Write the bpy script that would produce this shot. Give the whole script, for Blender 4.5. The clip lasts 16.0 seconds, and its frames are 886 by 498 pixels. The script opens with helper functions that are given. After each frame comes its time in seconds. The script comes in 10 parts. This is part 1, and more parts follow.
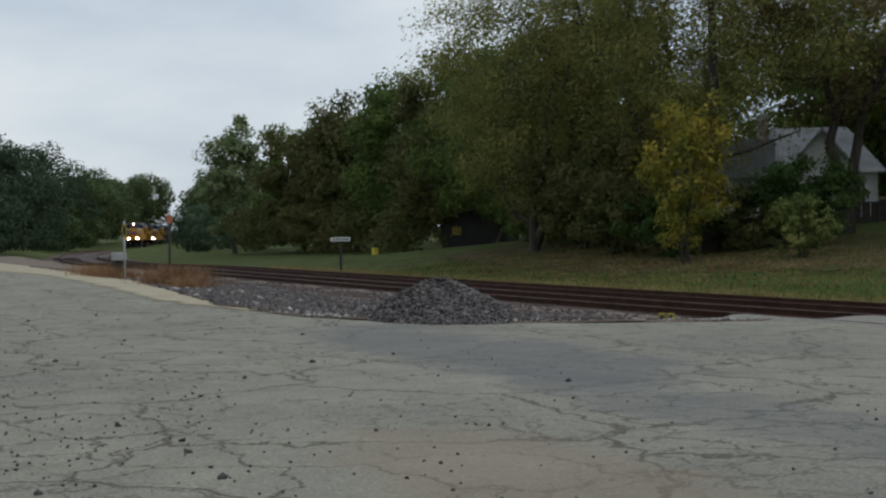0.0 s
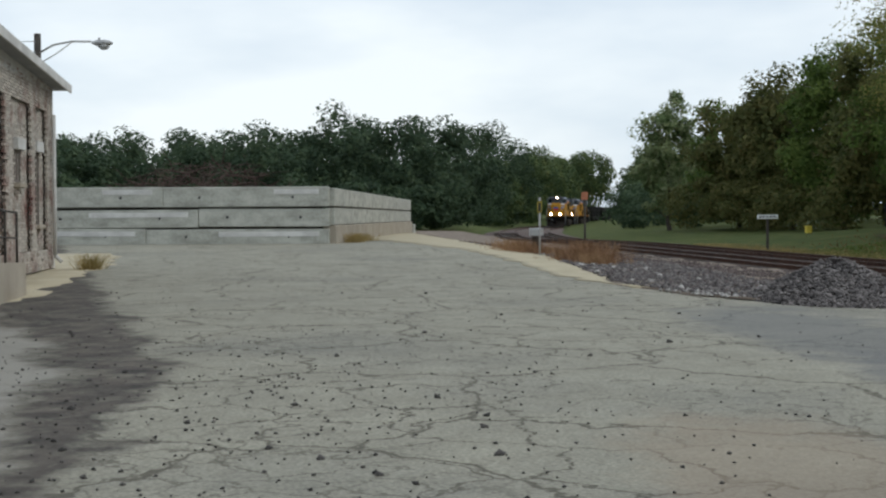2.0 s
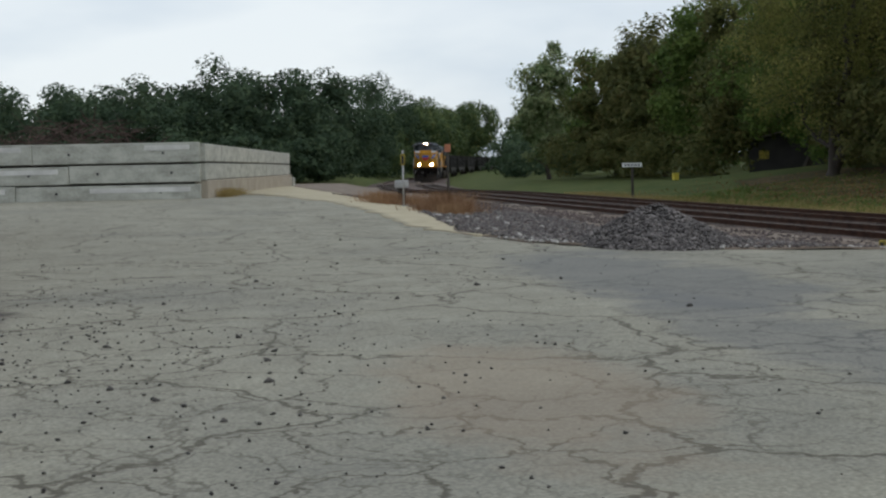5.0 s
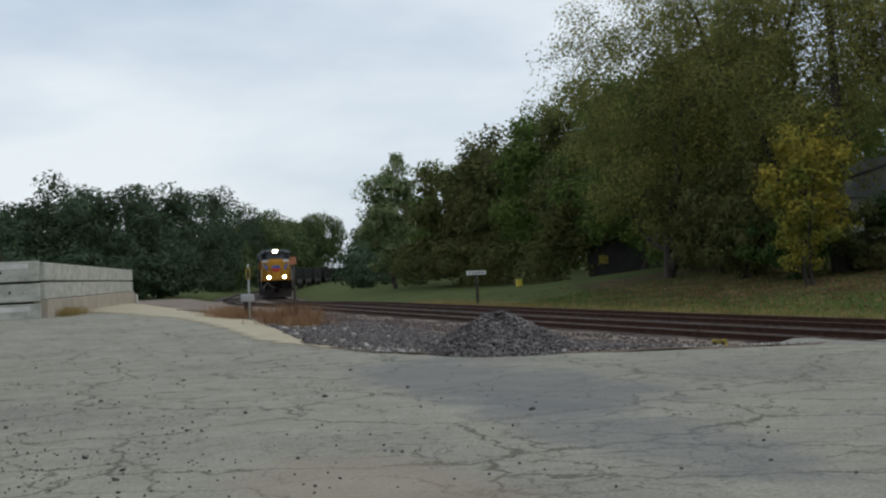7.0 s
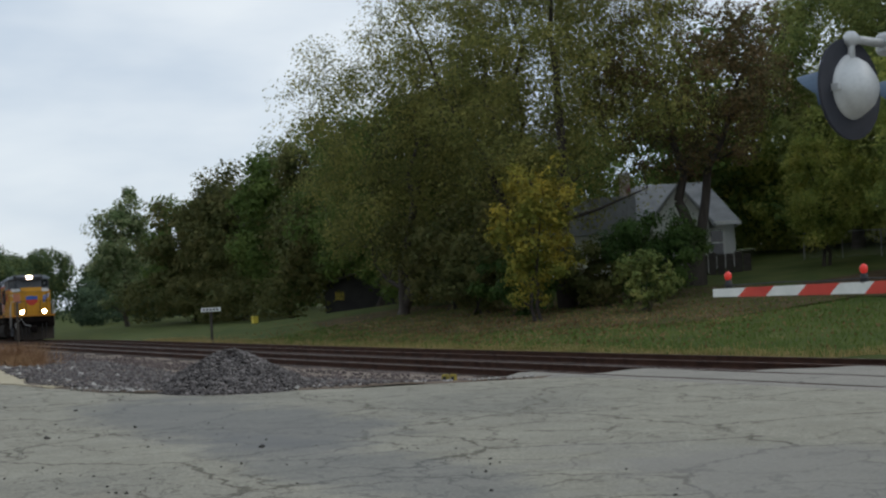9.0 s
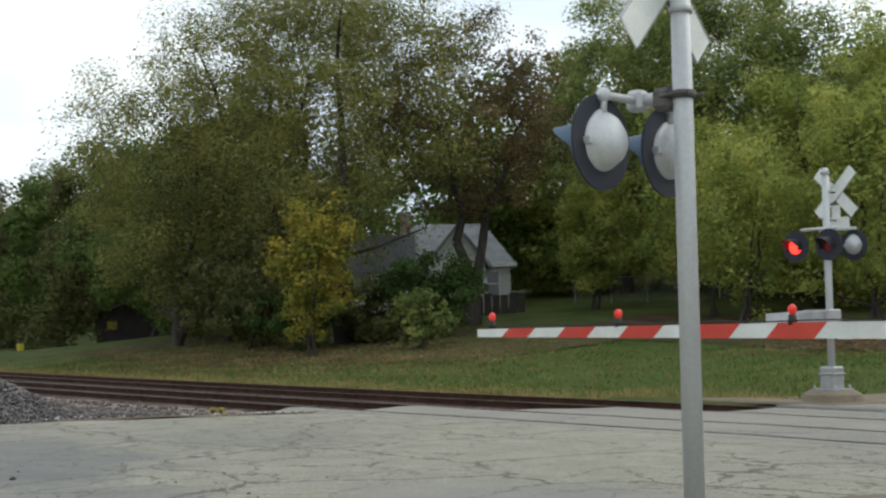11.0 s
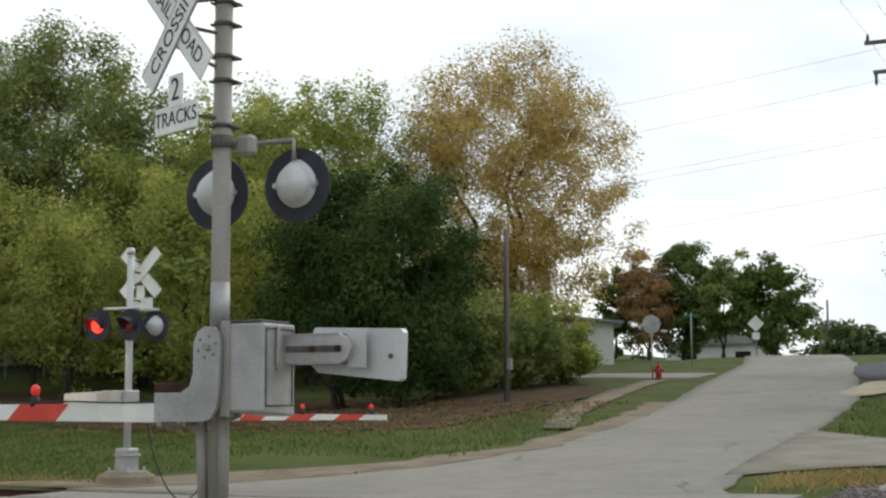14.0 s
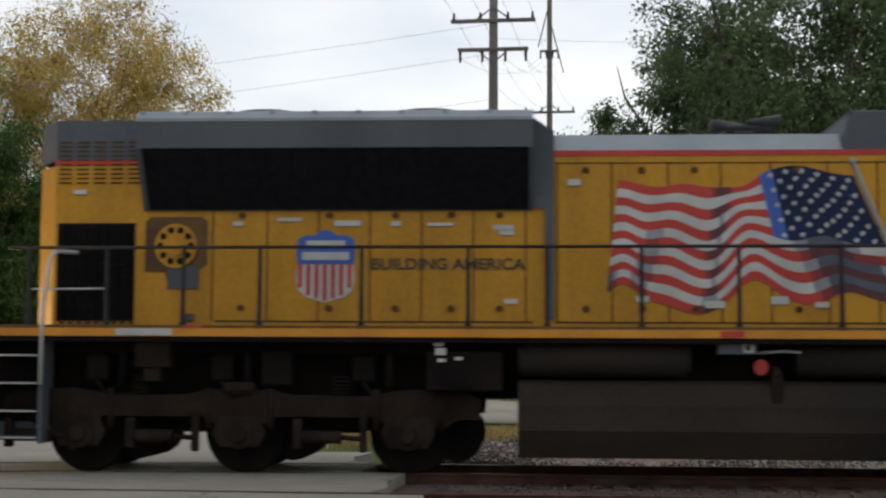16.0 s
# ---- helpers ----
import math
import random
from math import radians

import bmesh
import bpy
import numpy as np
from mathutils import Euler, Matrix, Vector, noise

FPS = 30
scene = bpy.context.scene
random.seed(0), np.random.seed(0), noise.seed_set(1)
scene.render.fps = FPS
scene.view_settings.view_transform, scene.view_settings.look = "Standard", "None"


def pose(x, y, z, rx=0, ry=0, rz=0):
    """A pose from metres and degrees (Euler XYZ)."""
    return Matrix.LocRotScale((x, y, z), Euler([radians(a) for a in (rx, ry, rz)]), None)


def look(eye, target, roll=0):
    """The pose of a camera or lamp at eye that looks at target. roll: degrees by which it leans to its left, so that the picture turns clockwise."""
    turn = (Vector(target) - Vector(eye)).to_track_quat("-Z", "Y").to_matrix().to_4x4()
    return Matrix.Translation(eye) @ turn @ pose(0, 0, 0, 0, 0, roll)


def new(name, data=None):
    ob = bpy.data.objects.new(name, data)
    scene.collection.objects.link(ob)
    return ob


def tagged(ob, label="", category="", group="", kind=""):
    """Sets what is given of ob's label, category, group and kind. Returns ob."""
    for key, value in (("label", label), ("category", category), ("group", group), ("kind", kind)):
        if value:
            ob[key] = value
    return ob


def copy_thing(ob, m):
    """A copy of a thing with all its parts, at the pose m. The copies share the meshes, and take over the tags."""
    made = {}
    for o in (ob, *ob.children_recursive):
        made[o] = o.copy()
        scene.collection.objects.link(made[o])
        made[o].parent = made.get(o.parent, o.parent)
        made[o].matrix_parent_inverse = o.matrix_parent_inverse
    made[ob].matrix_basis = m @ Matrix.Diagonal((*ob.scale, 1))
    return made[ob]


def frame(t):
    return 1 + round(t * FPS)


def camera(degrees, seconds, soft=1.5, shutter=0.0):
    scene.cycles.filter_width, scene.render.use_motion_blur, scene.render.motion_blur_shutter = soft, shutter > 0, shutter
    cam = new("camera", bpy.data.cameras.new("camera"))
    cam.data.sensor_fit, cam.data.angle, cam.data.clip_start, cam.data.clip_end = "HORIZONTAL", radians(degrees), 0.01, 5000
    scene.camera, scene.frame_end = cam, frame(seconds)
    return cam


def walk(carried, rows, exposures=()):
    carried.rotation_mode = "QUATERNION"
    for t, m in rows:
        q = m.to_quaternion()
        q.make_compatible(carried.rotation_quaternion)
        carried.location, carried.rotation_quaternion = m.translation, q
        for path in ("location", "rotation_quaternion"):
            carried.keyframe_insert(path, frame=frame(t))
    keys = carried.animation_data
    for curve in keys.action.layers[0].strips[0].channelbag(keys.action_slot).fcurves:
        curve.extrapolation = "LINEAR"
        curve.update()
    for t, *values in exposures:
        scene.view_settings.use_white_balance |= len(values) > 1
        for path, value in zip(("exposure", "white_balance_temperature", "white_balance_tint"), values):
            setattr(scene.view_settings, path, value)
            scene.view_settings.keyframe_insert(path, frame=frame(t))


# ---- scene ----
LENS = 36.6
cam = camera(LENS, 16.0, soft=2.3, shutter=0.1)
PATH = [
    (0, (-0.000, 0.000, 1.512), (-1.823, 0.823, 1.493), -0.59),
    (0.5, (-0.075, 0.166, 1.479), (-1.941, 0.880, 1.381), -2.72),
    (1, (-0.111, 0.410, 1.502), (-2.027, 0.983, 1.475), -1.49),
    (1.5, (-0.044, 0.779, 1.538), (-2.006, 1.163, 1.494), -1.14),
    (2, (0.086, 0.994, 1.510), (-1.905, 1.185, 1.461), -0.27),
    (2.5, (0.258, 1.249, 1.537), (-1.727, 1.495, 1.528), -1.70),
    (3, (0.405, 1.551, 1.510), (-1.591, 1.669, 1.463), 0.43),
    (3.2, (0.444, 1.634, 1.506), (-1.552, 1.742, 1.447), -1.40),
    (5.3, (1.586, 1.695, 1.554), (-0.364, 2.123, 1.447), -1.09),
    (5.5, (1.629, 1.622, 1.549), (-0.305, 2.131, 1.489), -1.58),
    (6, (1.681, 1.603, 1.564), (-0.250, 2.125, 1.545), -2.15),
    (6.5, (1.741, 1.662, 1.572), (-0.167, 2.263, 1.588), -1.86),
    (7, (1.784, 1.651, 1.573), (-0.131, 2.227, 1.606), -2.65),
    (7.5, (1.827, 1.686, 1.587), (-0.057, 2.357, 1.632), -2.11),
    (8, (1.868, 1.665, 1.570), (0.033, 2.458, 1.637), -2.54),
    (8.2, (1.885, 1.678, 1.573), (0.071, 2.518, 1.644), -2.68),
    (10.3, (2.008, 1.671, 1.569), (0.321, 2.740, 1.673), -1.79),
    (10.5, (2.061, 1.657, 1.567), (0.403, 2.769, 1.687), -1.57),
    (11, (2.069, 1.741, 1.571), (0.482, 2.952, 1.682), -1.09),
    (11.5, (2.103, 1.753, 1.554), (0.656, 3.128, 1.663), -1.64),
    (12, (2.199, 2.057, 1.543), (0.803, 3.485, 1.633), -2.15),
    (12.5, (2.338, 2.293, 1.580), (0.999, 3.770, 1.737), -1.82),
    (13, (2.333, 2.439, 1.592), (1.071, 3.976, 1.800), -1.37),
    (13.5, (2.337, 2.538, 1.589), (1.302, 4.226, 1.873), -0.60),
    (14, (2.444, 2.592, 1.581), (1.598, 4.391, 1.798), -0.23),
    (14.5, (2.492, 2.636, 1.582), (1.741, 4.479, 1.785), -0.04),
    (15, (2.547, 2.626, 1.591), (2.056, 4.555, 1.781), 0.77),
    (15.1, (2.552, 2.621, 1.587), (2.112, 4.562, 1.779), 0.63),
    (15.5, (2.560, 2.591, 1.575), (2.240, 4.557, 1.753), 0.45),
    (16, (2.600, 2.616, 1.564), (2.329, 4.591, 1.724), 0.32),
]

EXPOSURES = [(0.0, -0.35, 6400, 9), (0.5, -0.02, 6450, 9), (1.0, 0.02, 6450, 9), (2.0, 0.05, 6450, 8), (2.5, -0.3, 6500, 8), (3.0, -0.43, 6550, 8), (3.4, -0.35, 6500, 8), (5.5, -0.1, 6450, 9), (7.0, -0.15, 6400, 9), (8.2, -0.2, 6350, 10), (10.5, 0.2, 6550, 7), (11.0, 0.4, 6650, 7), (11.5, 0.62, 6680, 7), (12.0, 0.8, 6700, 7), (12.5, 0.88, 6720, 7), (13.0, 0.8, 6780, 8), (13.5, 0.58, 6800, 8), (14.5, 0.1, 6900, 10), (15.0, -0.05, 6500, 8), (15.2, -0.25, 6450, 8), (15.5, -0.35, 6600, 11), (16.0, 0.1, 6950, 12)]
walk(cam, [(t, look(eye, target, roll)) for t, eye, target, roll in PATH], EXPOSURES)

# ---- world and sun: a bright overcast afternoon ----
SUN_UP, SUN_TURN = radians(40), radians(20)
world = bpy.data.worlds.new("overcast_sky")
scene.world = world
world.use_nodes = True
wn, wl = world.node_tree.nodes, world.node_tree.links
wn.clear()
w_out = wn.new("ShaderNodeOutputWorld")
w_bg = wn.new("ShaderNodeBackground")
w_sky = wn.new("ShaderNodeTexSky")
w_sky.sky_type, w_sky.sun_disc = "NISHITA", False
w_sky.sun_elevation, w_sky.sun_rotation = SUN_UP, SUN_TURN
w_co = wn.new("ShaderNodeTexCoord")
w_map = wn.new("ShaderNodeMapping")
w_map.inputs["Scale"].default_value = (1.0, 1.0, 3.2)
w_noise = wn.new("ShaderNodeTexNoise")
w_noise.inputs["Scale"].default_value, w_noise.inputs["Detail"].default_value = 2.6, 5
w_ramp = wn.new("ShaderNodeValToRGB")
w_ramp.color_ramp.elements[0].position, w_ramp.color_ramp.elements[0].color = 0.36, (4.7, 5.5, 6.5, 1)
w_ramp.color_ramp.elements[1].position, w_ramp.color_ramp.elements[1].color = 0.64, (7.5, 7.9, 8.2, 1)
w_mix = wn.new("ShaderNodeMix")
w_mix.data_type = "RGBA"
w_mix.inputs["Factor"].default_value = 0.88
wl.new(w_co.outputs["Generated"], w_map.inputs["Vector"])
wl.new(w_map.outputs["Vector"], w_noise.inputs["Vector"])
wl.new(w_noise.outputs["Fac"], w_ramp.inputs["Fac"])
wl.new(w_sky.outputs["Color"], w_mix.inputs["A"])
wl.new(w_ramp.outputs["Color"], w_mix.inputs["B"])
wl.new(w_mix.outputs["Result"], w_bg.inputs["Color"])
w_bg.inputs["Strength"].default_value = 0.128
wl.new(w_bg.outputs["Background"], w_out.inputs["Surface"])

sun_data = bpy.data.lights.new("sun", "SUN")
sun_data.energy, sun_data.angle, sun_data.color = 0.8, radians(30), (1.0, 0.96, 0.9)
sun = new("sun", sun_data)
sun.matrix_world = look((0, 0, 60), (math.sin(SUN_TURN + math.pi) * 60 / math.tan(SUN_UP), math.cos(SUN_TURN + math.pi) * 60 / math.tan(SUN_UP), 0))


# ---- materials ----
def mat(name, c1, c2, scale=6.0, rough=0.7, metal=0.0, bump=0.15, fine=60.0, streak=None, emit=None, island=0.0, rough2=None, coords="Object", span=(0.5, 0.95), spec=0.5):
    """Two colours mixed by a broad and a fine noise, with relief from the fine one. island: spread of lightness per piece."""
    m = bpy.data.materials.new(name)
    m.use_nodes = True
    n, l = m.node_tree.nodes, m.node_tree.links
    b = n["Principled BSDF"]
    b.inputs["Metallic"].default_value = metal
    b.inputs["Specular IOR Level"].default_value = spec
    co = n.new("ShaderNodeTexCoord")
    mp = n.new("ShaderNodeMapping")
    if streak:
        mp.inputs["Scale"].default_value = streak
    l.new(co.outputs[coords], mp.inputs["Vector"])
    a, f = n.new("ShaderNodeTexNoise"), n.new("ShaderNodeTexNoise")
    a.inputs["Scale"].default_value, a.inputs["Detail"].default_value = scale, 4
    f.inputs["Scale"].default_value, f.inputs["Detail"].default_value = fine, 3
    l.new(mp.outputs["Vector"], a.inputs["Vector"])
    l.new(co.outputs[coords], f.inputs["Vector"])
    add = n.new("ShaderNodeMath")
    add.operation = "MULTIPLY_ADD"
    l.new(f.outputs["Fac"], add.inputs[0])
    add.inputs[1].default_value = 0.45
    l.new(a.outputs["Fac"], add.inputs[2])
    r = n.new("ShaderNodeMapRange")
    r.inputs["From Min"].default_value, r.inputs["From Max"].default_value = span
    l.new(add.outputs[0], r.inputs["Value"])
    mix = n.new("ShaderNodeMix")
    mix.data_type = "RGBA"
    mix.inputs["A"].default_value, mix.inputs["B"].default_value = (*c1, 1), (*c2, 1)
    l.new(r.outputs["Result"], mix.inputs["Factor"])
    colour = mix.outputs["Result"]
    if island:
        g = n.new("ShaderNodeNewGeometry")
        hs = n.new("ShaderNodeHueSaturation")
        mr = n.new("ShaderNodeMapRange")
        mr.inputs["To Min"].default_value, mr.inputs["To Max"].default_value = 1 - island, 1 + island
        l.new(g.outputs["Random Per Island"], mr.inputs["Value"])
        l.new(mr.outputs["Result"], hs.inputs["Value"])
        l.new(colour, hs.inputs["Color"])
        colour = hs.outputs["Color"]
    l.new(colour, b.inputs["Base Color"])
    rr = n.new("ShaderNodeMapRange")
    rr.inputs["To Min"].default_value, rr.inputs["To Max"].default_value = rough, min(1, rough + 0.2) if rough2 is None else rough2
    l.new(f.outputs["Fac"], rr.inputs["Value"])
    l.new(rr.outputs["Result"], b.inputs["Roughness"])
    if bump:
        bp = n.new("ShaderNodeBump")
        bp.inputs["Strength"].default_value, bp.inputs["Distance"].default_value = bump, 0.02
        l.new(add.outputs[0], bp.inputs["Height"])
        l.new(bp.outputs["Normal"], b.inputs["Normal"])
    if emit:
        b.inputs["Emission Color"].default_value, b.inputs["Emission Strength"].default_value = (*emit[0], 1), emit[1]
    return m


LEAF_GAIN = 1.75


def leaf_mat(name, colours, trans=0.3):
    """Foliage: a colour per leaf out of a ramp, shifted by clump, with a little light let through."""
    m = bpy.data.materials.new(name)
    m.use_nodes = True
    n, l = m.node_tree.nodes, m.node_tree.links
    b = n["Principled BSDF"]
    b.inputs["Roughness"].default_value = 0.7
    b.inputs["Specular IOR Level"].default_value = 0.1
    g, co, no = n.new("ShaderNodeNewGeometry"), n.new("ShaderNodeTexCoord"), n.new("ShaderNodeTexNoise")
    no.inputs["Scale"].default_value, no.inputs["Detail"].default_value = 0.65, 4
    l.new(co.outputs["Object"], no.inputs["Vector"])
    ma = n.new("ShaderNodeMath")
    ma.operation = "MULTIPLY_ADD"
    l.new(g.outputs["Random Per Island"], ma.inputs[0])
    ma.inputs[1].default_value = 0.34
    sub = n.new("ShaderNodeMapRange")
    sub.inputs["From Min"].default_value, sub.inputs["From Max"].default_value = 0.3, 0.7
    sub.inputs["To Min"].default_value, sub.inputs["To Max"].default_value = 0.0, 0.66
    l.new(no.outputs["Fac"], sub.inputs["Value"])
    l.new(sub.outputs["Result"], ma.inputs[2])
    ramp = n.new("ShaderNodeValToRGB")
    el = ramp.color_ramp.elements
    while len(el) < len(colours):
        el.new(0.5)
    for i, c in enumerate(colours):
        el[i].position, el[i].color = i / (len(colours) - 1), (*(v * LEAF_GAIN for v in c), 1)
    l.new(ma.outputs[0], ramp.inputs["Fac"])
    l.new(ramp.outputs["Color"], b.inputs["Base Color"])
    t, mx = n.new("ShaderNodeBsdfTranslucent"), n.new("ShaderNodeMixShader")
    l.new(ramp.outputs["Color"], t.inputs["Color"])
    mx.inputs["Fac"].default_value = trans
    l.new(b.outputs["BSDF"], mx.inputs[1])
    l.new(t.outputs["BSDF"], mx.inputs[2])
    l.new(mx.outputs["Shader"], n["Material Output"].inputs["Surface"])
    return m


def cracked(name, c1, c2, stain, crack_c=(0.1, 0.09, 0.068), corner=None, cover=(0.3, 0.42)):
    """Old paving: patches at two scales, dark stains, a wandering net of cracks and a finer one here and there."""
    m = bpy.data.materials.new(name)
    m.use_nodes = True
    n, l = m.node_tree.nodes, m.node_tree.links
    b = n["Principled BSDF"]
    b.inputs["Roughness"].default_value = 0.88
    b.inputs["Specular IOR Level"].default_value = 0.3
    co = n.new("ShaderNodeTexCoord")

    def noise_at(scale, detail=4, rough=0.55):
        t = n.new("ShaderNodeTexNoise")
        t.inputs["Scale"].default_value, t.inputs["Detail"].default_value, t.inputs["Roughness"].default_value = scale, detail, rough
        l.new(co.outputs["Object"], t.inputs["Vector"])
        return t

    def rng(src, a, c, lo=0.0, hi=1.0):
        r = n.new("ShaderNodeMapRange")
        r.inputs["From Min"].default_value, r.inputs["From Max"].default_value = a, c
        r.inputs["To Min"].default_value, r.inputs["To Max"].default_value = lo, hi
        l.new(src, r.inputs["Value"])
        return r.outputs["Result"]

    def blend(fac, a, c):
        x = n.new("ShaderNodeMix")
        x.data_type = "RGBA"
        l.new(fac, x.inputs["Factor"])
        for key, v in (("A", a), ("B", c)):
            if isinstance(v, tuple):
                x.inputs[key].default_value = (*v, 1)
            else:
                l.new(v, x.inputs[key])
        return x.outputs["Result"]

    broad, mid, grit = noise_at(0.16, 5), noise_at(1.1, 6, 0.65), noise_at(38, 3)
    col = blend(rng(mid.outputs["Fac"], 0.3, 0.7), c1, c2)
    col = blend(rng(broad.outputs["Fac"], 0.53, 0.68, 0, 0.7), col, stain)
    speck = rng(grit.outputs["Fac"], 0.35, 0.7, 0.72, 1.2)
    hs = n.new("ShaderNodeHueSaturation")
    l.new(speck, hs.inputs["Value"])
    l.new(col, hs.inputs["Color"])
    col = hs.outputs["Color"]
    warp = noise_at(0.9, 5, 0.65)
    wv = n.new("ShaderNodeVectorMath")
    wv.operation = "MULTIPLY_ADD"
    l.new(warp.outputs["Color"], wv.inputs[0])
    wv.inputs[1].default_value = (1.5, 1.3, 0)
    l.new(co.outputs["Object"], wv.inputs[2])

    def net(scale, width):
        v = n.new("ShaderNodeTexVoronoi")
        v.feature, v.voronoi_dimensions = "DISTANCE_TO_EDGE", "2D"
        v.inputs["Scale"].default_value = scale
        l.new(wv.outputs["Vector"], v.inputs["Vector"])
        return rng(v.outputs["Distance"], width * 0.3, width, 1, 0)

    gaps = rng(noise_at(0.4, 3).outputs["Fac"], *cover)
    big = n.new("ShaderNodeMath")
    big.operation = "MULTIPLY"
    l.new(net(0.36, 0.016), big.inputs[0])
    l.new(gaps, big.inputs[1])
    small = n.new("ShaderNodeMath")
    small.operation = "MULTIPLY"
    l.new(net(0.95, 0.026), small.inputs[0])
    l.new(rng(noise_at(0.23, 3).outputs["Fac"], cover[0] + 0.1, cover[1] + 0.12), small.inputs[1])
    both = n.new("ShaderNodeMath")
    both.operation = "MAXIMUM"
    l.new(big.outputs[0], both.inputs[0])
    l.new(small.outputs[0], both.inputs[1])
    # worn tar lines: hair cracks and blotches on their own scale
    hair = n.new("ShaderNodeMath")
    hair.operation = "MULTIPLY"
    l.new(net(2.3, 0.05), hair.inputs[0])
    l.new(rng(noise_at(0.31, 4, 0.6).outputs["Fac"], cover[0] + 0.14, cover[1] + 0.16, 0, 0.75), hair.inputs[1])
    col = blend(rng(noise_at(2.6, 6, 0.7).outputs["Fac"], 0.56, 0.72, 0, 0.45), col, stain)
    col = blend(hair.outputs[0], col, crack_c)
    col = blend(both.outputs[0], col, crack_c)
    if corner:
        # damp dirt along a wandering edge, and the pale slab beyond it
        sep = n.new("ShaderNodeSeparateXYZ")
        l.new(co.outputs["Object"], sep.inputs[0])

        def op(kind, a, c, d=None):
            x = n.new("ShaderNodeMath")
            x.operation = kind
            for i, v in enumerate((a, c) if d is None else (a, c, d)):
                if isinstance(v, (int, float)):
                    x.inputs[i].default_value = v
                else:
                    l.new(v, x.inputs[i])
            return x.outputs[0]
        line = op("MINIMUM", op("MULTIPLY_ADD", sep.outputs["X"], 0.21, 2.5), -0.25)
        d = op("SUBTRACT", line, sep.outputs["Y"])
        d = op("ADD", d, op("MULTIPLY_ADD", noise_at(0.55, 6, 0.7).outputs["Fac"], 2.2, -1.1))
        wide = op("MAXIMUM", op("MULTIPLY_ADD", sep.outputs["X"], -0.11, -0.35), 0.5)
        far_side = op("SUBTRACT", d, wide)
        # a darker cracked patch before the tracks and a rusty sand stain beside it
        for cx, cy, ax, ay, tone, amount in corner[3]:
            qx, qy = op("MULTIPLY_ADD", sep.outputs["X"], 1 / ax, -cx / ax), op("MULTIPLY_ADD", sep.outputs["Y"], 1 / ay, -cy / ay)
            e = op("ADD", op("MULTIPLY", qx, qx), op("MULTIPLY", qy, qy))
            e = op("ADD", e, op("MULTIPLY_ADD", noise_at(0.8, 6, 0.7).outputs["Fac"], 3.0, -1.5))
            col = blend(rng(e, 0.4, 1.2, amount, 0.0), col, tone)
        dirty = op("MULTIPLY", rng(d, -0.05, 0.25), rng(far_side, -0.1, 0.35, 1, 0))
        blot = noise_at(1.7, 6, 0.75)
        dirty_c = blend(rng(blot.outputs["Fac"], 0.35, 0.68), corner[0], corner[1])
        col = blend(rng(far_side, 0.0, 0.3, 0, 0.8), col, corner[2])
        col = blend(op("MULTIPLY", dirty, rng(noise_at(3.5, 5, 0.7).outputs["Fac"], 0.25, 0.5, 0.45, 1.0)), col, dirty_c)
    l.new(col, b.inputs["Base Color"])
    h = n.new("ShaderNodeMath")
    h.operation = "MULTIPLY_ADD"
    l.new(both.outputs[0], h.inputs[0])
    h.inputs[1].default_value = -1.2
    l.new(grit.outputs["Fac"], h.inputs[2])
    bp = n.new("ShaderNodeBump")
    bp.inputs["Strength"].default_value, bp.inputs["Distance"].default_value = 0.35, 0.02
    l.new(h.outputs[0], bp.inputs["Height"])
    l.new(bp.outputs["Normal"], b.inputs["Normal"])
    return m


M = {}
# stains on the lot: centre, half widths, tone, strength
PATCHES = ((-15.5, 7.4, 5.5, 1.6, (0.125, 0.127, 0.13), 0.62), (-9.5, 6.6, 4.0, 0.9, (0.13, 0.132, 0.135), 0.5), (-7.0, 3.8, 2.6, 1.0, (0.27, 0.21, 0.15), 0.5), (-5.5, 9.0, 3.5, 1.6, (0.21, 0.2, 0.185), 0.6))
M["lot"] = cracked("old_pavement", (0.248, 0.234, 0.186), (0.33, 0.312, 0.248), (0.198, 0.192, 0.165), corner=((0.03, 0.026, 0.023), (0.13, 0.11, 0.09), (0.27, 0.255, 0.225), PATCHES))
M["road"] = cracked("worn_road", (0.24, 0.225, 0.195), (0.3, 0.28, 0.24), (0.2, 0.19, 0.17), (0.11, 0.105, 0.092), cover=(0.5, 0.62))
M["tar"] = mat("fresh_asphalt", (0.05, 0.052, 0.06), (0.075, 0.076, 0.085), 2, 0.85, 0, 0.3, 60)
M["sand"] = mat("limestone_sand", (0.36, 0.31, 0.21), (0.46, 0.4, 0.28), 1.2, 0.95, 0, 0.5, 30)
M["dirt"] = mat("bare_dirt", (0.14, 0.10, 0.075), (0.23, 0.19, 0.15), 1.5, 0.95, 0, 0.5, 25)
M["grass"] = mat("lawn_grass", (0.045, 0.07, 0.017), (0.1, 0.11, 0.034), 0.5, 0.9, 0, 0.8, 14, spec=0.12)
M["blade"] = leaf_mat("grass_blade", [(0.036, 0.062, 0.014), (0.062, 0.092, 0.02), (0.105, 0.115, 0.036)], 0.2)
M["dry"] = leaf_mat("dry_grass", [(0.1, 0.08, 0.03), (0.16, 0.125, 0.05), (0.23, 0.17, 0.075), (0.1, 0.095, 0.03)], 0.2)
# darker blades that carry the willow's shade in their colour
M["shadeblade"] = leaf_mat("shaded_grass_blade", [(0.02, 0.03, 0.01), (0.035, 0.048, 0.015), (0.06, 0.052, 0.022)], 0.15)
M["greystone"] = mat("grey_purple_stone", (0.1, 0.085, 0.085), (0.2, 0.175, 0.175), 3, 0.95, 0, 0.3, 30, island=0.5, spec=0.15)
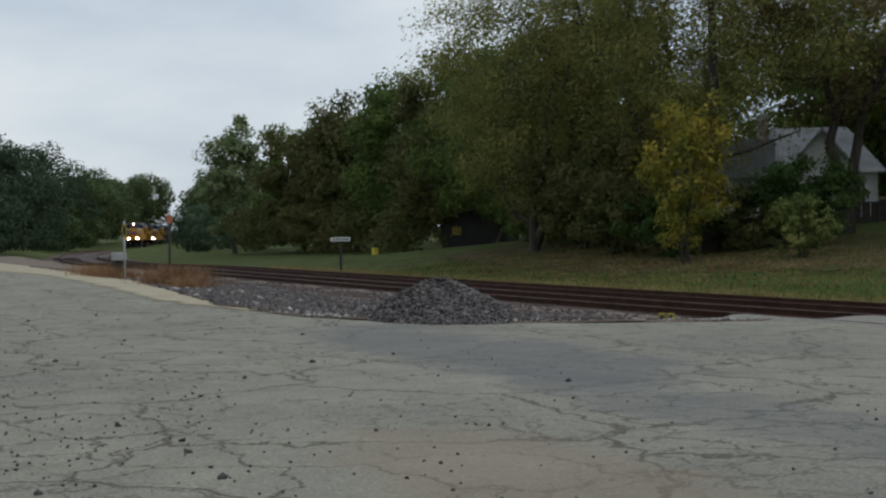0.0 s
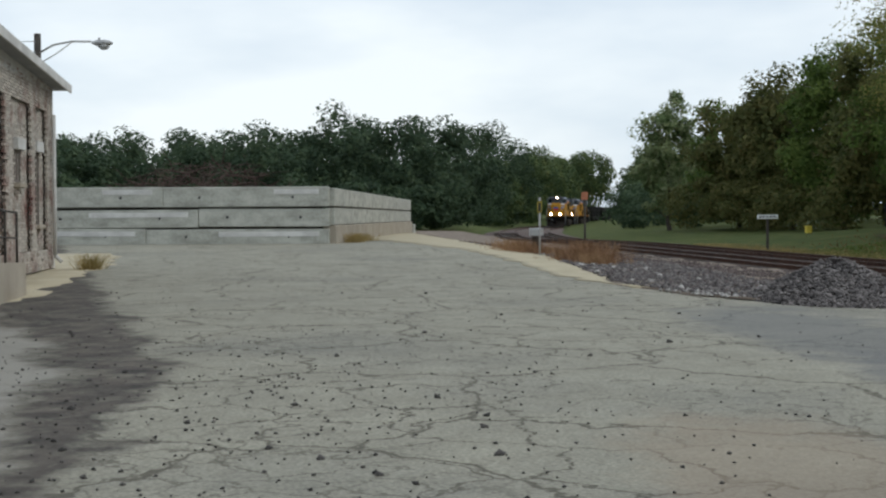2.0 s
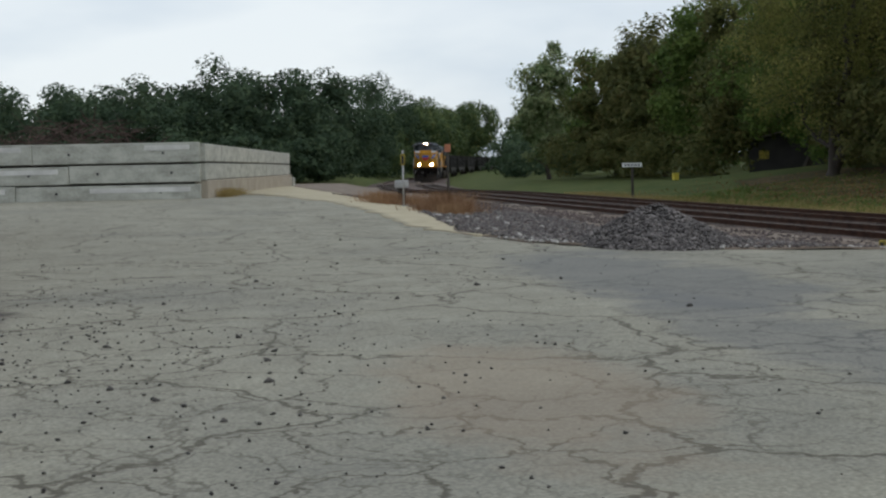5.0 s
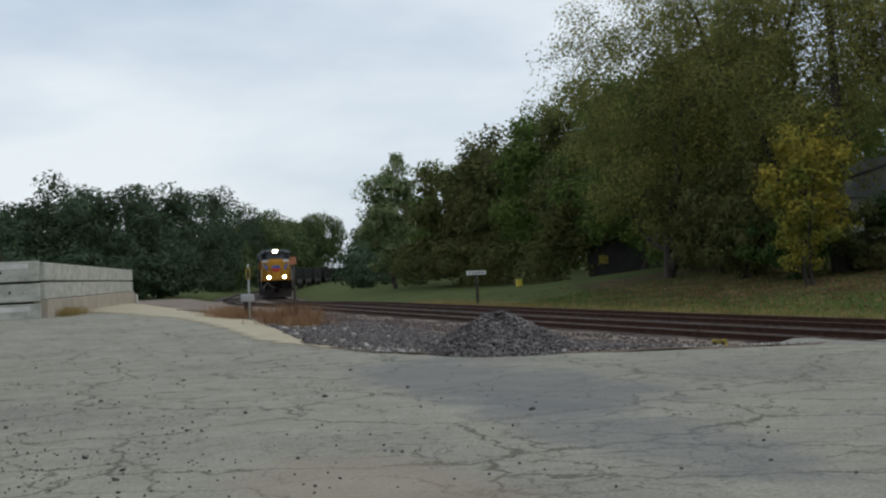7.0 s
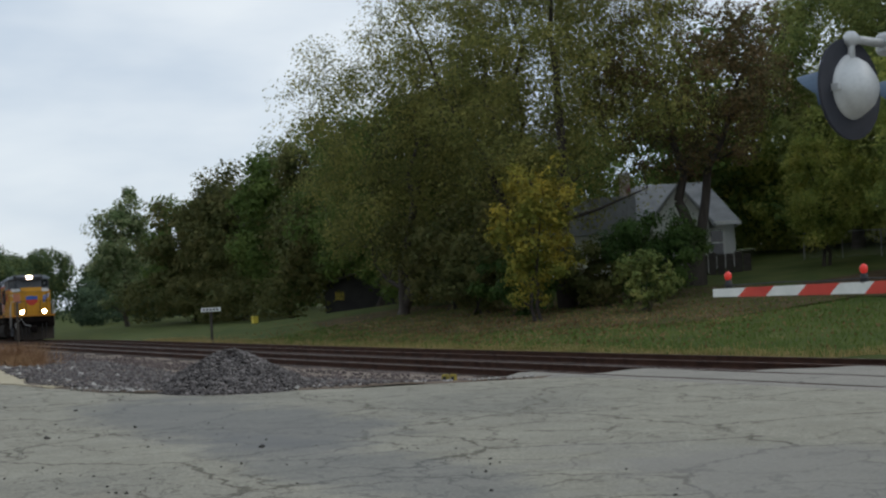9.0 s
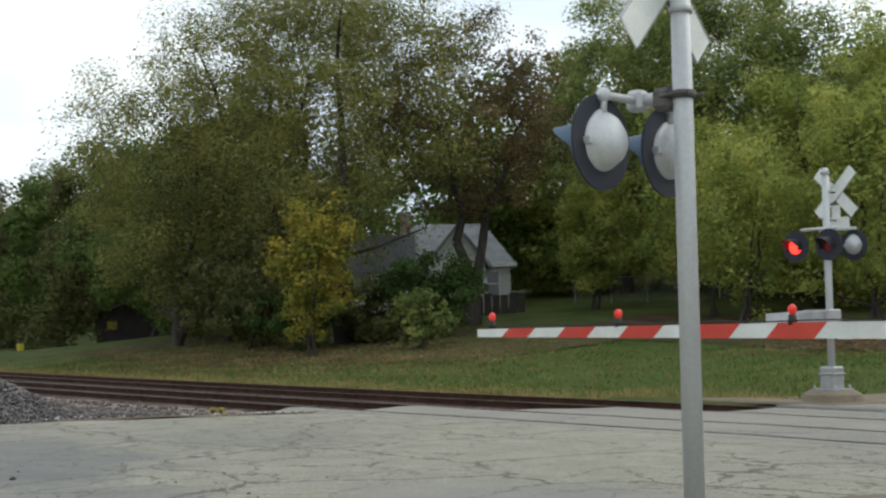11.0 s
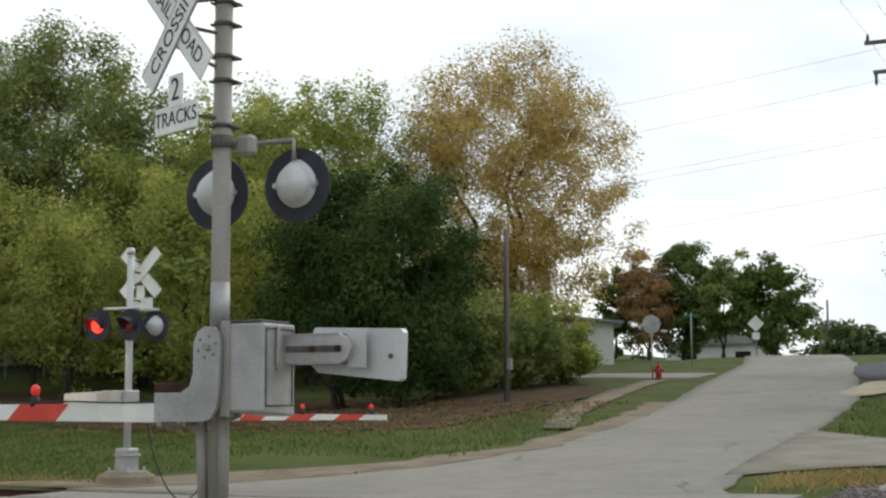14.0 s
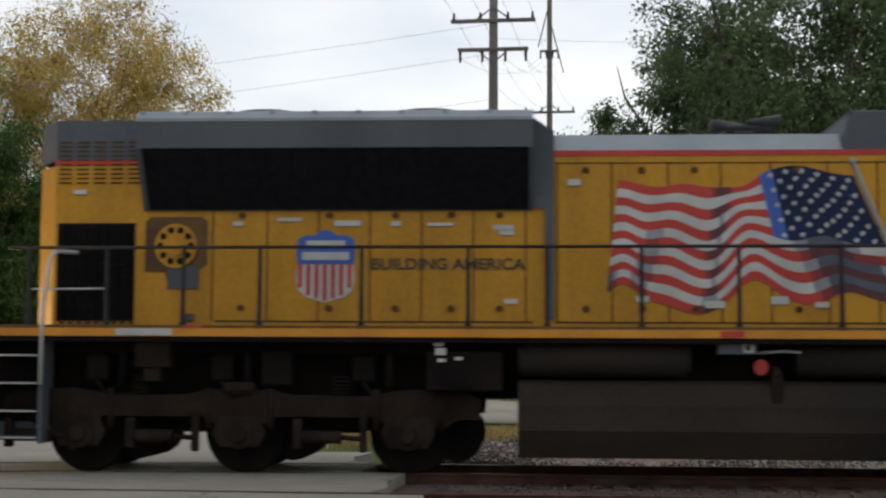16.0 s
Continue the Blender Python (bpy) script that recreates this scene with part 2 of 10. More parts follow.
M["straw"] = leaf_mat("straw_grass", [(0.15, 0.11, 0.045), (0.22, 0.155, 0.06), (0.28, 0.2, 0.09), (0.12, 0.1, 0.035)], 0.2)
M["weed"] = leaf_mat("dead_weed", [(0.08, 0.045, 0.025), (0.14, 0.08, 0.045), (0.2, 0.13, 0.07)], 0.1)
M["litter"] = leaf_mat("fallen_leaf", [(0.06, 0.032, 0.016), (0.1, 0.06, 0.028), (0.15, 0.1, 0.05), (0.19, 0.14, 0.06)], 0.1)
M["ballast"] = mat("ballast_stone", (0.055, 0.042, 0.038), (0.135, 0.105, 0.096), 3, 0.9, 0, 0.4, 30, island=0.5)
M["ballastbed"] = mat("ballast_bed", (0.06, 0.04, 0.034), (0.135, 0.098, 0.084), 1.6, 0.95, 0, 0.9, 22)
M["pilestone"] = mat("grey_stone", (0.07, 0.062, 0.06), (0.17, 0.152, 0.145), 3, 0.9, 0, 0.4, 30, island=0.6)
M["pebble"] = mat("dark_pebble", (0.03, 0.027, 0.025), (0.08, 0.072, 0.066), 5, 0.85, 0, 0.3, 40, island=0.5)
M["whitestone"] = mat("limestone_chip", (0.27, 0.26, 0.24), (0.42, 0.4, 0.37), 3, 0.9, 0, 0.3, 30, island=0.4)
M["darksteel"] = mat("dark_grimy_steel", (0.06, 0.055, 0.05), (0.15, 0.14, 0.13), 6, 0.7, 0.3, 0.15, 40)
M["rust"] = mat("rusty_rail", (0.035, 0.018, 0.013), (0.09, 0.045, 0.03), 4, 0.75, 0.2, 0.2, 60, spec=0.2)
M["railtop"] = mat("worn_rail_top", (0.1, 0.08, 0.07), (0.2, 0.175, 0.155), 2, 0.4, 0.7, 0.05, 40)
M["tie"] = mat("creosoted_tie", (0.03, 0.022, 0.018), (0.08, 0.058, 0.046), 3, 0.9, 0, 0.4, 50, island=0.4)
M["rubber"] = mat("black_rubber", (0.012, 0.012, 0.012), (0.03, 0.03, 0.03), 4, 0.8)
M["bark"] = mat("bark", (0.03, 0.024, 0.02), (0.075, 0.062, 0.052), 3, 0.95, 0, 0.8, 18, streak=(1, 1, 0.2))
M["conc"] = mat("cast_concrete", (0.25, 0.25, 0.215), (0.47, 0.47, 0.415), 1.3, 0.85, 0, 0.35, 12, streak=(1, 1, 2.2), span=(0.45, 0.9))
M["concbase"] = mat("buff_concrete", (0.3, 0.26, 0.2), (0.42, 0.37, 0.3), 1.0, 0.85, 0, 0.35, 30)
M["brick"] = mat("peeling_brick", (0.19, 0.085, 0.068), (0.45, 0.41, 0.355), 0.9, 0.9, 0, 0.3, 4.5, island=0.22, span=(0.52, 0.78))
M["mortar"] = mat("mortar", (0.2, 0.165, 0.145), (0.34, 0.31, 0.28), 2, 0.95, 0, 0.4, 40)
M["plaster"] = mat("chipped_white_paint", (0.45, 0.44, 0.42), (0.66, 0.65, 0.62), 1.5, 0.85, 0, 0.3, 20)
M["wood"] = mat("weathered_wood", (0.1, 0.085, 0.07), (0.2, 0.175, 0.15), 3, 0.9, 0, 0.4, 40, streak=(1, 1, 0.15))
M["siding"] = mat("white_siding", (0.6, 0.6, 0.57), (0.72, 0.72, 0.69), 1.0, 0.6, 0, 0.05, 30)
M["shingle"] = mat("grey_shingle", (0.19, 0.195, 0.2), (0.3, 0.305, 0.31), 1.2, 0.9, 0, 0.5, 14, island=0.15)
M["glass"] = mat("dark_window_glass", (0.012, 0.014, 0.016), (0.022, 0.025, 0.028), 2, 0.06, 0, 0, 10, rough2=0.1)
M["cabglass"] = mat("dark_cab_glass", (0.006, 0.008, 0.012), (0.012, 0.014, 0.018), 2, 0.12, 0, 0, 10, rough2=0.2, spec=0.15)
M["white"] = mat("white_paint", (0.68, 0.68, 0.66), (0.8, 0.8, 0.78), 3, 0.5, 0, 0.05, 50)
M["signwhite"] = mat("white_reflective", (0.6, 0.62, 0.58), (0.78, 0.79, 0.75), 3, 0.45, 0, 0.05, 40)
M["black"] = mat("black_paint", (0.012, 0.012, 0.014), (0.03, 0.03, 0.033), 4, 0.6)
M["navy"] = mat("faded_black_disc", (0.016, 0.018, 0.026), (0.035, 0.037, 0.048), 4, 0.75, 0, 0.1)
M["hood"] = mat("blue_grey_hood", (0.05, 0.085, 0.14), (0.08, 0.13, 0.2), 4, 0.5)
M["alu"] = mat("silver_paint", (0.42, 0.43, 0.43), (0.58, 0.59, 0.59), 2.5, 0.42, 0.35, 0.08, 40, streak=(1, 1, 0.2))
M["galv"] = mat("galvanised_steel", (0.3, 0.3, 0.3), (0.46, 0.46, 0.45), 3, 0.5, 0.5, 0.08, 40)
M["pipe"] = mat("dull_steel_pole", (0.24, 0.225, 0.2), (0.36, 0.345, 0.32), 2, 0.6, 0.3, 0.1, 30, streak=(1, 1, 0.15))
M["red"] = mat("red_reflective", (0.5, 0.04, 0.025), (0.62, 0.07, 0.04), 4, 0.45)
M["redlit"] = mat("lit_red_lens", (0.7, 0.01, 0.01), (0.8, 0.02, 0.02), 4, 0.3, emit=((1.0, 0.03, 0.02), 3.0))
M["redoff"] = mat("dark_red_lens", (0.12, 0.01, 0.012), (0.2, 0.015, 0.02), 4, 0.2)
M["redlamp"] = mat("red_gate_lamp", (0.45, 0.02, 0.015), (0.6, 0.03, 0.02), 4, 0.3, emit=((1.0, 0.05, 0.03), 0.16))
M["orange"] = mat("faded_orange", (0.3, 0.1, 0.05), (0.42, 0.17, 0.09), 4, 0.6)
M["yellowsign"] = mat("yellow_sign", (0.55, 0.42, 0.04), (0.68, 0.55, 0.08), 5, 0.6)
M["oldyellow"] = mat("scuffed_yellow", (0.1, 0.085, 0.02), (0.42, 0.32, 0.04), 9, 0.7)
M["greensign"] = mat("green_sign", (0.02, 0.16, 0.07), (0.03, 0.2, 0.09), 5, 0.5)
M["post"] = mat("dark_post", (0.03, 0.026, 0.022), (0.07, 0.06, 0.05), 5, 0.8)
M["pole"] = mat("pole_wood", (0.09, 0.08, 0.072), (0.17, 0.155, 0.14), 3, 0.9, 0, 0.3, 40, streak=(1, 1, 0.1))
M["wire"] = mat("wire", (0.1, 0.1, 0.105), (0.16, 0.16, 0.165), 3, 0.6, 0.3)
M["hydrant"] = mat("red_iron", (0.3, 0.02, 0.02), (0.4, 0.04, 0.03), 5, 0.5)
M["carpaint"] = mat("dark_blue_car_paint", (0.003, 0.004, 0.018), (0.006, 0.007, 0.028), 1, 0.3, 0, 0, 30, spec=0.08)
M["tyre"] = mat("tyre", (0.015, 0.015, 0.015), (0.03, 0.03, 0.03), 6, 0.9)
M["pinkball"] = mat("faded_pink", (0.3, 0.09, 0.1), (0.42, 0.16, 0.16), 5, 0.5)
M["rim"] = mat("alloy_rim", (0.2, 0.2, 0.21), (0.3, 0.3, 0.32), 6, 0.35, 0.8)
# train paint
M["yellow"] = mat("armour_yellow", (0.27, 0.125, 0.007), (0.47, 0.225, 0.011), 1.1, 0.5, 0, 0.02, 14, streak=(1.6, 1, 0.16), span=(0.4, 0.85), spec=0.35)
M["stripey"] = mat("orange_yellow_stripe", (0.42, 0.155, 0.006), (0.58, 0.24, 0.01), 2, 0.5)
M["rustyellow"] = mat("grimy_brown_yellow", (0.045, 0.022, 0.01), (0.14, 0.07, 0.02), 2.5, 0.7, 0, 0.1, 30)
M["seam"] = mat("dark_seam", (0.05, 0.022, 0.005), (0.1, 0.046, 0.008), 4, 0.8)
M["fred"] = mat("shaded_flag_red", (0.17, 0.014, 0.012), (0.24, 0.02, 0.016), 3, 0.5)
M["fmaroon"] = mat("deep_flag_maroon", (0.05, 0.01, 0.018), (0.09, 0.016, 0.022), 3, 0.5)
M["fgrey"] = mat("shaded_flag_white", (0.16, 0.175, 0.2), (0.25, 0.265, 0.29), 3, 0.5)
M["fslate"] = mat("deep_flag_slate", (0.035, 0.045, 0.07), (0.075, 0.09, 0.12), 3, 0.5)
M["dust"] = mat("dry_dust_on_iron", (0.01, 0.0075, 0.0065), (0.029, 0.022, 0.018), 3, 0.95, 0, 0.2, 20, spec=0.08)
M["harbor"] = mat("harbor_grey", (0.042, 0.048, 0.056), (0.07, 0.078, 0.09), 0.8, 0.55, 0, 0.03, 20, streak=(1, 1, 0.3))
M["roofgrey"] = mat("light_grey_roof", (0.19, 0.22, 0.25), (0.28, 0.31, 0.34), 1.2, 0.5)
M["lred"] = mat("signal_red", (0.34, 0.022, 0.014), (0.45, 0.035, 0.02), 2, 0.5)
M["under"] = mat("grimy_underframe", (0.006, 0.005, 0.005), (0.016, 0.012, 0.01), 1.6, 0.85, 0, 0.2, 20, spec=0.08)
M["truck"] = mat("dusty_truck_frame", (0.01, 0.007, 0.0055), (0.028, 0.019, 0.014), 1.6, 0.9, 0, 0.2, 20, spec=0.08)
M["tank"] = mat("dusty_black_tank", (0.014, 0.011, 0.009), (0.036, 0.028, 0.022), 1.0, 0.75, 0, 0.1, 20, streak=(0.3, 1, 1), spec=0.2)
M["grille"] = mat("radiator_black", (0.005, 0.005, 0.007), (0.012, 0.012, 0.014), 8, 0.85, spec=0.1)
M["lrail"] = mat("dark_grey_rail_paint", (0.012, 0.012, 0.013), (0.03, 0.03, 0.032), 3, 0.6, spec=0.2)
M["lblue"] = mat("emblem_blue", (0.02, 0.07, 0.3), (0.035, 0.1, 0.38), 2, 0.5)
M["fblue"] = mat("flag_blue", (0.006, 0.012, 0.036), (0.012, 0.022, 0.06), 2, 0.6, spec=0.2)
M["lwhite"] = mat("decal_white", (0.33, 0.33, 0.32), (0.48, 0.48, 0.46), 2, 0.5)
M["lblack"] = mat("decal_black", (0.02, 0.018, 0.014), (0.045, 0.04, 0.03), 2, 0.6)
M["lamp"] = mat("lit_headlight", (1, 0.9, 0.7), (1, 0.92, 0.75), 3, 0.2, emit=((1.0, 0.74, 0.42), 220.0))
M["coal"] = mat("dark_car_paint", (0.018, 0.017, 0.017), (0.05, 0.046, 0.043), 0.8, 0.8)
# foliage
M["l_cotton"] = leaf_mat("cottonwood_leaves", [(0.05, 0.058, 0.02), (0.09, 0.098, 0.03), (0.15, 0.148, 0.044), (0.25, 0.215, 0.066)], 0.4)
M["l_bright"] = leaf_mat("yellow_green_leaves", [(0.066, 0.098, 0.028), (0.145, 0.178, 0.047), (0.25, 0.255, 0.068), (0.38, 0.335, 0.105)], 0.52)
M["l_dark"] = leaf_mat("dark_green_leaves", [(0.014, 0.028, 0.009), (0.03, 0.055, 0.014), (0.055, 0.08, 0.02)])
M["l_mid"] = leaf_mat("green_leaves", [(0.03, 0.052, 0.014), (0.06, 0.09, 0.022), (0.1, 0.125, 0.032)])
M["l_brown"] = leaf_mat("browning_leaves", [(0.026, 0.034, 0.012), (0.048, 0.056, 0.019), (0.078, 0.076, 0.027), (0.11, 0.094, 0.036)])
M["l_yellow"] = leaf_mat("yellow_leaves", [(0.05, 0.07, 0.014), (0.1, 0.105, 0.02), (0.19, 0.155, 0.025), (0.29, 0.2, 0.03)])
M["l_rust"] = leaf_mat("rusty_red_leaves", [(0.03, 0.034, 0.016), (0.064, 0.06, 0.027), (0.11, 0.07, 0.034), (0.095, 0.092, 0.038)])
M["l_orange"] = leaf_mat("orange_yellow_leaves", [(0.11, 0.1, 0.042), (0.24, 0.18, 0.058), (0.36, 0.26, 0.08), (0.28, 0.245, 0.09)], 0.45)
M["l_rustorange"] = leaf_mat("orange_green_leaves", [(0.06, 0.065, 0.03), (0.15, 0.1, 0.045), (0.24, 0.14, 0.06), (0.1, 0.1, 0.04)], 0.35)
M["l_willow"] = leaf_mat("drooping_green_leaves", [(0.032, 0.05, 0.022), (0.06, 0.085, 0.04), (0.11, 0.135, 0.07)], 0.35)
M["l_maple"] = leaf_mat("maple_leaves", [(0.042, 0.062, 0.022), (0.088, 0.115, 0.035), (0.155, 0.17, 0.052), (0.25, 0.225, 0.08)], 0.4)
M["brush"] = mat("dead_brushwood", (0.05, 0.035, 0.031), (0.12, 0.085, 0.072), 3, 0.9, spec=0.1)
M["edge"] = mat("sandy_edge_dirt", (0.15, 0.12, 0.085), (0.27, 0.225, 0.165), 1.2, 0.95, 0, 0.5, 20, spec=0.2)
M["mould"] = mat("leaf_mould", (0.045, 0.03, 0.018), (0.11, 0.078, 0.045), 1.5, 0.95, 0, 0.6, 12, spec=0.1)
M["mouldgrass"] = mat("leaf_strewn_turf", (0.04, 0.046, 0.016), (0.13, 0.09, 0.052), 1.1, 0.95, 0, 0.6, 12, spec=0.1)
M["apron"] = mat("packed_gravel", (0.2, 0.18, 0.145), (0.31, 0.285, 0.235), 1.0, 0.95, 0, 0.5, 24, spec=0.2)
M["l_far"] = leaf_mat("distant_leaves", [(0.02, 0.034, 0.018), (0.035, 0.055, 0.024), (0.06, 0.08, 0.03), (0.11, 0.105, 0.035)])
M["l_fardark"] = leaf_mat("distant_dark_leaves", [(0.018, 0.03, 0.02), (0.032, 0.05, 0.028), (0.055, 0.075, 0.036)])
M["l_silver"] = leaf_mat("silvery_leaves", [(0.035, 0.055, 0.025), (0.07, 0.1, 0.04), (0.15, 0.17, 0.09), (0.13, 0.14, 0.04)])


# ---- building helpers ----
def mesh_of(name, bm, material):
    me = bpy.data.meshes.new(name)
    bm.to_mesh(me)
    bm.free()
    for m in material if isinstance(material, (list, tuple)) else [material]:
        me.materials.append(m)
    return me


def part(name, bm, material, parent=None, label=""):
    ob = new(name, mesh_of(name, bm, material))
    if parent is not None:
        ob.parent = parent
    if label:
        ob["label"] = label
    return ob


def pieces(name, bm, material, parent, label=""):
    """Every loose piece of the bmesh becomes a part of its own."""
    bm.verts.ensure_lookup_table()
    seen = set()
    for v in bm.verts:
        if v in seen:
            continue
        stack, isle = [v], []
        seen.add(v)
        while stack:
            w = stack.pop()
            isle.append(w)
            for e in w.link_edges:
                o = e.other_vert(w)
                if o not in seen:
                    seen.add(o)
                    stack.append(o)
        one = bmesh.new()
        at = {w: one.verts.new(w.co) for w in isle}
        for f in {f for w in isle for f in w.link_faces}:
            g = one.faces.new([at[w] for w in f.verts])
            g.smooth, g.material_index = f.smooth, f.material_index
        part(name, one, material, parent, label)
    bm.free()


def thing(name, label, category, at=(0, 0, 0), turn=0.0, group="", kind=""):
    ob = new(name)
    ob.empty_display_size = 0.2
    ob.matrix_world = pose(*at, 0, 0, turn)
    return tagged(ob, label, category, group, kind)


def box(bm, x0, y0, z0, x1, y1, z1, bevel=0.0, m=0):
    r = bmesh.ops.create_cube(bm, size=1, matrix=Matrix.Translation(((x0 + x1) / 2, (y0 + y1) / 2, (z0 + z1) / 2)) @ Matrix.Diagonal((abs(x1 - x0), abs(y1 - y0), abs(z1 - z0), 1)))
    fs = {f for v in r["verts"] for f in v.link_faces}
    for f in fs:
        f.material_index = m
    if bevel:
        es = {e for v in r["verts"] for e in v.link_edges}
        res = bmesh.ops.bevel(bm, geom=list(es), offset=bevel, segments=1, affect="EDGES", profile=0.5)
        for f in res["faces"]:
            f.material_index = m
    return bm


def rod(bm, p, q, r0, r1=None, seg=8, m=0, caps=True):
    p, q = Vector(p), Vector(q)
    r1 = r0 if r1 is None else r1
    d = q - p
    mt = Matrix.Translation((p + q) / 2) @ d.to_track_quat("Z", "Y").to_matrix().to_4x4()
    r = bmesh.ops.create_cone(bm, cap_ends=caps, segments=seg, radius1=r0, radius2=r1, depth=d.length, matrix=mt)
    for f in {f for v in r["verts"] for f in v.link_faces}:
        f.material_index = m
        f.smooth = len(f.verts) == 4 and seg > 6
    return bm


def pipe(bm, pts, r, seg=8, m=0):
    """One bent tube through the points."""
    pts = [Vector(p) for p in pts]
    rings, side = [], None
    for i, p in enumerate(pts):
        d = (pts[min(i + 1, len(pts) - 1)] - pts[max(i - 1, 0)]).normalized()
        side = d.orthogonal() if side is None else side - d * side.dot(d)
        side.normalize()
        up = d.cross(side)
        rings.append([bm.verts.new(p + (side * math.cos(2 * math.pi * k / seg) + up * math.sin(2 * math.pi * k / seg)) * r) for k in range(seg)])
    fs = [bm.faces.new(rings[0]), bm.faces.new(rings[-1][::-1])]
    for a, b in zip(rings[:-1], rings[1:]):
        for k in range(seg):
            f = bm.faces.new((a[k], b[k], b[(k + 1) % seg], a[(k + 1) % seg]))
            f.smooth = seg > 5
            fs.append(f)
    for f in fs:
        f.material_index = m
    bmesh.ops.recalc_face_normals(bm, faces=fs)
    return bm


def ball(bm, c, r, sx=1, sy=1, sz=1, sub=2, m=0):
    res = bmesh.ops.create_icosphere(bm, subdivisions=sub, radius=r, matrix=Matrix.Translation(c) @ Matrix.Diagonal((sx, sy, sz, 1)))
    for f in {f for v in res["verts"] for f in v.link_faces}:
        f.material_index = m
        f.smooth = sub > 1
    return bm


def prism(bm, outline, y0, y1, m=0, axis="y"):
    """An outline of (x, z) drawn through from y0 to y1; axis x: an outline of (y, z) from x0 to x1; axis z: (x, y)."""
    def at(u, v, w):
        return {"y": (u, w, v), "x": (w, u, v), "z": (u, v, w)}[axis]
    a = [bm.verts.new(at(u, v, y0)) for u, v in outline]
    b = [bm.verts.new(at(u, v, y1)) for u, v in outline]
    fs = [bm.faces.new(a), bm.faces.new(b[::-1])]
    k = len(a)
    fs += [bm.faces.new((a[i], b[i], b[(i + 1) % k], a[(i + 1) % k])) for i in range(k)]
    for f in fs:
        f.material_index = m
    bmesh.ops.recalc_face_normals(bm, faces=fs)
    return bm


def quads_mesh(name, co, material):
    """A mesh of loose faces from an array (faces, corners, 3)."""
    n, k = co.shape[:2]
    me = bpy.data.meshes.new(name)
    me.vertices.add(n * k)
    me.vertices.foreach_set("co", np.ascontiguousarray(co, dtype=np.float32).ravel())
    me.loops.add(n * k)
    me.loops.foreach_set("vertex_index", np.arange(n * k, dtype=np.int32))
    me.polygons.add(n)
    me.polygons.foreach_set("loop_start", np.arange(0, n * k, k, dtype=np.int32))
    me.update(calc_edges=True)
    me.materials.append(material)
    return me


def leaf_quads(centres, size, rng, droop=0.0, long=1.35, face=None, corners=4):
    """Small leaves at the centres, turned at random, or roughly towards the directions in face."""
    n = len(centres)
    a = rng.normal(size=(n, 3))
    a[:, 2] -= droop
    if face is not None:
        nrm = face / (np.linalg.norm(face, axis=1)[:, None] + 1e-6) + rng.normal(size=(n, 3)) * 0.42
        nrm /= np.linalg.norm(nrm, axis=1)[:, None]
        a -= nrm * (a * nrm).sum(1)[:, None]
    a /= np.linalg.norm(a, axis=1)[:, None]
    b = np.cross(a, rng.normal(size=(n, 3)) if face is None else nrm)
    b /= np.linalg.norm(b, axis=1)[:, None]
    s = size * rng.uniform(0.6, 1.25, (n, 1))
    a, b = a * s * long * 0.5, b * s * 0.5
    if corners == 3:
        return np.stack([centres - a * 0.8 - b * 0.95, centres - a * 0.5 + b, centres + a], 1)
    return np.stack([centres - a, centres + b * 0.9 - a * 0.1, centres + a, centres - b * 0.9 - a * 0.1], 1)


def stones_mesh(name, centres, sizes, material, rng):
    """Angular stones, each an uneven six-pointed lump."""
    n = len(centres)
    base = np.array([(1, 0, 0), (0, 1, 0), (-1, 0, 0), (0, -1, 0), (0, 0, 1), (0, 0, -1)], float)
    faces = np.array([(0, 1, 4), (1, 2, 4), (2, 3, 4), (3, 0, 4), (1, 0, 5), (2, 1, 5), (3, 2, 5), (0, 3, 5)])
    v = base[None] * rng.uniform(0.55, 1.2, (n, 6, 1)) + rng.normal(scale=0.12, size=(n, 6, 3))
    ang = rng.uniform(0, 6.28, n)
    c, s = np.cos(ang), np.sin(ang)
    x, y = v[..., 0] * c[:, None] - v[..., 1] * s[:, None], v[..., 0] * s[:, None] + v[..., 1] * c[:, None]
    tilt = rng.uniform(-0.6, 0.6, n)[:, None]
    v = np.stack([x, y * np.cos(tilt) - v[..., 2] * np.sin(tilt), y * np.sin(tilt) + v[..., 2] * np.cos(tilt)], -1)
    v = v * np.asarray(sizes)[:, None, None] * np.array([1, 1, 0.75]) + centres[:, None]
    me = bpy.data.meshes.new(name)
    me.vertices.add(n * 6)
    me.vertices.foreach_set("co", v.astype(np.float32).ravel())
    idx = (faces[None] + 6 * np.arange(n)[:, None, None]).astype(np.int32)
    me.loops.add(n * 24)
    me.loops.foreach_set("vertex_index", idx.ravel())
    me.polygons.add(n * 8)
    me.polygons.foreach_set("loop_start", np.arange(0, n * 24, 3, dtype=np.int32))
    me.update(calc_edges=True)
    me.materials.append(material)
    return me


def words(text, size, material, m, parent=None, name="lettering", depth=0.004, align="CENTER", squeeze=1.0, bold=0.0):
    cu = bpy.data.curves.new(name, "FONT")
    cu.body, cu.size, cu.extrude, cu.align_x, cu.align_y = text, size, depth, align, "CENTER"
    cu.offset = bold
    tmp = new(name + "_draft", cu)
    me = bpy.data.meshes.new_from_object(tmp.evaluated_get(bpy.context.evaluated_depsgraph_get()))
    bpy.data.objects.remove(tmp)
    bpy.data.curves.remove(cu)
    me.materials.clear()
    me.materials.append(material)
    for v in me.vertices:
        v.co.x *= squeeze
    ob = new(name, me)
    if parent is not None:
        ob.parent = parent
    ob.matrix_basis = m
    return ob


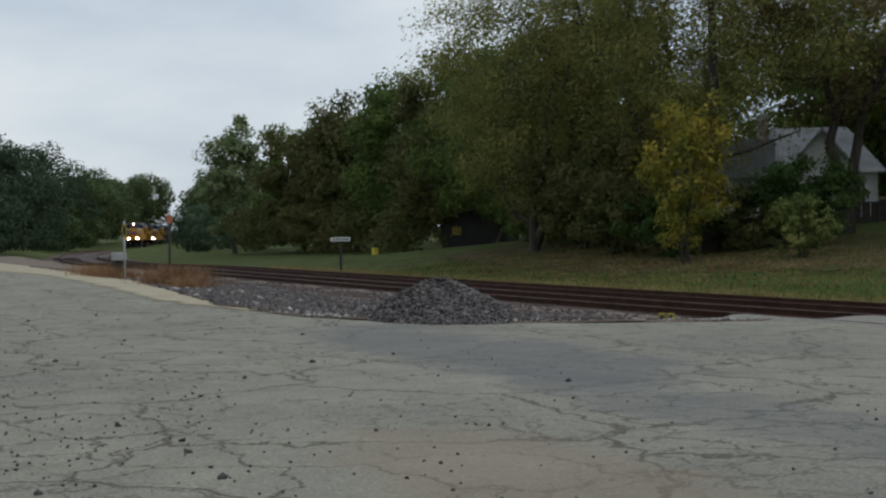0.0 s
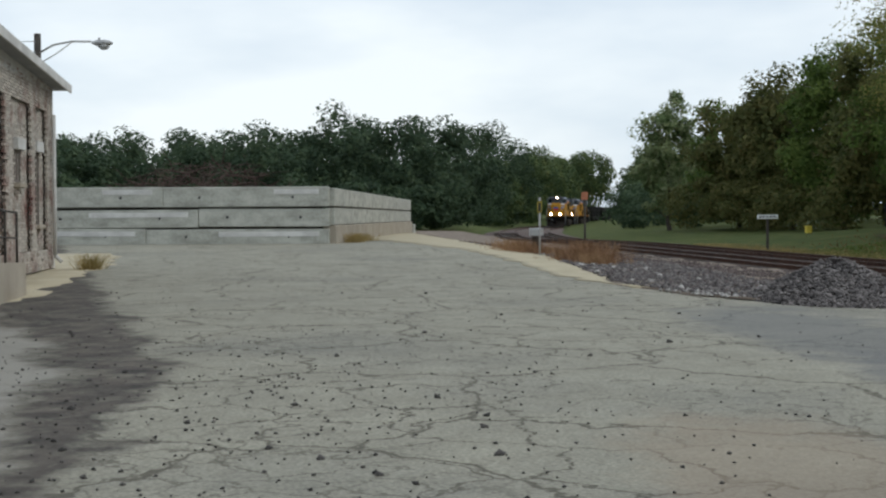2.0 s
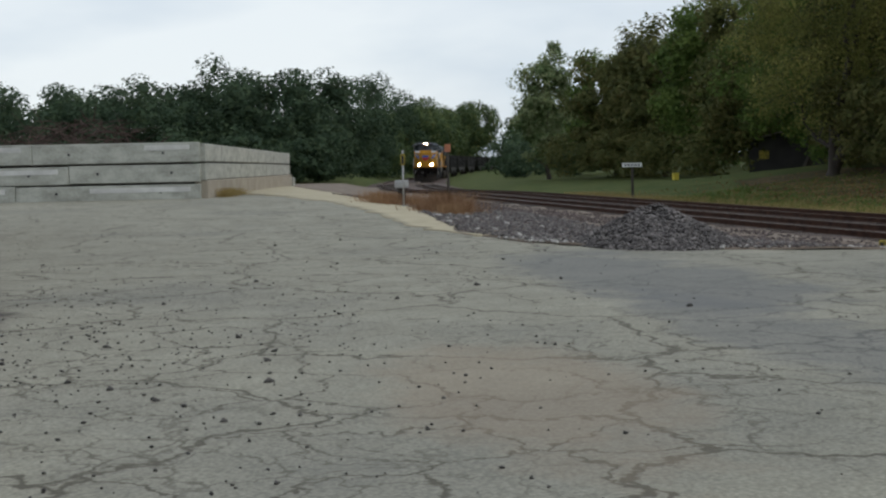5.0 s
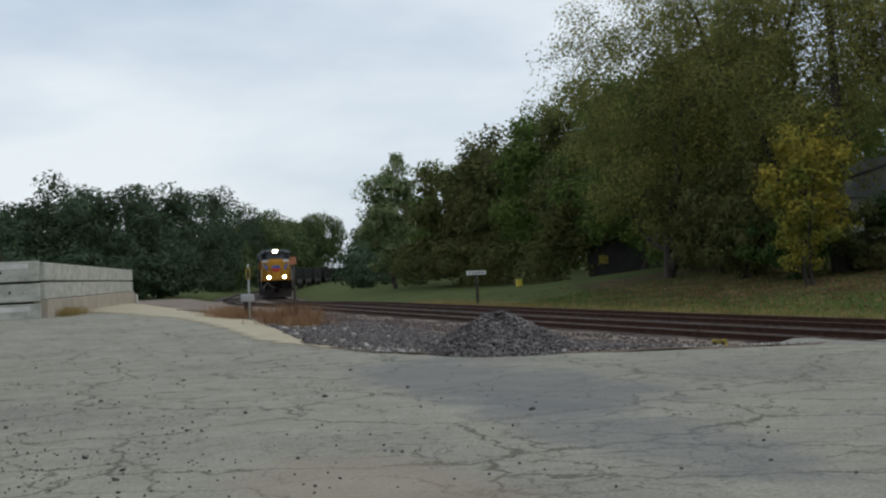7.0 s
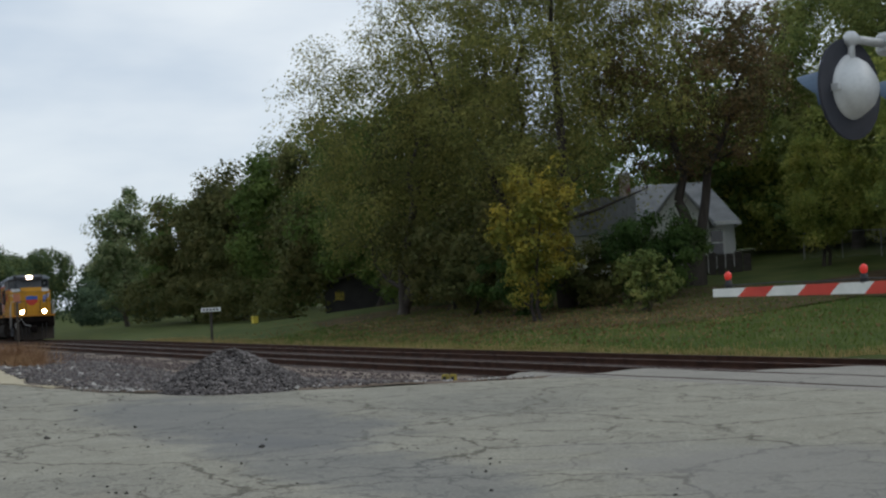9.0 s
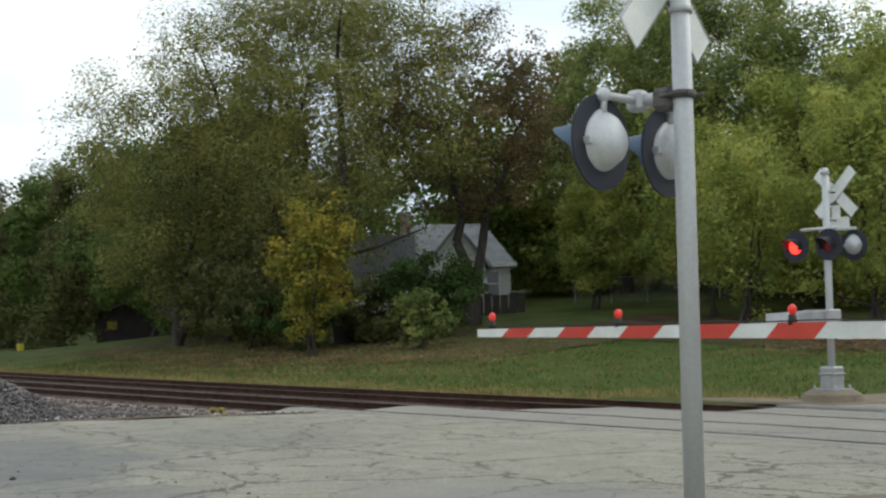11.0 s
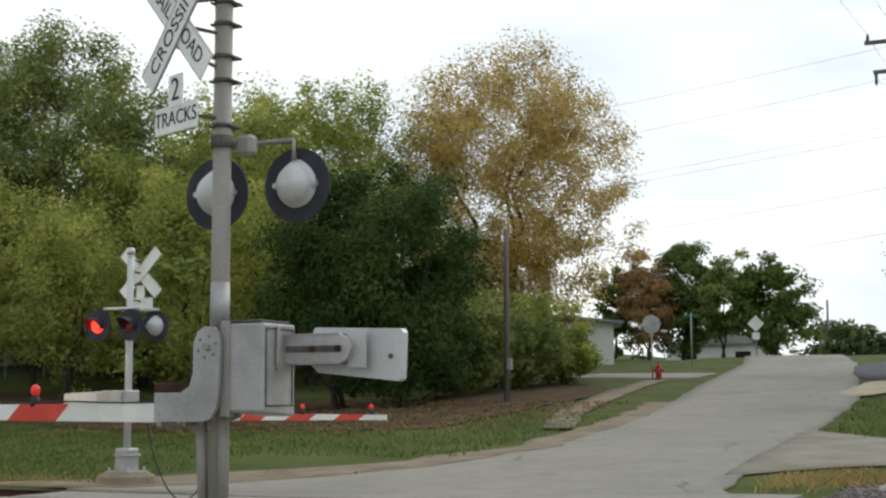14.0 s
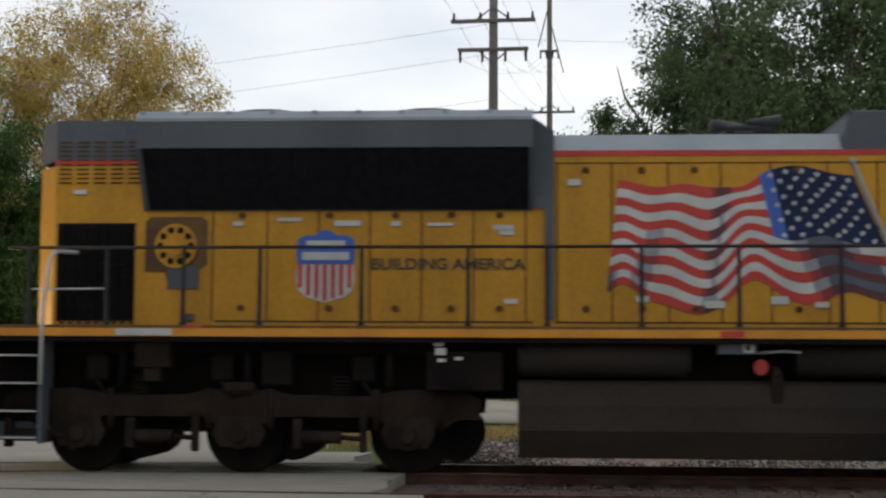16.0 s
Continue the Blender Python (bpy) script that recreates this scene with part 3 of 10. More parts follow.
# ---- the lie of the land ----
def track_y(x):
    """The near track's centre line; the far track lies 4.27 m beyond."""
    if np.ndim(x):
        return np.array([track_y(v) for v in x])
    if x < -58:
        return 15.64 + (x + 58) ** 2 / 1220.0
    return 15.64 + max(0.0, x + 44.8) ** 2 / 1338.0


def track_slope(x):
    return (x + 58) / 610.0 if x < -58 else max(0.0, x + 44.8) / 669.0


GAP = 4.27


def smooth(a, b, v):
    v = min(1.0, max(0.0, (v - a) / (b - a)))
    return v * v * (3 - 2 * v)


def rail_z(x, u=0.0):
    """Height of the rail tops u metres beyond the near track's centre; the far track lies a little lower and both fall away round the curve."""
    near = 0.025 - 0.02 * smooth(-12, -3, x)
    far = -0.06 + 0.06 * smooth(-10, 0, x)
    return near + (far - near) * smooth(0.8, GAP - 0.8, u) - 0.33 * smooth(-70, -115, x)


def paved(x):
    """One on the crossing, nought where the ties lie open."""
    return smooth(-21.0, -18.6, x) * (1 - smooth(0.4, 2.0, x))


def terrain(x, y):
    xc = min(60, max(-190, x))
    u = y - track_y(xc)
    z = 0.05 + 0.38 * smooth(-18, -56, x) * smooth(11, 6, y)
    bed_z = rail_z(xc, u) - (0.03 * paved(x) + 0.17 * (1 - paved(x)))
    z += (bed_z - z) * smooth(-5.2, -1.8, u)
    d = u - GAP - 2.8
    if d > 0:
        s = 0.062 + 0.04 * smooth(-22, -50, x) - 0.055 * smooth(-68, -95, x)
        d = min(d, 66) + 0.004 * max(0, d - 66)
        z += s * (math.sqrt(d * d + 4) - 2) + 0.14 * smooth(0, 6, d)
    return z


def lump(x, y, k=0.9, amp=0.04):
    return amp * noise.noise((x * k, y * k, 3.1))


def strip(name, rows, material, dz, cols=8, depth=0.0, wob=0.0, seed=0, lumps=0.0):
    """A draped band: rows of (left x, left y, right x, right y); depth gives it a real edge."""
    bm = bmesh.new()
    grid = []
    for i, (ax, ay, bx, by) in enumerate(rows):
        o1, o2 = wob * noise.noise((i * 0.7, seed, 0.3)), wob * noise.noise((i * 0.7, seed, 7.3))
        line = []
        for c in range(cols + 1):
            u = c / cols
            x, y = ax + (bx - ax) * u, ay + (by - ay) * u
            ln = math.hypot(bx - ax, by - ay) or 1
            k = o1 * (1 - u) + o2 * u
            x, y = x + (bx - ax) / ln * k, y + (by - ay) / ln * k
            line.append(bm.verts.new((x, y, terrain(x, y) + dz + (lump(x, y, 0.8, lumps) if lumps else 0))))
        grid.append(line)
    for a, b in zip(grid[:-1], grid[1:]):
        for c in range(cols):
            f = bm.faces.new((a[c], a[c + 1], b[c + 1], b[c]))
            f.smooth = True
    bmesh.ops.recalc_face_normals(bm, faces=bm.faces)
    if sum(f.normal.z for f in bm.faces) < 0:
        bmesh.ops.reverse_faces(bm, faces=bm.faces)
    if depth:
        edge = [e for e in bm.edges if e.is_boundary]
        r = bmesh.ops.extrude_edge_only(bm, edges=edge)
        for v in [g for g in r["geom"] if isinstance(g, bmesh.types.BMVert)]:
            v.co.z -= depth
    ob = new(name, mesh_of(name, bm, material))
    return tagged(ob, kind="structure")


def lerp_rows(pts, step):
    """Points (a, b, c, ...) resampled evenly along the first number."""
    out, t = [], pts[0][0]
    while t <= pts[-1][0] + 1e-6:
        for p, q in zip(pts[:-1], pts[1:]):
            if p[0] <= t <= q[0]:
                u = (t - p[0]) / (q[0] - p[0])
                out.append(tuple(a + (b - a) * u for a, b in zip(p, q)))
                break
        t += step
    return out


def build_ground():
    def axis(lo, hi, fine_lo, fine_hi, fine, grow):
        v, s = [fine_lo], fine
        while v[0] > lo:
            s *= grow
            v.insert(0, v[0] - s)
        x = fine_lo
        while x < fine_hi:
            x += fine
            v.append(x)
        s = fine
        while v[-1] < hi:
            s *= grow
            v.append(v[-1] + s)
        return v
    xs, ys = axis(-2500, 2500, -130, 20, 1.5, 1.22), axis(-2500, 2500, -12, 75, 1.2, 1.22)
    co = np.array([(x, y, terrain(x, y) + (lump(x, y, 0.4, 0.05) if -300 < x < 60 and -60 < y < 150 else 0) - 0.03 - (0.2 if -3.0 < y - track_y(x) < GAP + 3.0 and abs(x) < 430 else 0)) for x in xs for y in ys])
    ny = len(ys)
    faces = [(i * ny + j, (i + 1) * ny + j, (i + 1) * ny + j + 1, i * ny + j + 1) for i in range(len(xs) - 1) for j in range(ny - 1)]
    me = bpy.data.meshes.new("ground")
    me.from_pydata(co.tolist(), [], faces)
    me.materials.append(M["grass"])
    for p in me.polygons:
        p.use_smooth = True
    tagged(new("ground", me), "rolling grassy ground with thin turf", "ground", kind="structure")


build_ground()

# the old paved lot: its upper edge wanders along the ballast and runs up to the near track at the crossing
LOT = [(-120, 5.0), (-76, 6.4), (-66, 7.0), (-54, 7.6), (-46, 8.1), (-40, 8.2), (-33, 7.6), (-27, 7.1), (-23, 7.9), (-20.6, 9.2), (-19.6, 10.4), (-19.4, 12.2), (-18.6, 14.6), (-17.6, 15.5), (-10, 15.9), (-4, 16.2), (0.2, 16.4), (1.0, 13.6), (3.0, 12.5), (40, 12.5)]
lot_rows = [(x, -45.0, x, y) for x, y in lerp_rows(LOT, 0.5)]
tagged(strip("pavement", lot_rows, M["lot"], 0.012, 60, 0.05, 0.12), "old cracked pale grey paved lot with stains", "pavement")

# a band of pale limestone sand between lot and ballast
SAND = [(-122, 2.0, 9.0), (-90, 1.6, 9.0), (-76, 2.2, 8.4), (-66, 2.9, 8.6), (-56, 4.4, 8.9), (-46, 5.9, 9.0), (-40, 6.5, 8.9), (-33, 6.5, 8.2), (-28, 6.7, 7.5), (-25, 7.2, 7.7)]
tagged(strip("sand_verge", [(x, a, x, b) for x, a, b in lerp_rows(SAND, 0.7)], M["sand"], 0.034, 6, 0.03, 0.5, 4, 0.012), "pale limestone sand along the lot's edge", "verge")

# dirt and gravel between the lot and the near track
DIRT = [(-130, 8.0, 1), (-76, 8.2, 1), (-54, 8.4, 1), (-40, 8.5, 1), (-33, 7.9, 1), (-27, 7.2, 1), (-23, 7.9, 1), (-20.6, 9.2, 1), (-19.4, 11.0, 1), (-18.8, 12.6, 1)]
tagged(strip("gravel_verge", [(x, a - 0.25, x, track_y(x) - 1.2) for x, a, _ in lerp_rows(DIRT, 0.6)], M["dirt"], 0.036, 10, 0.03, 0.35, 9, 0.05), "reddish gravelly dirt beside the tracks", "verge")

# the worn corner of the lot: damp dark dirt along the edge of a pale slab, and sandy soil by the building
tagged(strip("sandy_soil", [(x, -9.0, x, b) for x, b in lerp_rows([(-44, -5.6), (-39, -4.7), (-33, -4.4), (-28, -4.2), (-24, -4.2), (-20, -4.4), (-15, -4.8)], 0.6)], M["sand"], 0.022, 6, 0.02, 0.5, 35, 0.015), "sandy soil along the old building", "dirt")
tagged(strip("gravel_verge", [(x, track_y(x) + GAP + 1.3, x, min(26.2 + 0.42 * x, 28 + 0.1 * x)) for x in np.arange(-1.0, 40, 0.8)], M["dirt"], 0.03, 5, 0.03, 0.25, 12, 0.03), "reddish gravelly dirt beyond the far rails", "verge")

tagged(strip("leaf_mould", [(x, a, x, b) for x, a, b in lerp_rows([(-40, 36, 46), (-30, 37, 47), (-24, 35.5, 49), (-18, 34.6, 56), (-14.8, 34.6, 55), (-12.7, 35.6, 46)], 0.7)], M["mould"], 0.012, 8, 0.0, 0.5, 41, 0.03), "brown leaf mould under the roadside trees", "ground")
tagged(strip("leaf_strewn_bank", [(x, a, x, b) for x, a, b in lerp_rows([(-66, 29.5, 35), (-58, 27.2, 36), (-50, 26.4, 38), (-44, 26.4, 40), (-38, 27.6, 40), (-33, 30, 38)], 0.7)], M["mouldgrass"], 0.012, 8, 0.0, 0.7, 42, 0.03), "leaf-strewn turf under the cottonwoods", "ground")

tagged(strip("sandy_patch", [(x, a, x, b) for x, a, b in lerp_rows([(-4.9, 10.9, 11.3), (-4.2, 10.3, 12.4), (-3.2, 10.0, 13.0), (-1.5, 9.8, 13.4), (0.5, 10.0, 13.2), (2.5, 10.4, 12.6)], 0.25)], M["edge"], 0.016, 8, 0.0, 0.3, 51, 0.01), "sandy dirt washed round the foot of the gate", "dirt")

# the road that climbs away beyond the crossing
# leaf-strewn turf by the car; its darker tone also paints in the willow's shade
tagged(strip("rough_turf", [(x, a, x, b) for x, a, b in lerp_rows([(-2.2, 44, 47), (-1, 39, 52), (2, 37, 62), (8, 37, 62), (20, 38, 60)], 0.6)], M["mouldgrass"], 0.012, 12, 0.0, 0.6, 44, 0.03), "leaf-strewn grass, coloured darker for the willow's shade", "grass")
tagged(strip("sandy_patch", [(x, a, x, b) for x, a, b in lerp_rows([(-4.9, 49.4, 57.0), (-3.9, 48.0, 57.6), (-3.0, 50.2, 56.8), (-2.4, 52, 54)], 0.3)], M["sand"], 0.034, 8, 0.02, 0.4, 52, 0.05), "washed sandy dirt between road and grass", "dirt")
ROAD = [(21.9, -14.2, -0.8), (23.2, -13.6, -2.0), (25, -12.0, -3.0), (27, -9.8, -3.1), (30, -8.6, -3.15), (37.5, -8.8, -3.3), (46.6, -9.75, -3.8), (57, -11.4, -5.2), (76, -14.0, -8.0), (100, -19, -13), (170, -33, -27)]
tagged(strip("road", [(a, y, b, y) for y, a, b in lerp_rows(ROAD, 0.8)], M["road"], 0.02, 10, 0.05, 0.14, 5), "pale worn road climbing a gentle hill", "road")
tagged(strip("side_street", [(x, y - 2.4, x, y + 2.4) for x, y in lerp_rows([(-70, 74), (-40, 68), (-24, 65), (-12.5, 63.5)], 1.5)], M["road"], 0.016, 4, 0.04, 0.2, 6), "pale side street along the hill", "road")
tagged(strip("driveway", [(x, a, x, b) for x, a, b in lerp_rows([(-7.4, 71, 75), (-6.2, 62, 78), (-5.2, 58.5, 80), (-3.4, 57.4, 80), (-2.6, 60.0, 80), (-2.2, 66, 79)], 1.0)], M["tar"], 0.03, 6, 0.04, 0.2, 7), "fresh dark asphalt driveway", "driveway")
tagged(strip("gravel_apron", [(x, a, x, b) for x, a, b in lerp_rows([(-3.4, 26.8, 35.5), (-1.5, 28.3, 33.6), (0.5, 28.9, 32.8), (3.7, 29.9, 32.6), (6, 30.4, 33), (30, 35, 38)], 0.8)], M["apron"], 0.03, 8, 0.03, 0.3, 8, 0.02), "pale gravel track beside the railway", "verge")
tagged(strip("footpath", [(x - 0.5, y, x + 0.5, y) for y, x in lerp_rows([(36, -10.0), (40, -11.2), (46, -12.4), (54, -13.6), (60, -14.2)], 1.0)], M["edge"], 0.02, 2, 0.02, 0.2, 3), "trodden dirt path in the grass", "path")
tagged(strip("road_verge", [(x0, y, x1, y) for y, x0, x1 in lerp_rows([(22.4, -17, -13.2), (24, -15.5, -12.4), (26, -12.8, -10.4), (28, -10.4, -9.0), (31, -9.3, -8.3), (38, -9.4, -8.5), (46, -10.4, -9.5)], 0.8)], M["edge"], 0.026, 4, 0.03, 0.4, 2, 0.015), "sandy edge of the road", "verge")


# ---- tracks ----
def bed(off, name):
    """The ballast bed of one track with sloping shoulders."""
    bm = bmesh.new()
    prof = [(-2.5, -0.23), (-1.75, -0.2), (-1.35, -0.14), (1.35, -0.14), (1.75, -0.2), (2.5, -0.23)]
    prev = None
    x = -420.0
    while x < 120:
        row = [bm.verts.new((x, track_y(x) + off + u, rail_z(x, off) + v + (0.03 * noise.noise((x * 1.3, u * 2, off)) if abs(u) > 0.2 else 0) - (0.012 if off else 0))) for u, v in prof]
        if prev:
            for k in range(len(prof) - 1):
                bm.faces.new((prev[k], row[k], row[k + 1], prev[k + 1]))
        prev = row
        x += 1.0 if -120 < x < 40 else 4.0
    bmesh.ops.recalc_face_normals(bm, faces=bm.faces)
    if sum(f.normal.z for f in bm.faces) < 0:
        bmesh.ops.reverse_faces(bm, faces=bm.faces)
    tagged(new(name, mesh_of(name, bm, M["ballastbed"])), "reddish brown ballast bed under the track", "track bed", kind="structure")


bed(0.0, "ballast_bed")
bed(GAP, "ballast_bed")


def railway(off, label):
    tr = thing("railway_track", label, "railway track", group="railway tracks", kind="structure")
    prof = [(-0.07, -0.16), (0.07, -0.16), (0.07, -0.14), (0.012, -0.12), (0.012, -0.04), (0.036, -0.03), (0.036, -0.004), (0.026, 0.0), (-0.026, 0.0), (-0.036, -0.004), (-0.036, -0.03), (-0.012, -0.04), (-0.012, -0.12), (-0.07, -0.14)]
    for side in (-0.755, 0.755):
        bm = bmesh.new()
        prev, x = None, -420.0
        while x < 121:
            row = [bm.verts.new((x, track_y(x) + off + side + u, rail_z(x, off) + v)) for u, v in prof]
            if prev:
                for k in range(len(prof)):
                    f = bm.faces.new((prev[k], prev[(k + 1) % len(prof)], row[(k + 1) % len(prof)], row[k]))
                    f.material_index = 1 if k == 7 else 0
            prev = row
            x += 1.0 if x > -30 else 2.0 if x > -150 else 5.0
        bmesh.ops.recalc_face_normals(bm, faces=bm.faces)
        part("rail", bm, [M["rust"], M["railtop"]], tr, "rusty steel rail with a worn bright top")
    bm = bmesh.new()
    box(bm, -0.11, -1.3, -0.17, 0.11, 1.3, 0.0, 0.012)
    me = mesh_of("tie", bm, M["tie"])
    plate = bmesh.new()
    box(plate, -0.1, -0.17, 0, 0.1, 0.17, 0.02)
    far_ties = bmesh.new()
    n, x = 0, -22.0
    rnd = random.Random(5 + int(off))
    while x > -150:
        y = track_y(x) + off
        a = math.degrees(math.atan(track_slope(x)))
        if n < 140:
            t = new("tie", me)
            t.parent = tr
            t.matrix_basis = pose(x, y + rnd.uniform(-0.05, 0.05), rail_z(x, off) - 0.125 + rnd.uniform(-0.012, 0.006), 0, 0, a + rnd.uniform(-1, 1))
        else:
            box(far_ties, x - 0.11, y - 1.3, rail_z(x, off) - 0.29, x + 0.11, y + 1.3, rail_z(x, off) - 0.125)
        n += 1
        x -= 0.52
    x = 1.4
    while x < 26:
        t = new("tie", me)
        t.parent = tr
        t.matrix_basis = pose(x, track_y(x) + off, rail_z(x, off) - 0.125, 0, 0, math.degrees(math.atan(track_slope(x))))
        x += 0.52
    tagged(part("far_ties", far_ties, M["tie"], tr), kind="stuff")
    return tr


railway(0.0, "railway track of rusty rails on dark timber ties")
railway(GAP, "railway track of rusty rails with a bright running top")


def crossing_panels():
    """Paving between and beside the rails, with dark flangeways left open."""
    bands = [(-2.0, -0.84), (-0.66, 0.66), (0.84, GAP - 0.84), (GAP - 0.66, GAP + 0.66), (GAP + 0.84, GAP + 3.2)]
    for i, (a, b) in enumerate(bands):
        bm = bmesh.new()
        m = (a + b) / 2
        x0, x1 = -18.6 + 1.15 * m, 0.3 - 0.3 * m
        n = 26
        prev = None
        for k in range(n + 1):
            x = x0 + (x1 - x0) * k / n
            row = [bm.verts.new((x + 0.25 * noise.noise((u, k * 3.0, 1)) * (k in (0, n)), track_y(x) + u, rail_z(x, u) - 0.004 + 0.012 * noise.noise((x * 0.8, u, 2)) - (0.05 if u < -1.2 else 0))) for u in np.linspace(a, b, 5)]
            if prev:
                for j in range(4):
                    bm.faces.new((prev[j], row[j], row[j + 1], prev[j + 1]))
            prev = row
        edge = [e for e in bm.edges if e.is_boundary]
        r = bmesh.ops.extrude_edge_only(bm, edges=edge)
        for v in [g for g in r["geom"] if isinstance(g, bmesh.types.BMVert)]:
            v.co.z -= 0.16
        bmesh.ops.recalc_face_normals(bm, faces=bm.faces)
        ob = new("crossing_surface", mesh_of("crossing_surface", bm, M["road"]))
        tagged(ob, "pale worn paving between the rails of the crossing", "road", kind="structure")
    # rubber strips along the rails
    for off in (0.0, GAP):
        for side in (-1, 1):
            for inner in (-1, 1):
                u = off + side * 0.755 + inner * 0.068
                bm = bmesh.new()
                prev = None
                for k in range(31):
                    x = -18.0 + 1.15 * u + (18.2 - 1.45 * u) * k / 30
                    y = track_y(x) + u
                    zr = rail_z(x, u)
                    row = [bm.verts.new((x, y - 0.014, zr - 0.022)), bm.verts.new((x, y + 0.014, zr - 0.022)), bm.verts.new((x, y + 0.014, zr - 0.12)), bm.verts.new((x, y - 0.014, zr - 0.12))]
                    if prev:
                        for j in range(4):
                            bm.faces.new((prev[j], prev[(j + 1) % 4], row[(j + 1) % 4], row[j]))
                    prev = row
                bmesh.ops.recalc_face_normals(bm, faces=bm.faces)
                tagged(new("flangeway_strip", mesh_of("flangeway_strip", bm, M["rubber"])), "black rubber strip along a rail", "strip", kind="structure")


crossing_panels()


# ---- trees ----
def limbs_mesh(name, segs, sides=6):
    """Tapered limbs from rows of (p, q, r0, r1)."""
    vs, fs = [], []
    for p, q, r0, r1 in segs:
        p, q = np.array(p), np.array(q)
        d = q - p
        ln = np.linalg.norm(d)
        if ln < 1e-4:
            continue
        d = d / ln
        u = np.cross(d, (0.31, 0.87, 0.38))
        u /= np.linalg.norm(u)
        w = np.cross(d, u)
        k = len(vs)
        for c, r in ((p, r0), (q, r1)):
            for i in range(sides):
                a = 2 * math.pi * i / sides
                vs.append(tuple(c + r * (math.cos(a) * u + math.sin(a) * w)))
        fs += [(k + i, k + (i + 1) % sides, k + sides + (i + 1) % sides, k + sides + i) for i in range(sides)]
    me = bpy.data.meshes.new(name)
    me.from_pydata(vs, [], fs)
    me.materials.append(M["bark"])
    for p in me.polygons:
        p.use_smooth = True
    return me


def tree(label, at, H, R, leaf, count, size, seed, base=0.25, clumps=90, spread=0.13, trunk=0.022, stems=1, category="tree", droop=0.0, name="tree", top=1.0, zdrop=0.0, hollow=0.45, ragged=1.0):
    """A trunk with limbs that reach to clumps spread through the crown, and leaves round every clump and twig."""
    rng = np.random.default_rng(seed)
    th = thing(name, label, category, (at[0], at[1], terrain(*at) - 0.05 - zdrop), rng.uniform(0, 360))
    cz, hz = H * (base + 1) / 2, H * (1 - base) / 2
    v = rng.normal(size=(clumps, 3))
    v /= np.linalg.norm(v, axis=1)[:, None]
    rad = hollow + (1 - hollow) * rng.uniform(0, 1, (clumps, 1)) ** 0.6
    lob = 0.92 + ragged * (0.16 * np.sin(3 * np.arctan2(v[:, 1], v[:, 0]) + rng.uniform(0, 6))[:, None] + rng.uniform(-0.16, 0.16, (clumps, 1)))
    tg = v * rad * lob * np.array([R, R, hz * top]) + np.array([0, 0, cz])
    tg[:, 2] = np.clip(tg[:, 2], H * base * 0.7, H * 1.03)
    r0 = H * trunk
    nodes, radii, segs = [], [], []
    for s in range(stems):
        lean = rng.normal(scale=0.05 + 0.1 * (stems > 1), size=2) * H
        p = np.array([0.35 * s * (rng.random() - 0.5) * 2, 0.35 * s * (rng.random() - 0.5) * 2, -0.2])
        steps = 9
        for k in range(steps):
            u = (k + 1) / steps
            q = np.array([lean[0] * u ** 1.5, lean[1] * u ** 1.5, H * 0.8 * u]) + rng.normal(scale=0.012 * H, size=3) * np.array([1, 1, 0.2])
            ra, rb = r0 / stems ** 0.4 * (1 - 0.94 * k / steps), r0 / stems ** 0.4 * (1 - 0.94 * (k + 1) / steps)
            segs.append((p, q, ra * (1.25 if k == 0 else 1), rb))
            if q[2] > H * base * 0.55:
                nodes.append(q)
                radii.append(rb)
            p = q
    twig = []
    for i in np.argsort(np.linalg.norm(tg - np.array([0, 0, H * base]), axis=1)):
        t = tg[i]
        nd = np.array(nodes)
        cost = np.linalg.norm(nd - t, axis=1) + 1.4 * np.maximum(0, nd[:, 2] - t[2] + 0.15 * np.linalg.norm((nd - t)[:, :2], axis=1))
        j = int(np.argmin(cost))
        a, ra = nodes[j], min(radii[j] * 0.75, r0 * 0.42)
        mid = (a + t) / 2 + rng.normal(scale=0.07, size=3) * np.linalg.norm(t - a) + np.array([0, 0, 0.06 * np.linalg.norm(t - a)])
        rb = max(ra * 0.45, 0.012)
        segs += [(a, mid, ra, (ra + rb) / 2), (mid, t, (ra + rb) / 2, rb * 0.6)]
        nodes += [mid, t]
        radii += [(ra + rb) / 2, rb]
        twig.append((mid, t))
        for _ in range(2):
            e = t + rng.normal(scale=spread * R * 0.9, size=3)
            segs.append((t, e, rb * 0.5, 0.005))
    tr = new("trunk", limbs_mesh("trunk", segs))
    tr.parent = th
    k = rng.integers(0, clumps, count)
    sd = spread * (R + hz) / 2 * rng.uniform(0.6, 1.35, (clumps, 1))
    puff = rng.normal(size=(count, 3))
    puff /= np.linalg.norm(puff, axis=1)[:, None]
    c = tg[k] + puff * rng.uniform(0, 1, (count, 1)) ** 0.45 * 1.75 * sd[k] * np.array([1, 1, 0.75])
    side = rng.random(count) < 0.18
    mids, ends = np.array([m for m, _ in twig]), np.array([e for _, e in twig])
    kk = rng.integers(0, len(twig), count)
    u = rng.uniform(0.2, 1, (count, 1))
    c[side] = (mids[kk] * (1 - u) + ends[kk] * u + np.clip(rng.normal(scale=sd.mean() * 0.5, size=(count, 3)), -sd.mean(), sd.mean()))[side]
    c[:, 2] = np.maximum(c[:, 2], 0.15)
    out = puff * 0.55 + (c - np.array([0, 0, cz])) / np.array([R, R, hz]) * 0.45 + np.array([0, 0, 0.45])
    cr = new("crown", quads_mesh("crown", leaf_quads(c, size, rng, droop, face=out, corners=3), M[leaf]))
    cr.parent = th
    return th


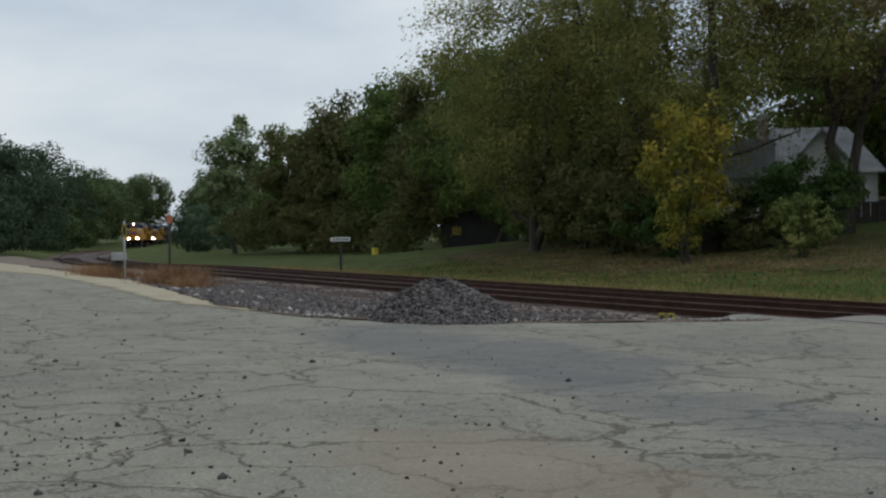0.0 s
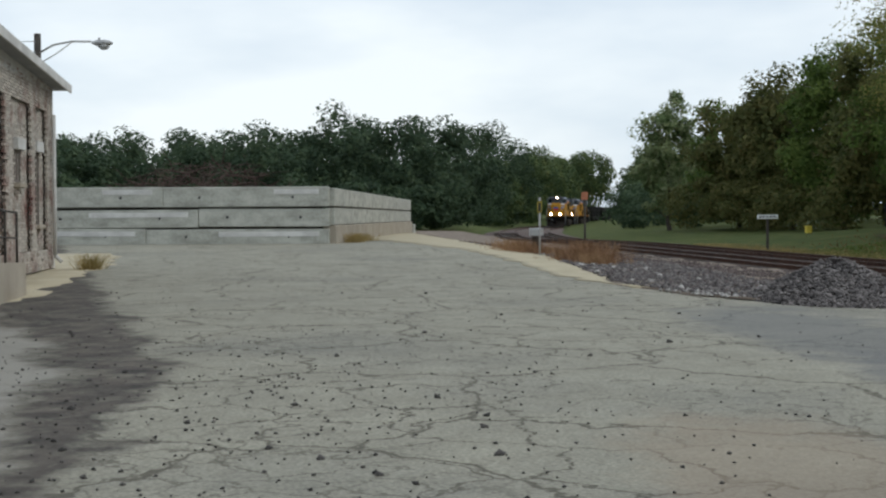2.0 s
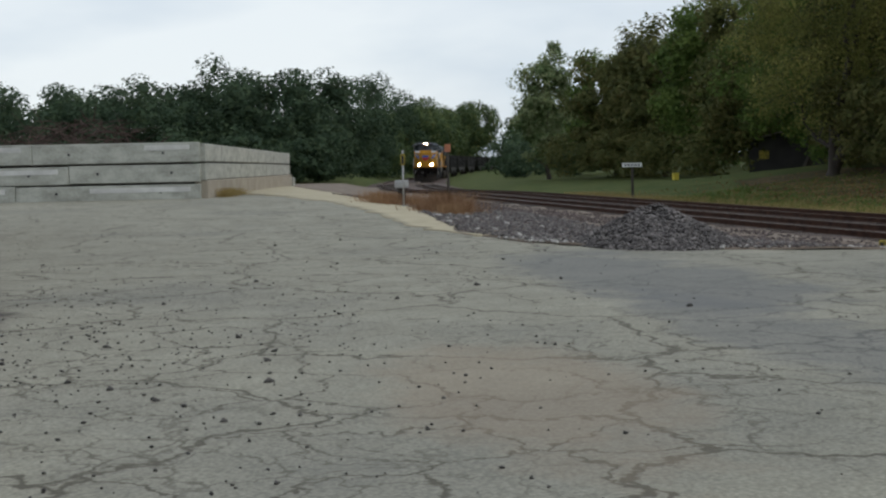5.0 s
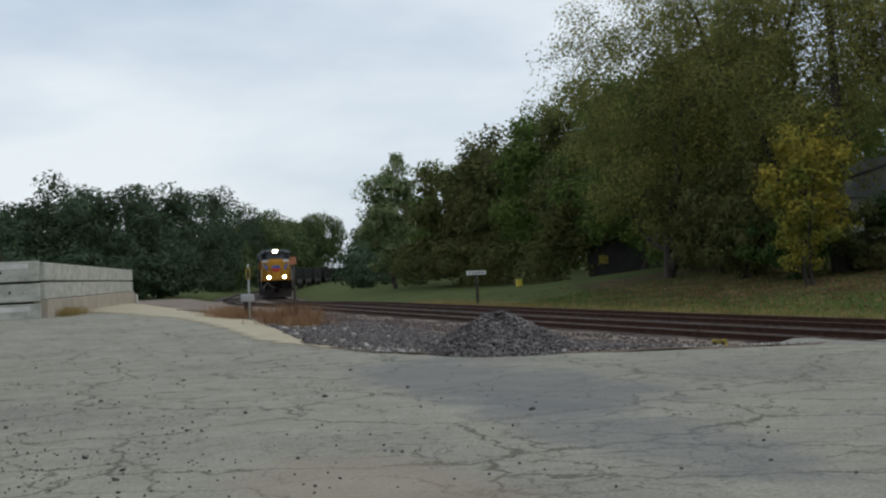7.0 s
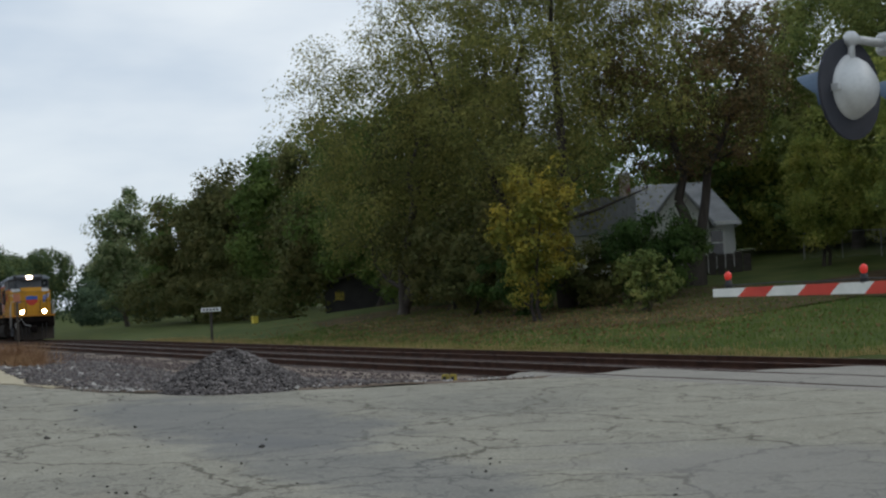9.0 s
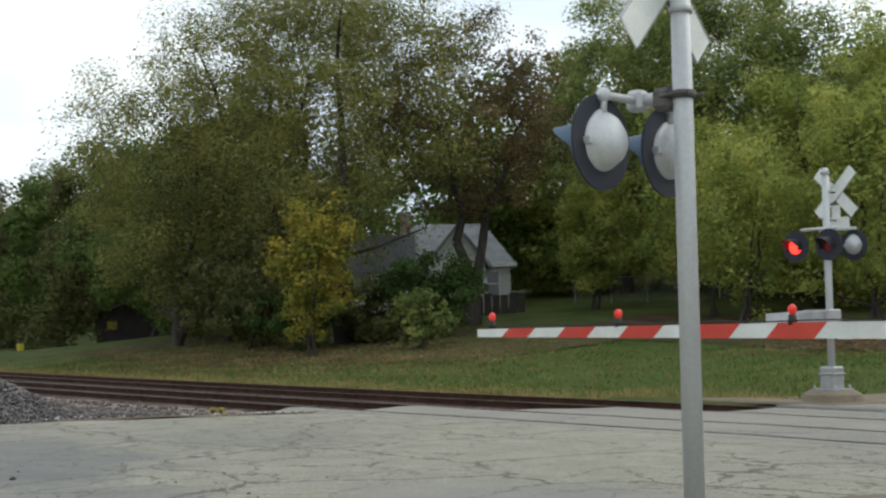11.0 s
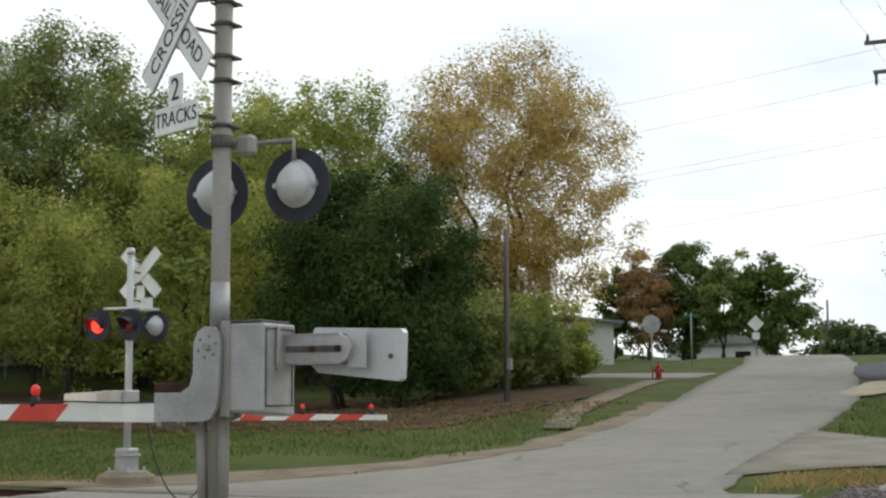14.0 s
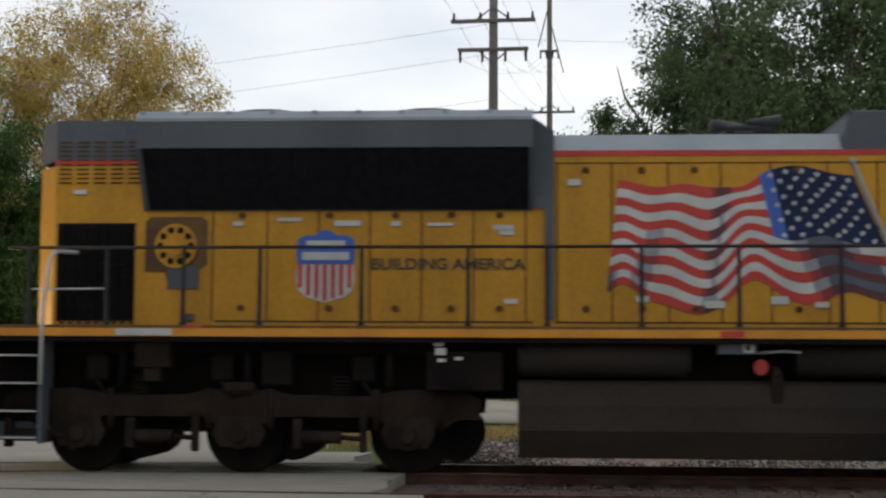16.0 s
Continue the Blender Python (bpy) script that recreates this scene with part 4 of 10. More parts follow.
def woods(name, label, crowns, leaf, per_m2, size, seed):
    """A far wood: many crowns merged; each crown (x, y, height, radius)."""
    rng = np.random.default_rng(seed)
    out = []
    for x, y, h, r in crowns:
        z = terrain(x, y)
        n = int(per_m2 * r * h * 1.9)
        lobes = rng.normal(size=(26, 3))
        lobes /= np.linalg.norm(lobes, axis=1)[:, None]
        lobes = lobes * rng.uniform(0.55, 1.0, (26, 1)) * np.array([r, r, h * 0.48]) + np.array([x, y, z + h * 0.52])
        k = rng.integers(0, 26, n)
        v = rng.normal(size=(n, 3))
        v /= np.linalg.norm(v, axis=1)[:, None]
        v *= rng.uniform(0.5, 1.05, (n, 1)) * np.array([r, r, h * 0.3]) * 0.42
        c = lobes[k] + v
        c[:, 2] = np.maximum(c[:, 2], z + 0.2)
        away = v / np.array([r, r, h * 0.3]) * 1.4 + (c - np.array([x, y, z + h * 0.45])) / np.array([r, r, h * 0.5]) * 0.5 + np.array([0, 0, 0.45])
        out.append(leaf_quads(c, size * 1.12, rng, face=away, corners=3))
    me = quads_mesh(name, np.concatenate(out), M[leaf])
    return tagged(new(name, me), label, "woods", kind="stuff")


def plant_trees():
    # the bank across the tracks, near to far
    tree("tall cottonwood with thin yellowing leaves on the grassy bank", (-46.3, 33.3), 18.5, 6.4, "l_cotton", 48000, 0.115, 11, 0.2, 300, 0.095, 0.023, 1)
    tree("tall cottonwood with several stems and yellowing leaves", (-52.5, 35.0), 19.5, 7.0, "l_cotton", 54000, 0.115, 12, 0.15, 320, 0.095, 0.021, 3)
    tree("broad cottonwood with pale yellow leaf tips", (-59.6, 32.0), 16.3, 6.6, "l_cotton", 44000, 0.12, 13, 0.1, 250, 0.1, 0.02, 2)
    tree("dark maple with rusty leaves beside the white house", (-46.5, 40.2), 14.8, 5.2, "l_rust", 32000, 0.115, 14, 0.3, 220, 0.095, 0.028, 2, ragged=0.6)
    tree("small tree in bright yellow autumn leaf", (-42.4, 29.2), 7.0, 1.75, "l_yellow", 7000, 0.14, 15, 0.08, 80, 0.14, 0.014, 2)
    tree("pale yellow-green bush on the bank", (-39.4, 32.4), 2.6, 1.3, "l_maple", 2600, 0.13, 16, 0.03, 60, 0.14, 0.012, 4, "bush", name="bush")
    tree("dark green bush before the house", (-43.6, 35.4), 4.0, 2.3, "l_dark", 14000, 0.13, 17, 0.03, 60, 0.17, 0.012, 4, "bush", name="bush")
    tree("tangled brownish thicket under the cottonwoods", (-50.5, 31.2), 5.4, 2.6, "l_brown", 9000, 0.16, 18, 0.02, 70, 0.16, 0.012, 5, "thicket", name="thicket")
    tree("dark thicket before the white house", (-44.8, 33.4), 3.0, 1.5, "l_brown", 7000, 0.13, 182, 0.02, 60, 0.16, 0.012, 5, "thicket", name="thicket")
    tree("green thicket under the cottonwoods", (-46.2, 31.0), 3.2, 1.9, "l_dark", 5000, 0.15, 181, 0.02, 50, 0.16, 0.012, 5, "thicket", name="thicket")
    tree("dark thicket at the foot of the trees", (-57.0, 33.5), 5.0, 3.2, "l_brown", 9000, 0.18, 19, 0.02, 70, 0.16, 0.012, 5, "thicket", name="thicket")
    row = [(-70.7, 37.4, 12.5, 5.0, "l_mid"), (-64.5, 38.5, 13.5, 5.2, "l_brown"), (-79.1, 40.0, 13.2, 5.0, "l_mid"), (-88.6, 40.5, 13.6, 5.0, "l_brown"), (-98.2, 41.0, 13.6, 5.0, "l_mid"), (-108.9, 41.0, 13.0, 5.0, "l_brown"), (-118.6, 41.0, 12.8, 4.8, "l_brown"), (-126.5, 42, 12.6, 4.2, "l_mid")]
    for i, (x, y, h, r, leaf) in enumerate(row):
        tree("dense roadside tree turning brown on the bank" if leaf == "l_brown" else "dense green tree on the grassy bank", (x, y), h, r, leaf, 24000, 0.21 + 0.015 * i, 30 + i, 0.06, 110, 0.15, 0.018, 2, hollow=0.6)
    tree("silvery poplar at the end of the tree row", (-135.5, 37.6), 14.4, 3.3, "l_silver", 11000, 0.3, 41, 0.08, 90, 0.15, 0.016, 1)
    # round the white house and up the hill
    tree("big yellow-green maple behind the lawn", (-42.3, 53.6), 17.6, 6.6, "l_maple", 92000, 0.145, 51, 0.1, 420, 0.1, 0.02, 1, hollow=0.55, ragged=0.5)
    tree("yellow-green tree rising behind the white house", (-51.6, 55.6), 17.6, 5.5, "l_maple", 52000, 0.16, 61, 0.12, 260, 0.115, 0.02, 1, ragged=0.6)
    tree("bright yellow-green tree beside the white house", (-45.2, 47.2), 7.0, 2.3, "l_bright", 16000, 0.13, 62, 0.12, 90, 0.14, 0.018, 2)
    tree("yellow-green tree on the hillside", (-35.0, 51.0), 11.8, 4.0, "l_bright", 26000, 0.145, 52, 0.1, 90, 0.14, 0.018, 2)
    tree("tall tree in yellow-green leaf on the hill", (-39.2, 64.7), 16.6, 5.2, "l_bright", 28000, 0.18, 53, 0.15, 100, 0.13, 0.02, 1)
    tree("dense dark green tree above the road", (-18.3, 43.4), 8.9, 2.8, "l_dark", 30000, 0.12, 54, 0.06, 100, 0.15, 0.018, 3, hollow=0.55)
    tree("dark green tree above the road", (-21.4, 44.2), 9.0, 2.8, "l_dark", 26000, 0.125, 55, 0.06, 90, 0.15, 0.018, 3, hollow=0.55)
    tree("green tree with yellow patches on the bank", (-27.0, 43.5), 9.4, 3.4, "l_bright", 22000, 0.14, 56, 0.06, 90, 0.15, 0.016, 3)
    tree("spreading maple in orange-yellow autumn leaf", (-22.9, 63.7), 17.3, 6.6, "l_orange", 105000, 0.115, 57, 0.1, 620, 0.085, 0.02, 3, ragged=0.45)
    tree("green and yellow tree among the hillside trees", (-29.3, 56.1), 15.0, 5.3, "l_bright", 56000, 0.145, 58, 0.1, 240, 0.11, 0.02, 1, ragged=0.6)
    tree("green tree on the lawn's edge", (-36.5, 45.5), 9.6, 3.2, "l_bright", 22000, 0.13, 59, 0.06, 80, 0.15, 0.016, 3)
    tree("green tree with fading leaves on the lawn's edge", (-32.5, 43.0), 8.0, 2.6, "l_bright", 9000, 0.14, 60, 0.06, 80, 0.15, 0.016, 3)
    mound = [(-17.5, 57.6, 2.4, 1.5, "l_bright"), (-18.6, 58.4, 4.0, 2.1, "l_bright"), (-20.2, 57.0, 4.6, 2.3, "l_bright"), (-22.0, 56.0, 4.6, 2.3, "l_bright"), (-18.4, 54.2, 3.4, 1.9, "l_maple"), (-19.2, 50.5, 4.0, 2.1, "l_maple"), (-19.0, 47.5, 4.2, 2.0, "l_dark"), (-24.2, 55.5, 4.6, 2.3, "l_dark")]
    for i, (x, y, h, r, leaf) in enumerate(mound):
        tree("roadside shrub in dark green leaf" if leaf == "l_dark" else "roadside shrub in green and yellow leaf", (x, y), h, r, leaf, 9000, 0.13, 70 + i, 0.02, 90, 0.16, 0.012, 5, "shrub", name="shrub", hollow=0.6, ragged=0.6)
    tree("dark conifer on the hilltop", (-27.4, 95.0), 6.4, 1.5, "l_mid", 9000, 0.17, 81, 0.06, 60, 0.14, 0.016, 1)
    tree("hilltop tree in orange and green leaf", (-24.6, 94.0), 8.2, 2.2, "l_rustorange", 16000, 0.16, 82, 0.1, 90, 0.14, 0.018, 1)
    tree("tall dark hilltop tree", (-22.6, 96.5), 9.3, 2.5, "l_mid", 20000, 0.18, 85, 0.06, 90, 0.14, 0.018, 1)
    tree("hilltop tree in pale green leaf", (-19.6, 95.5), 7.6, 2.2, "l_maple", 10000, 0.2, 83, 0.12, 90, 0.14, 0.018, 2)
    tree("dark green hilltop tree", (-16.2, 95.8), 7.4, 2.8, "l_mid", 12000, 0.24, 84, 0.05, 70, 0.15, 0.018, 2)
    low = [(-29.5, 100, 3.0, 2.2), (-26, 99, 3.0, 2.2), (-23.5, 100, 2.6, 2.0)]
    woods("hilltop_shrubs", "dark shrubs under the hilltop trees", low, "l_fardark", 60, 0.2, 30)
    # beside the parked car
    tree("tall drooping willow beside the parked car", (8.6, 54.3), 17.5, 4.9, "l_willow", 30000, 0.16, 91, 0.16, 150, 0.11, 0.02, 3, droop=0.8)
    tree("green tree with drooping twigs", (2.45, 62.5), 10.4, 3.7, "l_willow", 28000, 0.16, 92, 0.26, 140, 0.12, 0.022, 1, droop=0.5)
    tree("green tree with drooping twigs", (0.9, 63.2), 8.4, 2.9, "l_willow", 22000, 0.15, 93, 0.3, 120, 0.13, 0.022, 1, droop=0.4)
    tree("tree with hanging twigs beside the drive", (6.0, 58.8), 14.5, 3.5, "l_willow", 30000, 0.15, 99, 0.2, 150, 0.12, 0.022, 2, droop=0.6)
    tree("small tree with silvery leaves beside the drive", (-1.9, 66.0), 8.2, 2.6, "l_silver", 9000, 0.16, 94, 0.3, 90, 0.14, 0.018, 1)
    tree("large tree with drooping green branches", (13.5, 52.0), 17.0, 5.0, "l_willow", 28000, 0.16, 95, 0.15, 130, 0.11, 0.02, 2, droop=0.6)
    tree("tall willow with heavy limbs on the lawn", (9.6, 47.4), 18.5, 5.3, "l_willow", 33000, 0.14, 97, 0.24, 220, 0.11, 0.024, 2, droop=0.6)
    tree("clipped dark hedge bush", (4.28, 65.0), 2.15, 1.3, "l_dark", 9000, 0.1, 96, 0.02, 90, 0.18, 0.012, 4, "bush", name="bush", hollow=0.65, ragged=0.2)
    tree("small bush in rusty brown leaf", (5.7, 60.4), 3.0, 0.8, "l_rustorange", 4000, 0.1, 98, 0.05, 50, 0.16, 0.012, 3, "bush", name="bush")
    # the woods behind the concrete walls and round the curve
    rng = random.Random(8)
    left = [(-118, -20, 8.0, 4.0), (-124, -15, 8.4, 4.0), (-129.6, -8.5, 8.8, 4.4), (-129.8, -3.1, 9.2, 4.0), (-139.9, 3.0, 11.9, 4.4), (-139.6, 10.6, 11.8, 4.4), (-149, 15.0, 12.8, 4.4), (-140, -30, 10, 5), (-132, -42, 9, 5), (-150, -12, 11, 5), (-155, 6, 12, 5), (-250, 36.0, 18.5, 6.5), (-215, 28.0, 16.5, 6.0)]
    left += [(x - 8 + rng.uniform(-3, 3), y + rng.uniform(-3, 3), h * rng.uniform(0.85, 1.0), r) for x, y, h, r in left[:9]]
    left += [(-135 + rng.uniform(-3, 3), 12 + 0.3 * rng.uniform(-3, 3), 5, 3), (-128, 6, 5, 3), (-122, -1, 5, 3), (-116, -9, 4.5, 3), (-138, 14.5, 6, 3)]
    woods("far_woods", "dark green woods behind the concrete walls", left, "l_fardark", 55, 0.32, 3)
    mid = [(-330, 66, 16, 6), (-318, 59, 15, 5), (-345, 73, 17, 6), (-340, 57, 17, 7), (-362, 72, 19, 8), (-303, 55, 12, 4), (-275, 45, 14, 6), (-293, 50, 15.6, 7), (-300, 80, 15, 7), (-285, 73, 14, 6), (-270, 68, 12, 5), (-330, 55, 17, 8), (-228, 62.5, 9.6, 3.2), (-240, 68, 10, 5), (-255, 66, 11, 5), (-262, 74, 12.5, 6), (-320, 90, 15, 8), (-228, 74, 9, 5), (-212, 66, 7, 4), (-200, 60, 5, 4), (-240, 34, 12.5, 4.5), (-252, 37, 12.8, 5)]
    woods("far_woods", "hazy green and yellow woods round the curve", mid, "l_far", 36, 0.45, 4)
    back = [(-60 - 11 * i + rng.uniform(-3, 3), 55 + rng.uniform(-3, 5), 13 + rng.uniform(-1.5, 1.5), 6.5) for i in range(8)]
    back += [(-52 + 9 * i, 72 + rng.uniform(-3, 3), 14 + rng.uniform(-2, 2), 5.5) for i in range(2)]
    woods("far_woods", "green woods on the hillside", back, "l_mid", 45, 0.34, 5)
    behind = [(-62, 58, 6.5, 3.0), (-65, 61, 7.5, 3.5), (-59, 60.5, 6.5, 3.0), (-60, 57, 12, 4.5), (-55, 58.5, 11.5, 4.2), (-51, 58, 9.5, 3.6), (-47.5, 60, 10, 4), (-44, 62, 9.5, 4), (-40, 60, 7, 3.2), (-36, 60, 8, 3.5), (-32.5, 61, 8.5, 3.5), (-46.5, 55.5, 4.2, 2.4), (-38.5, 53.5, 4.5, 2.4), (-32.5, 50.5, 4.6, 2.3), (-49.5, 56.0, 5.0, 2.2)]
    woods("hillside_woods", "yellow-green trees and shrubs behind the lawn", behind, "l_bright", 95, 0.22, 15)
    under = [(-56, 55, 3.8, 2.2), (-53.5, 55.8, 3.4, 2.2), (-51, 57, 3.6, 2.2), (-48.5, 57.5, 3.6, 2.2), (-45.5, 58.5, 3.6, 2.2), (-42.5, 58, 3.4, 2.0), (-39, 57, 3.2, 2.0), (-36, 56, 3.4, 2.0), (-33, 55, 3.2, 2.0)]
    woods("hillside_shrubs", "dark green shrubs along the foot of the hillside trees", under, "l_bright", 90, 0.18, 25)
    under = [(-62.0, 34.4, 4.2, 2.4), (-65.0, 35.6, 4.6, 2.2), (-90, 37.4, 5.0, 3.0), (-96, 38.0, 4.6, 2.8), (-102, 38.0, 5.0, 3.0), (-108, 38.0, 4.6, 3.0), (-114, 38.2, 5.0, 3.0), (-120, 38.0, 4.6, 3.0), (-126, 38.0, 5.0, 3.2), (-132, 38.5, 4.8, 2.6)]
    woods("thicket", "dark tangled thicket under the trees of the bank", under, "l_brown", 60, 0.2, 16)
    under = [(-61, 37.5, 6.5, 2.6), (-68, 40, 8, 3.2), (-74, 41, 8.5, 3.2), (-84, 46.5, 9, 3.6), (-93.5, 42, 8.5, 3.4), (-103, 43, 8.5, 3.4), (-113.5, 43, 8.5, 3.4), (-122, 44, 8.5, 3.4), (-130.5, 44, 8.5, 3.4)]
    woods("thicket", "dark green undergrowth between the trees of the bank", under, "l_dark", 40, 0.24, 17)
    low = [(-168, 14, 4.5, 3.5), (-172, 17, 5, 4), (-190, 20, 6, 4.5), (-205, 24, 7, 5), (-215, 54, 7, 5), (-230, 29, 8, 5), (-160, 12, 5, 4), (-160, 40, 5, 4), (-172, 46, 6, 5), (-150, 47, 6, 5), (-185, 52, 7, 5), (-142, 43, 5, 3)]
    woods("undergrowth", "low dark undergrowth along the curve of the line", low, "l_fardark", 40, 0.35, 18)
    low = [(8, 64.5, 4.8, 2.4), (12, 63.5, 5.2, 2.6), (16, 62.5, 5.0, 2.6), (1.5, 71, 5.5, 2.6), (4.6, 70.5, 6.5, 2.8), (7.6, 70, 7, 2.8), (10.5, 69, 8, 3), (15.5, 67, 8, 3.2), (-0.6, 72, 4.5, 1.8)]
    woods("garden_shrubs", "dark green shrubs behind the parked car", low, "l_dark", 60, 0.16, 19)
    hedge = [(-70 + 5.2 * i + rng.uniform(-1.5, 1.5), 61 + 0.9 * i + rng.uniform(-1.5, 1.5), rng.uniform(5.0, 7.5), 3.6) for i in range(9)]
    woods("hillside_woods", "green trees closing the view behind the house", hedge, "l_mid", 85, 0.26, 26)
    crest = [(-112 + 6.5 * i + rng.uniform(-1.5, 1.5), 84 + 0.35 * i + rng.uniform(-2, 2), rng.uniform(5.5, 8.0), 4.6) for i in range(12)]
    woods("hillside_woods", "green woods along the crest of the hill", crest, "l_mid", 50, 0.36, 29)
    row = [(-158 + rng.uniform(-4, 4), -48 + 4.6 * i, rng.uniform(10.2, 11.6) + 0.03 * i, 4.6) for i in range(15)]
    woods("far_woods", "dark woods closing the view behind the concrete walls", row, "l_fardark", 42, 0.36, 27)
    tall = [(8.0, 67.5, 12.0, 3.2), (4.8, 69.5, 11.0, 3.0), (1.8, 71.5, 9.5, 2.6), (11, 63.5, 12.5, 3.4), (16, 60, 12.5, 3.6), (13.5, 66, 13, 3.6)]
    woods("garden_trees", "dense green trees behind the parked car", tall, "l_willow", 45, 0.18, 28)
    ridge = [(-40 + 12 * i + rng.uniform(-4, 4), 205 + rng.uniform(-10, 10), 7 + rng.uniform(-1.5, 2), 7) for i in range(9)]
    ridge += [(60 + 14 * i, 150 + rng.uniform(-20, 20), 11 + rng.uniform(-2, 2), 8) for i in range(6)]
    ridge += [(-18.4, 132, 3.6, 1.8), (-16.6, 131, 4.0, 1.9), (-14.6, 133, 3.7, 1.8), (-12.2, 134, 3.0, 1.8), (-9.8, 133, 3.0, 1.8), (-7.4, 132, 3.4, 2.0), (-5, 133, 3.4, 2.0)]
    woods("far_woods", "low green woods beyond the hilltop", ridge, "l_far", 22, 0.55, 6)


plant_trees()


# ---- the crossing signals ----
def flasher(parent, y, x, z, lit, face=1, hood_m="black"):
    """One flashing light on its arm: disc, silver back, lens and hood. face: 1 shines along +x, -1 along -x."""
    bm = bmesh.new()
    rod(bm, (x, y, z), (x + 0.02 * face, y, z), 0.305, 0.305, 32)
    lamp = part("flashing_light", bm, M["navy"], parent, "round dull black backing disc")
    bm = bmesh.new()
    rings = []
    for q, rr in ((0.0, 0.185), (0.018, 0.18), (0.02, 0.165), (0.06, 0.158), (0.1, 0.135), (0.135, 0.095), (0.155, 0.045)):
        rings.append([bm.verts.new((x - q * face, y + rr * math.cos(a), z + rr * math.sin(a) * (1.0 + 0.15 * max(0, math.sin(a)) ** 8 * (q < 0.12)))) for a in np.linspace(0, 2 * math.pi, 29)[:-1]])
    for ra, rb in zip(rings[:-1], rings[1:]):
        for k in range(28):
            bm.faces.new((ra[k], ra[(k + 1) % 28], rb[(k + 1) % 28], rb[k])).smooth = True
    bm.faces.new(rings[-1]).smooth = True
    bmesh.ops.recalc_face_normals(bm, faces=bm.faces)
    for s in (-1, 1):
        box(bm, x - 0.05 * face, y + s * 0.165, z - 0.02, x, y + s * 0.2, z + 0.02)
    part("lamp_back", bm, M["alu"], lamp, "rounded silver lamp back")
    bm = bmesh.new()
    ball(bm, (x + 0.02 * face, y, z), 0.145, 0.35, 1, 1, 3)
    part("lens", bm, M["redlit"] if lit else M["redoff"], lamp, "lit red lens" if lit else "dark red lens")
    bm = bmesh.new()
    n, l0 = 18, 0.34
    rows = []
    for k in range(n + 1):
        a = math.radians(-25 + 230 * k / n)
        cy, cz = math.cos(a) * 0.155, math.sin(a) * 0.155
        ln = l0 * (0.35 + 0.65 * max(0, math.sin(a)))
        rows.append([bm.verts.new((x + 0.02 * face, y + cy, z + cz)), bm.verts.new((x + (0.02 + ln) * face, y + cy * 0.97, z + cz * 0.97 - 0.02)), bm.verts.new((x + (0.02 + ln) * face, y + cy * 0.93, z + cz * 0.93 - 0.02)), bm.verts.new((x + 0.02 * face, y + cy * 0.95, z + cz * 0.95))])
    for a, b in zip(rows[:-1], rows[1:]):
        for j in range(4):
            bm.faces.new((a[j], a[(j + 1) % 4], b[(j + 1) % 4], b[j]))
    bmesh.ops.recalc_face_normals(bm, faces=bm.faces)
    part("hood", bm, M[hood_m], lamp, "faded hood over the lens")
    return lamp


def crossarm(parent, z, x, y0, y1, m="pipe"):
    bm = bmesh.new()
    rod(bm, (0, 0, z + 0.36), (x - 0.06, 0, z + 0.36), 0.05, 0.04, 10)
    for y in (y0, y1):
        pipe(bm, [(x - 0.06, 0, z + 0.36), (x - 0.06, y, z + 0.36), (x - 0.05, y, z + 0.2)], 0.028, 10)
        ball(bm, (x - 0.06, y, z + 0.36), 0.05)
    box(bm, x - 0.12, -0.065, z + 0.29, x, 0.065, z + 0.43, 0.025)
    part("crossarm", bm, M[m], parent, "steel arm carrying the lights")
    bm = bmesh.new()
    rod(bm, (0, 0, z + 0.335), (0, 0, z + 0.385), 0.082, 0.082, 14)
    box(bm, 0.05, -0.07, z + 0.27, 0.2, 0.07, z + 0.42, 0.03)
    for s in (-1, 1):
        rod(bm, (-0.1, s * 0.085, z + 0.36), (0.12, s * 0.085, z + 0.36), 0.012, 0.012, 6)
    part("clamp", bm, M["darksteel"], parent, "dark clamp round the mast")


def crossbuck(parent, z, x, face, lettered, arm=1.2, w=0.23, swing=0.0):
    """Two crossed white boards; lettered on the face that looks along face * x."""
    for i, (ang, text) in enumerate(((45, "CROSSING"), (-45, "RAIL   ROAD"))):
        ob_b = bmesh.new()
        box(ob_b, -arm / 2, -0.006, -w / 2, arm / 2, 0.006, w / 2, 0.004)
        bd = part("crossbuck_board", ob_b, M["signwhite"], parent, "white crossbuck board")
        turn = 90 if face > 0 else -90
        bd.matrix_basis = pose(0, 0, 0, 0, 0, swing) @ pose(x + 0.014 * (1 - i) * face, 0, z, 0, 0, turn) @ pose(0, 0, 0, 0, -ang, 0)
        bm = bmesh.new()
        for zz in (-w / 2, w / 2):
            box(bm, -arm / 2, -0.009, zz - 0.004, arm / 2, 0.012, zz + 0.004)
        part("board_edge", bm, M["galv"], bd)
        if lettered:
            words(text, 0.175, M["black"], pose(0, -0.007, 0, 90, 0, 0), bd, "lettering", 0.003, squeeze=1.14 if i == 0 else 1.0)
    bm = bmesh.new()
    for zz in (-0.3, 0.0, 0.3):
        bm = bmesh.new()
        rod(bm, (0, 0, z + zz), (x, 0, z + zz * 0.6), 0.016, 0.016, 6)
        part("sign_bracket", bm, M["darksteel"], parent).matrix_basis = pose(0, 0, 0, 0, 0, swing)


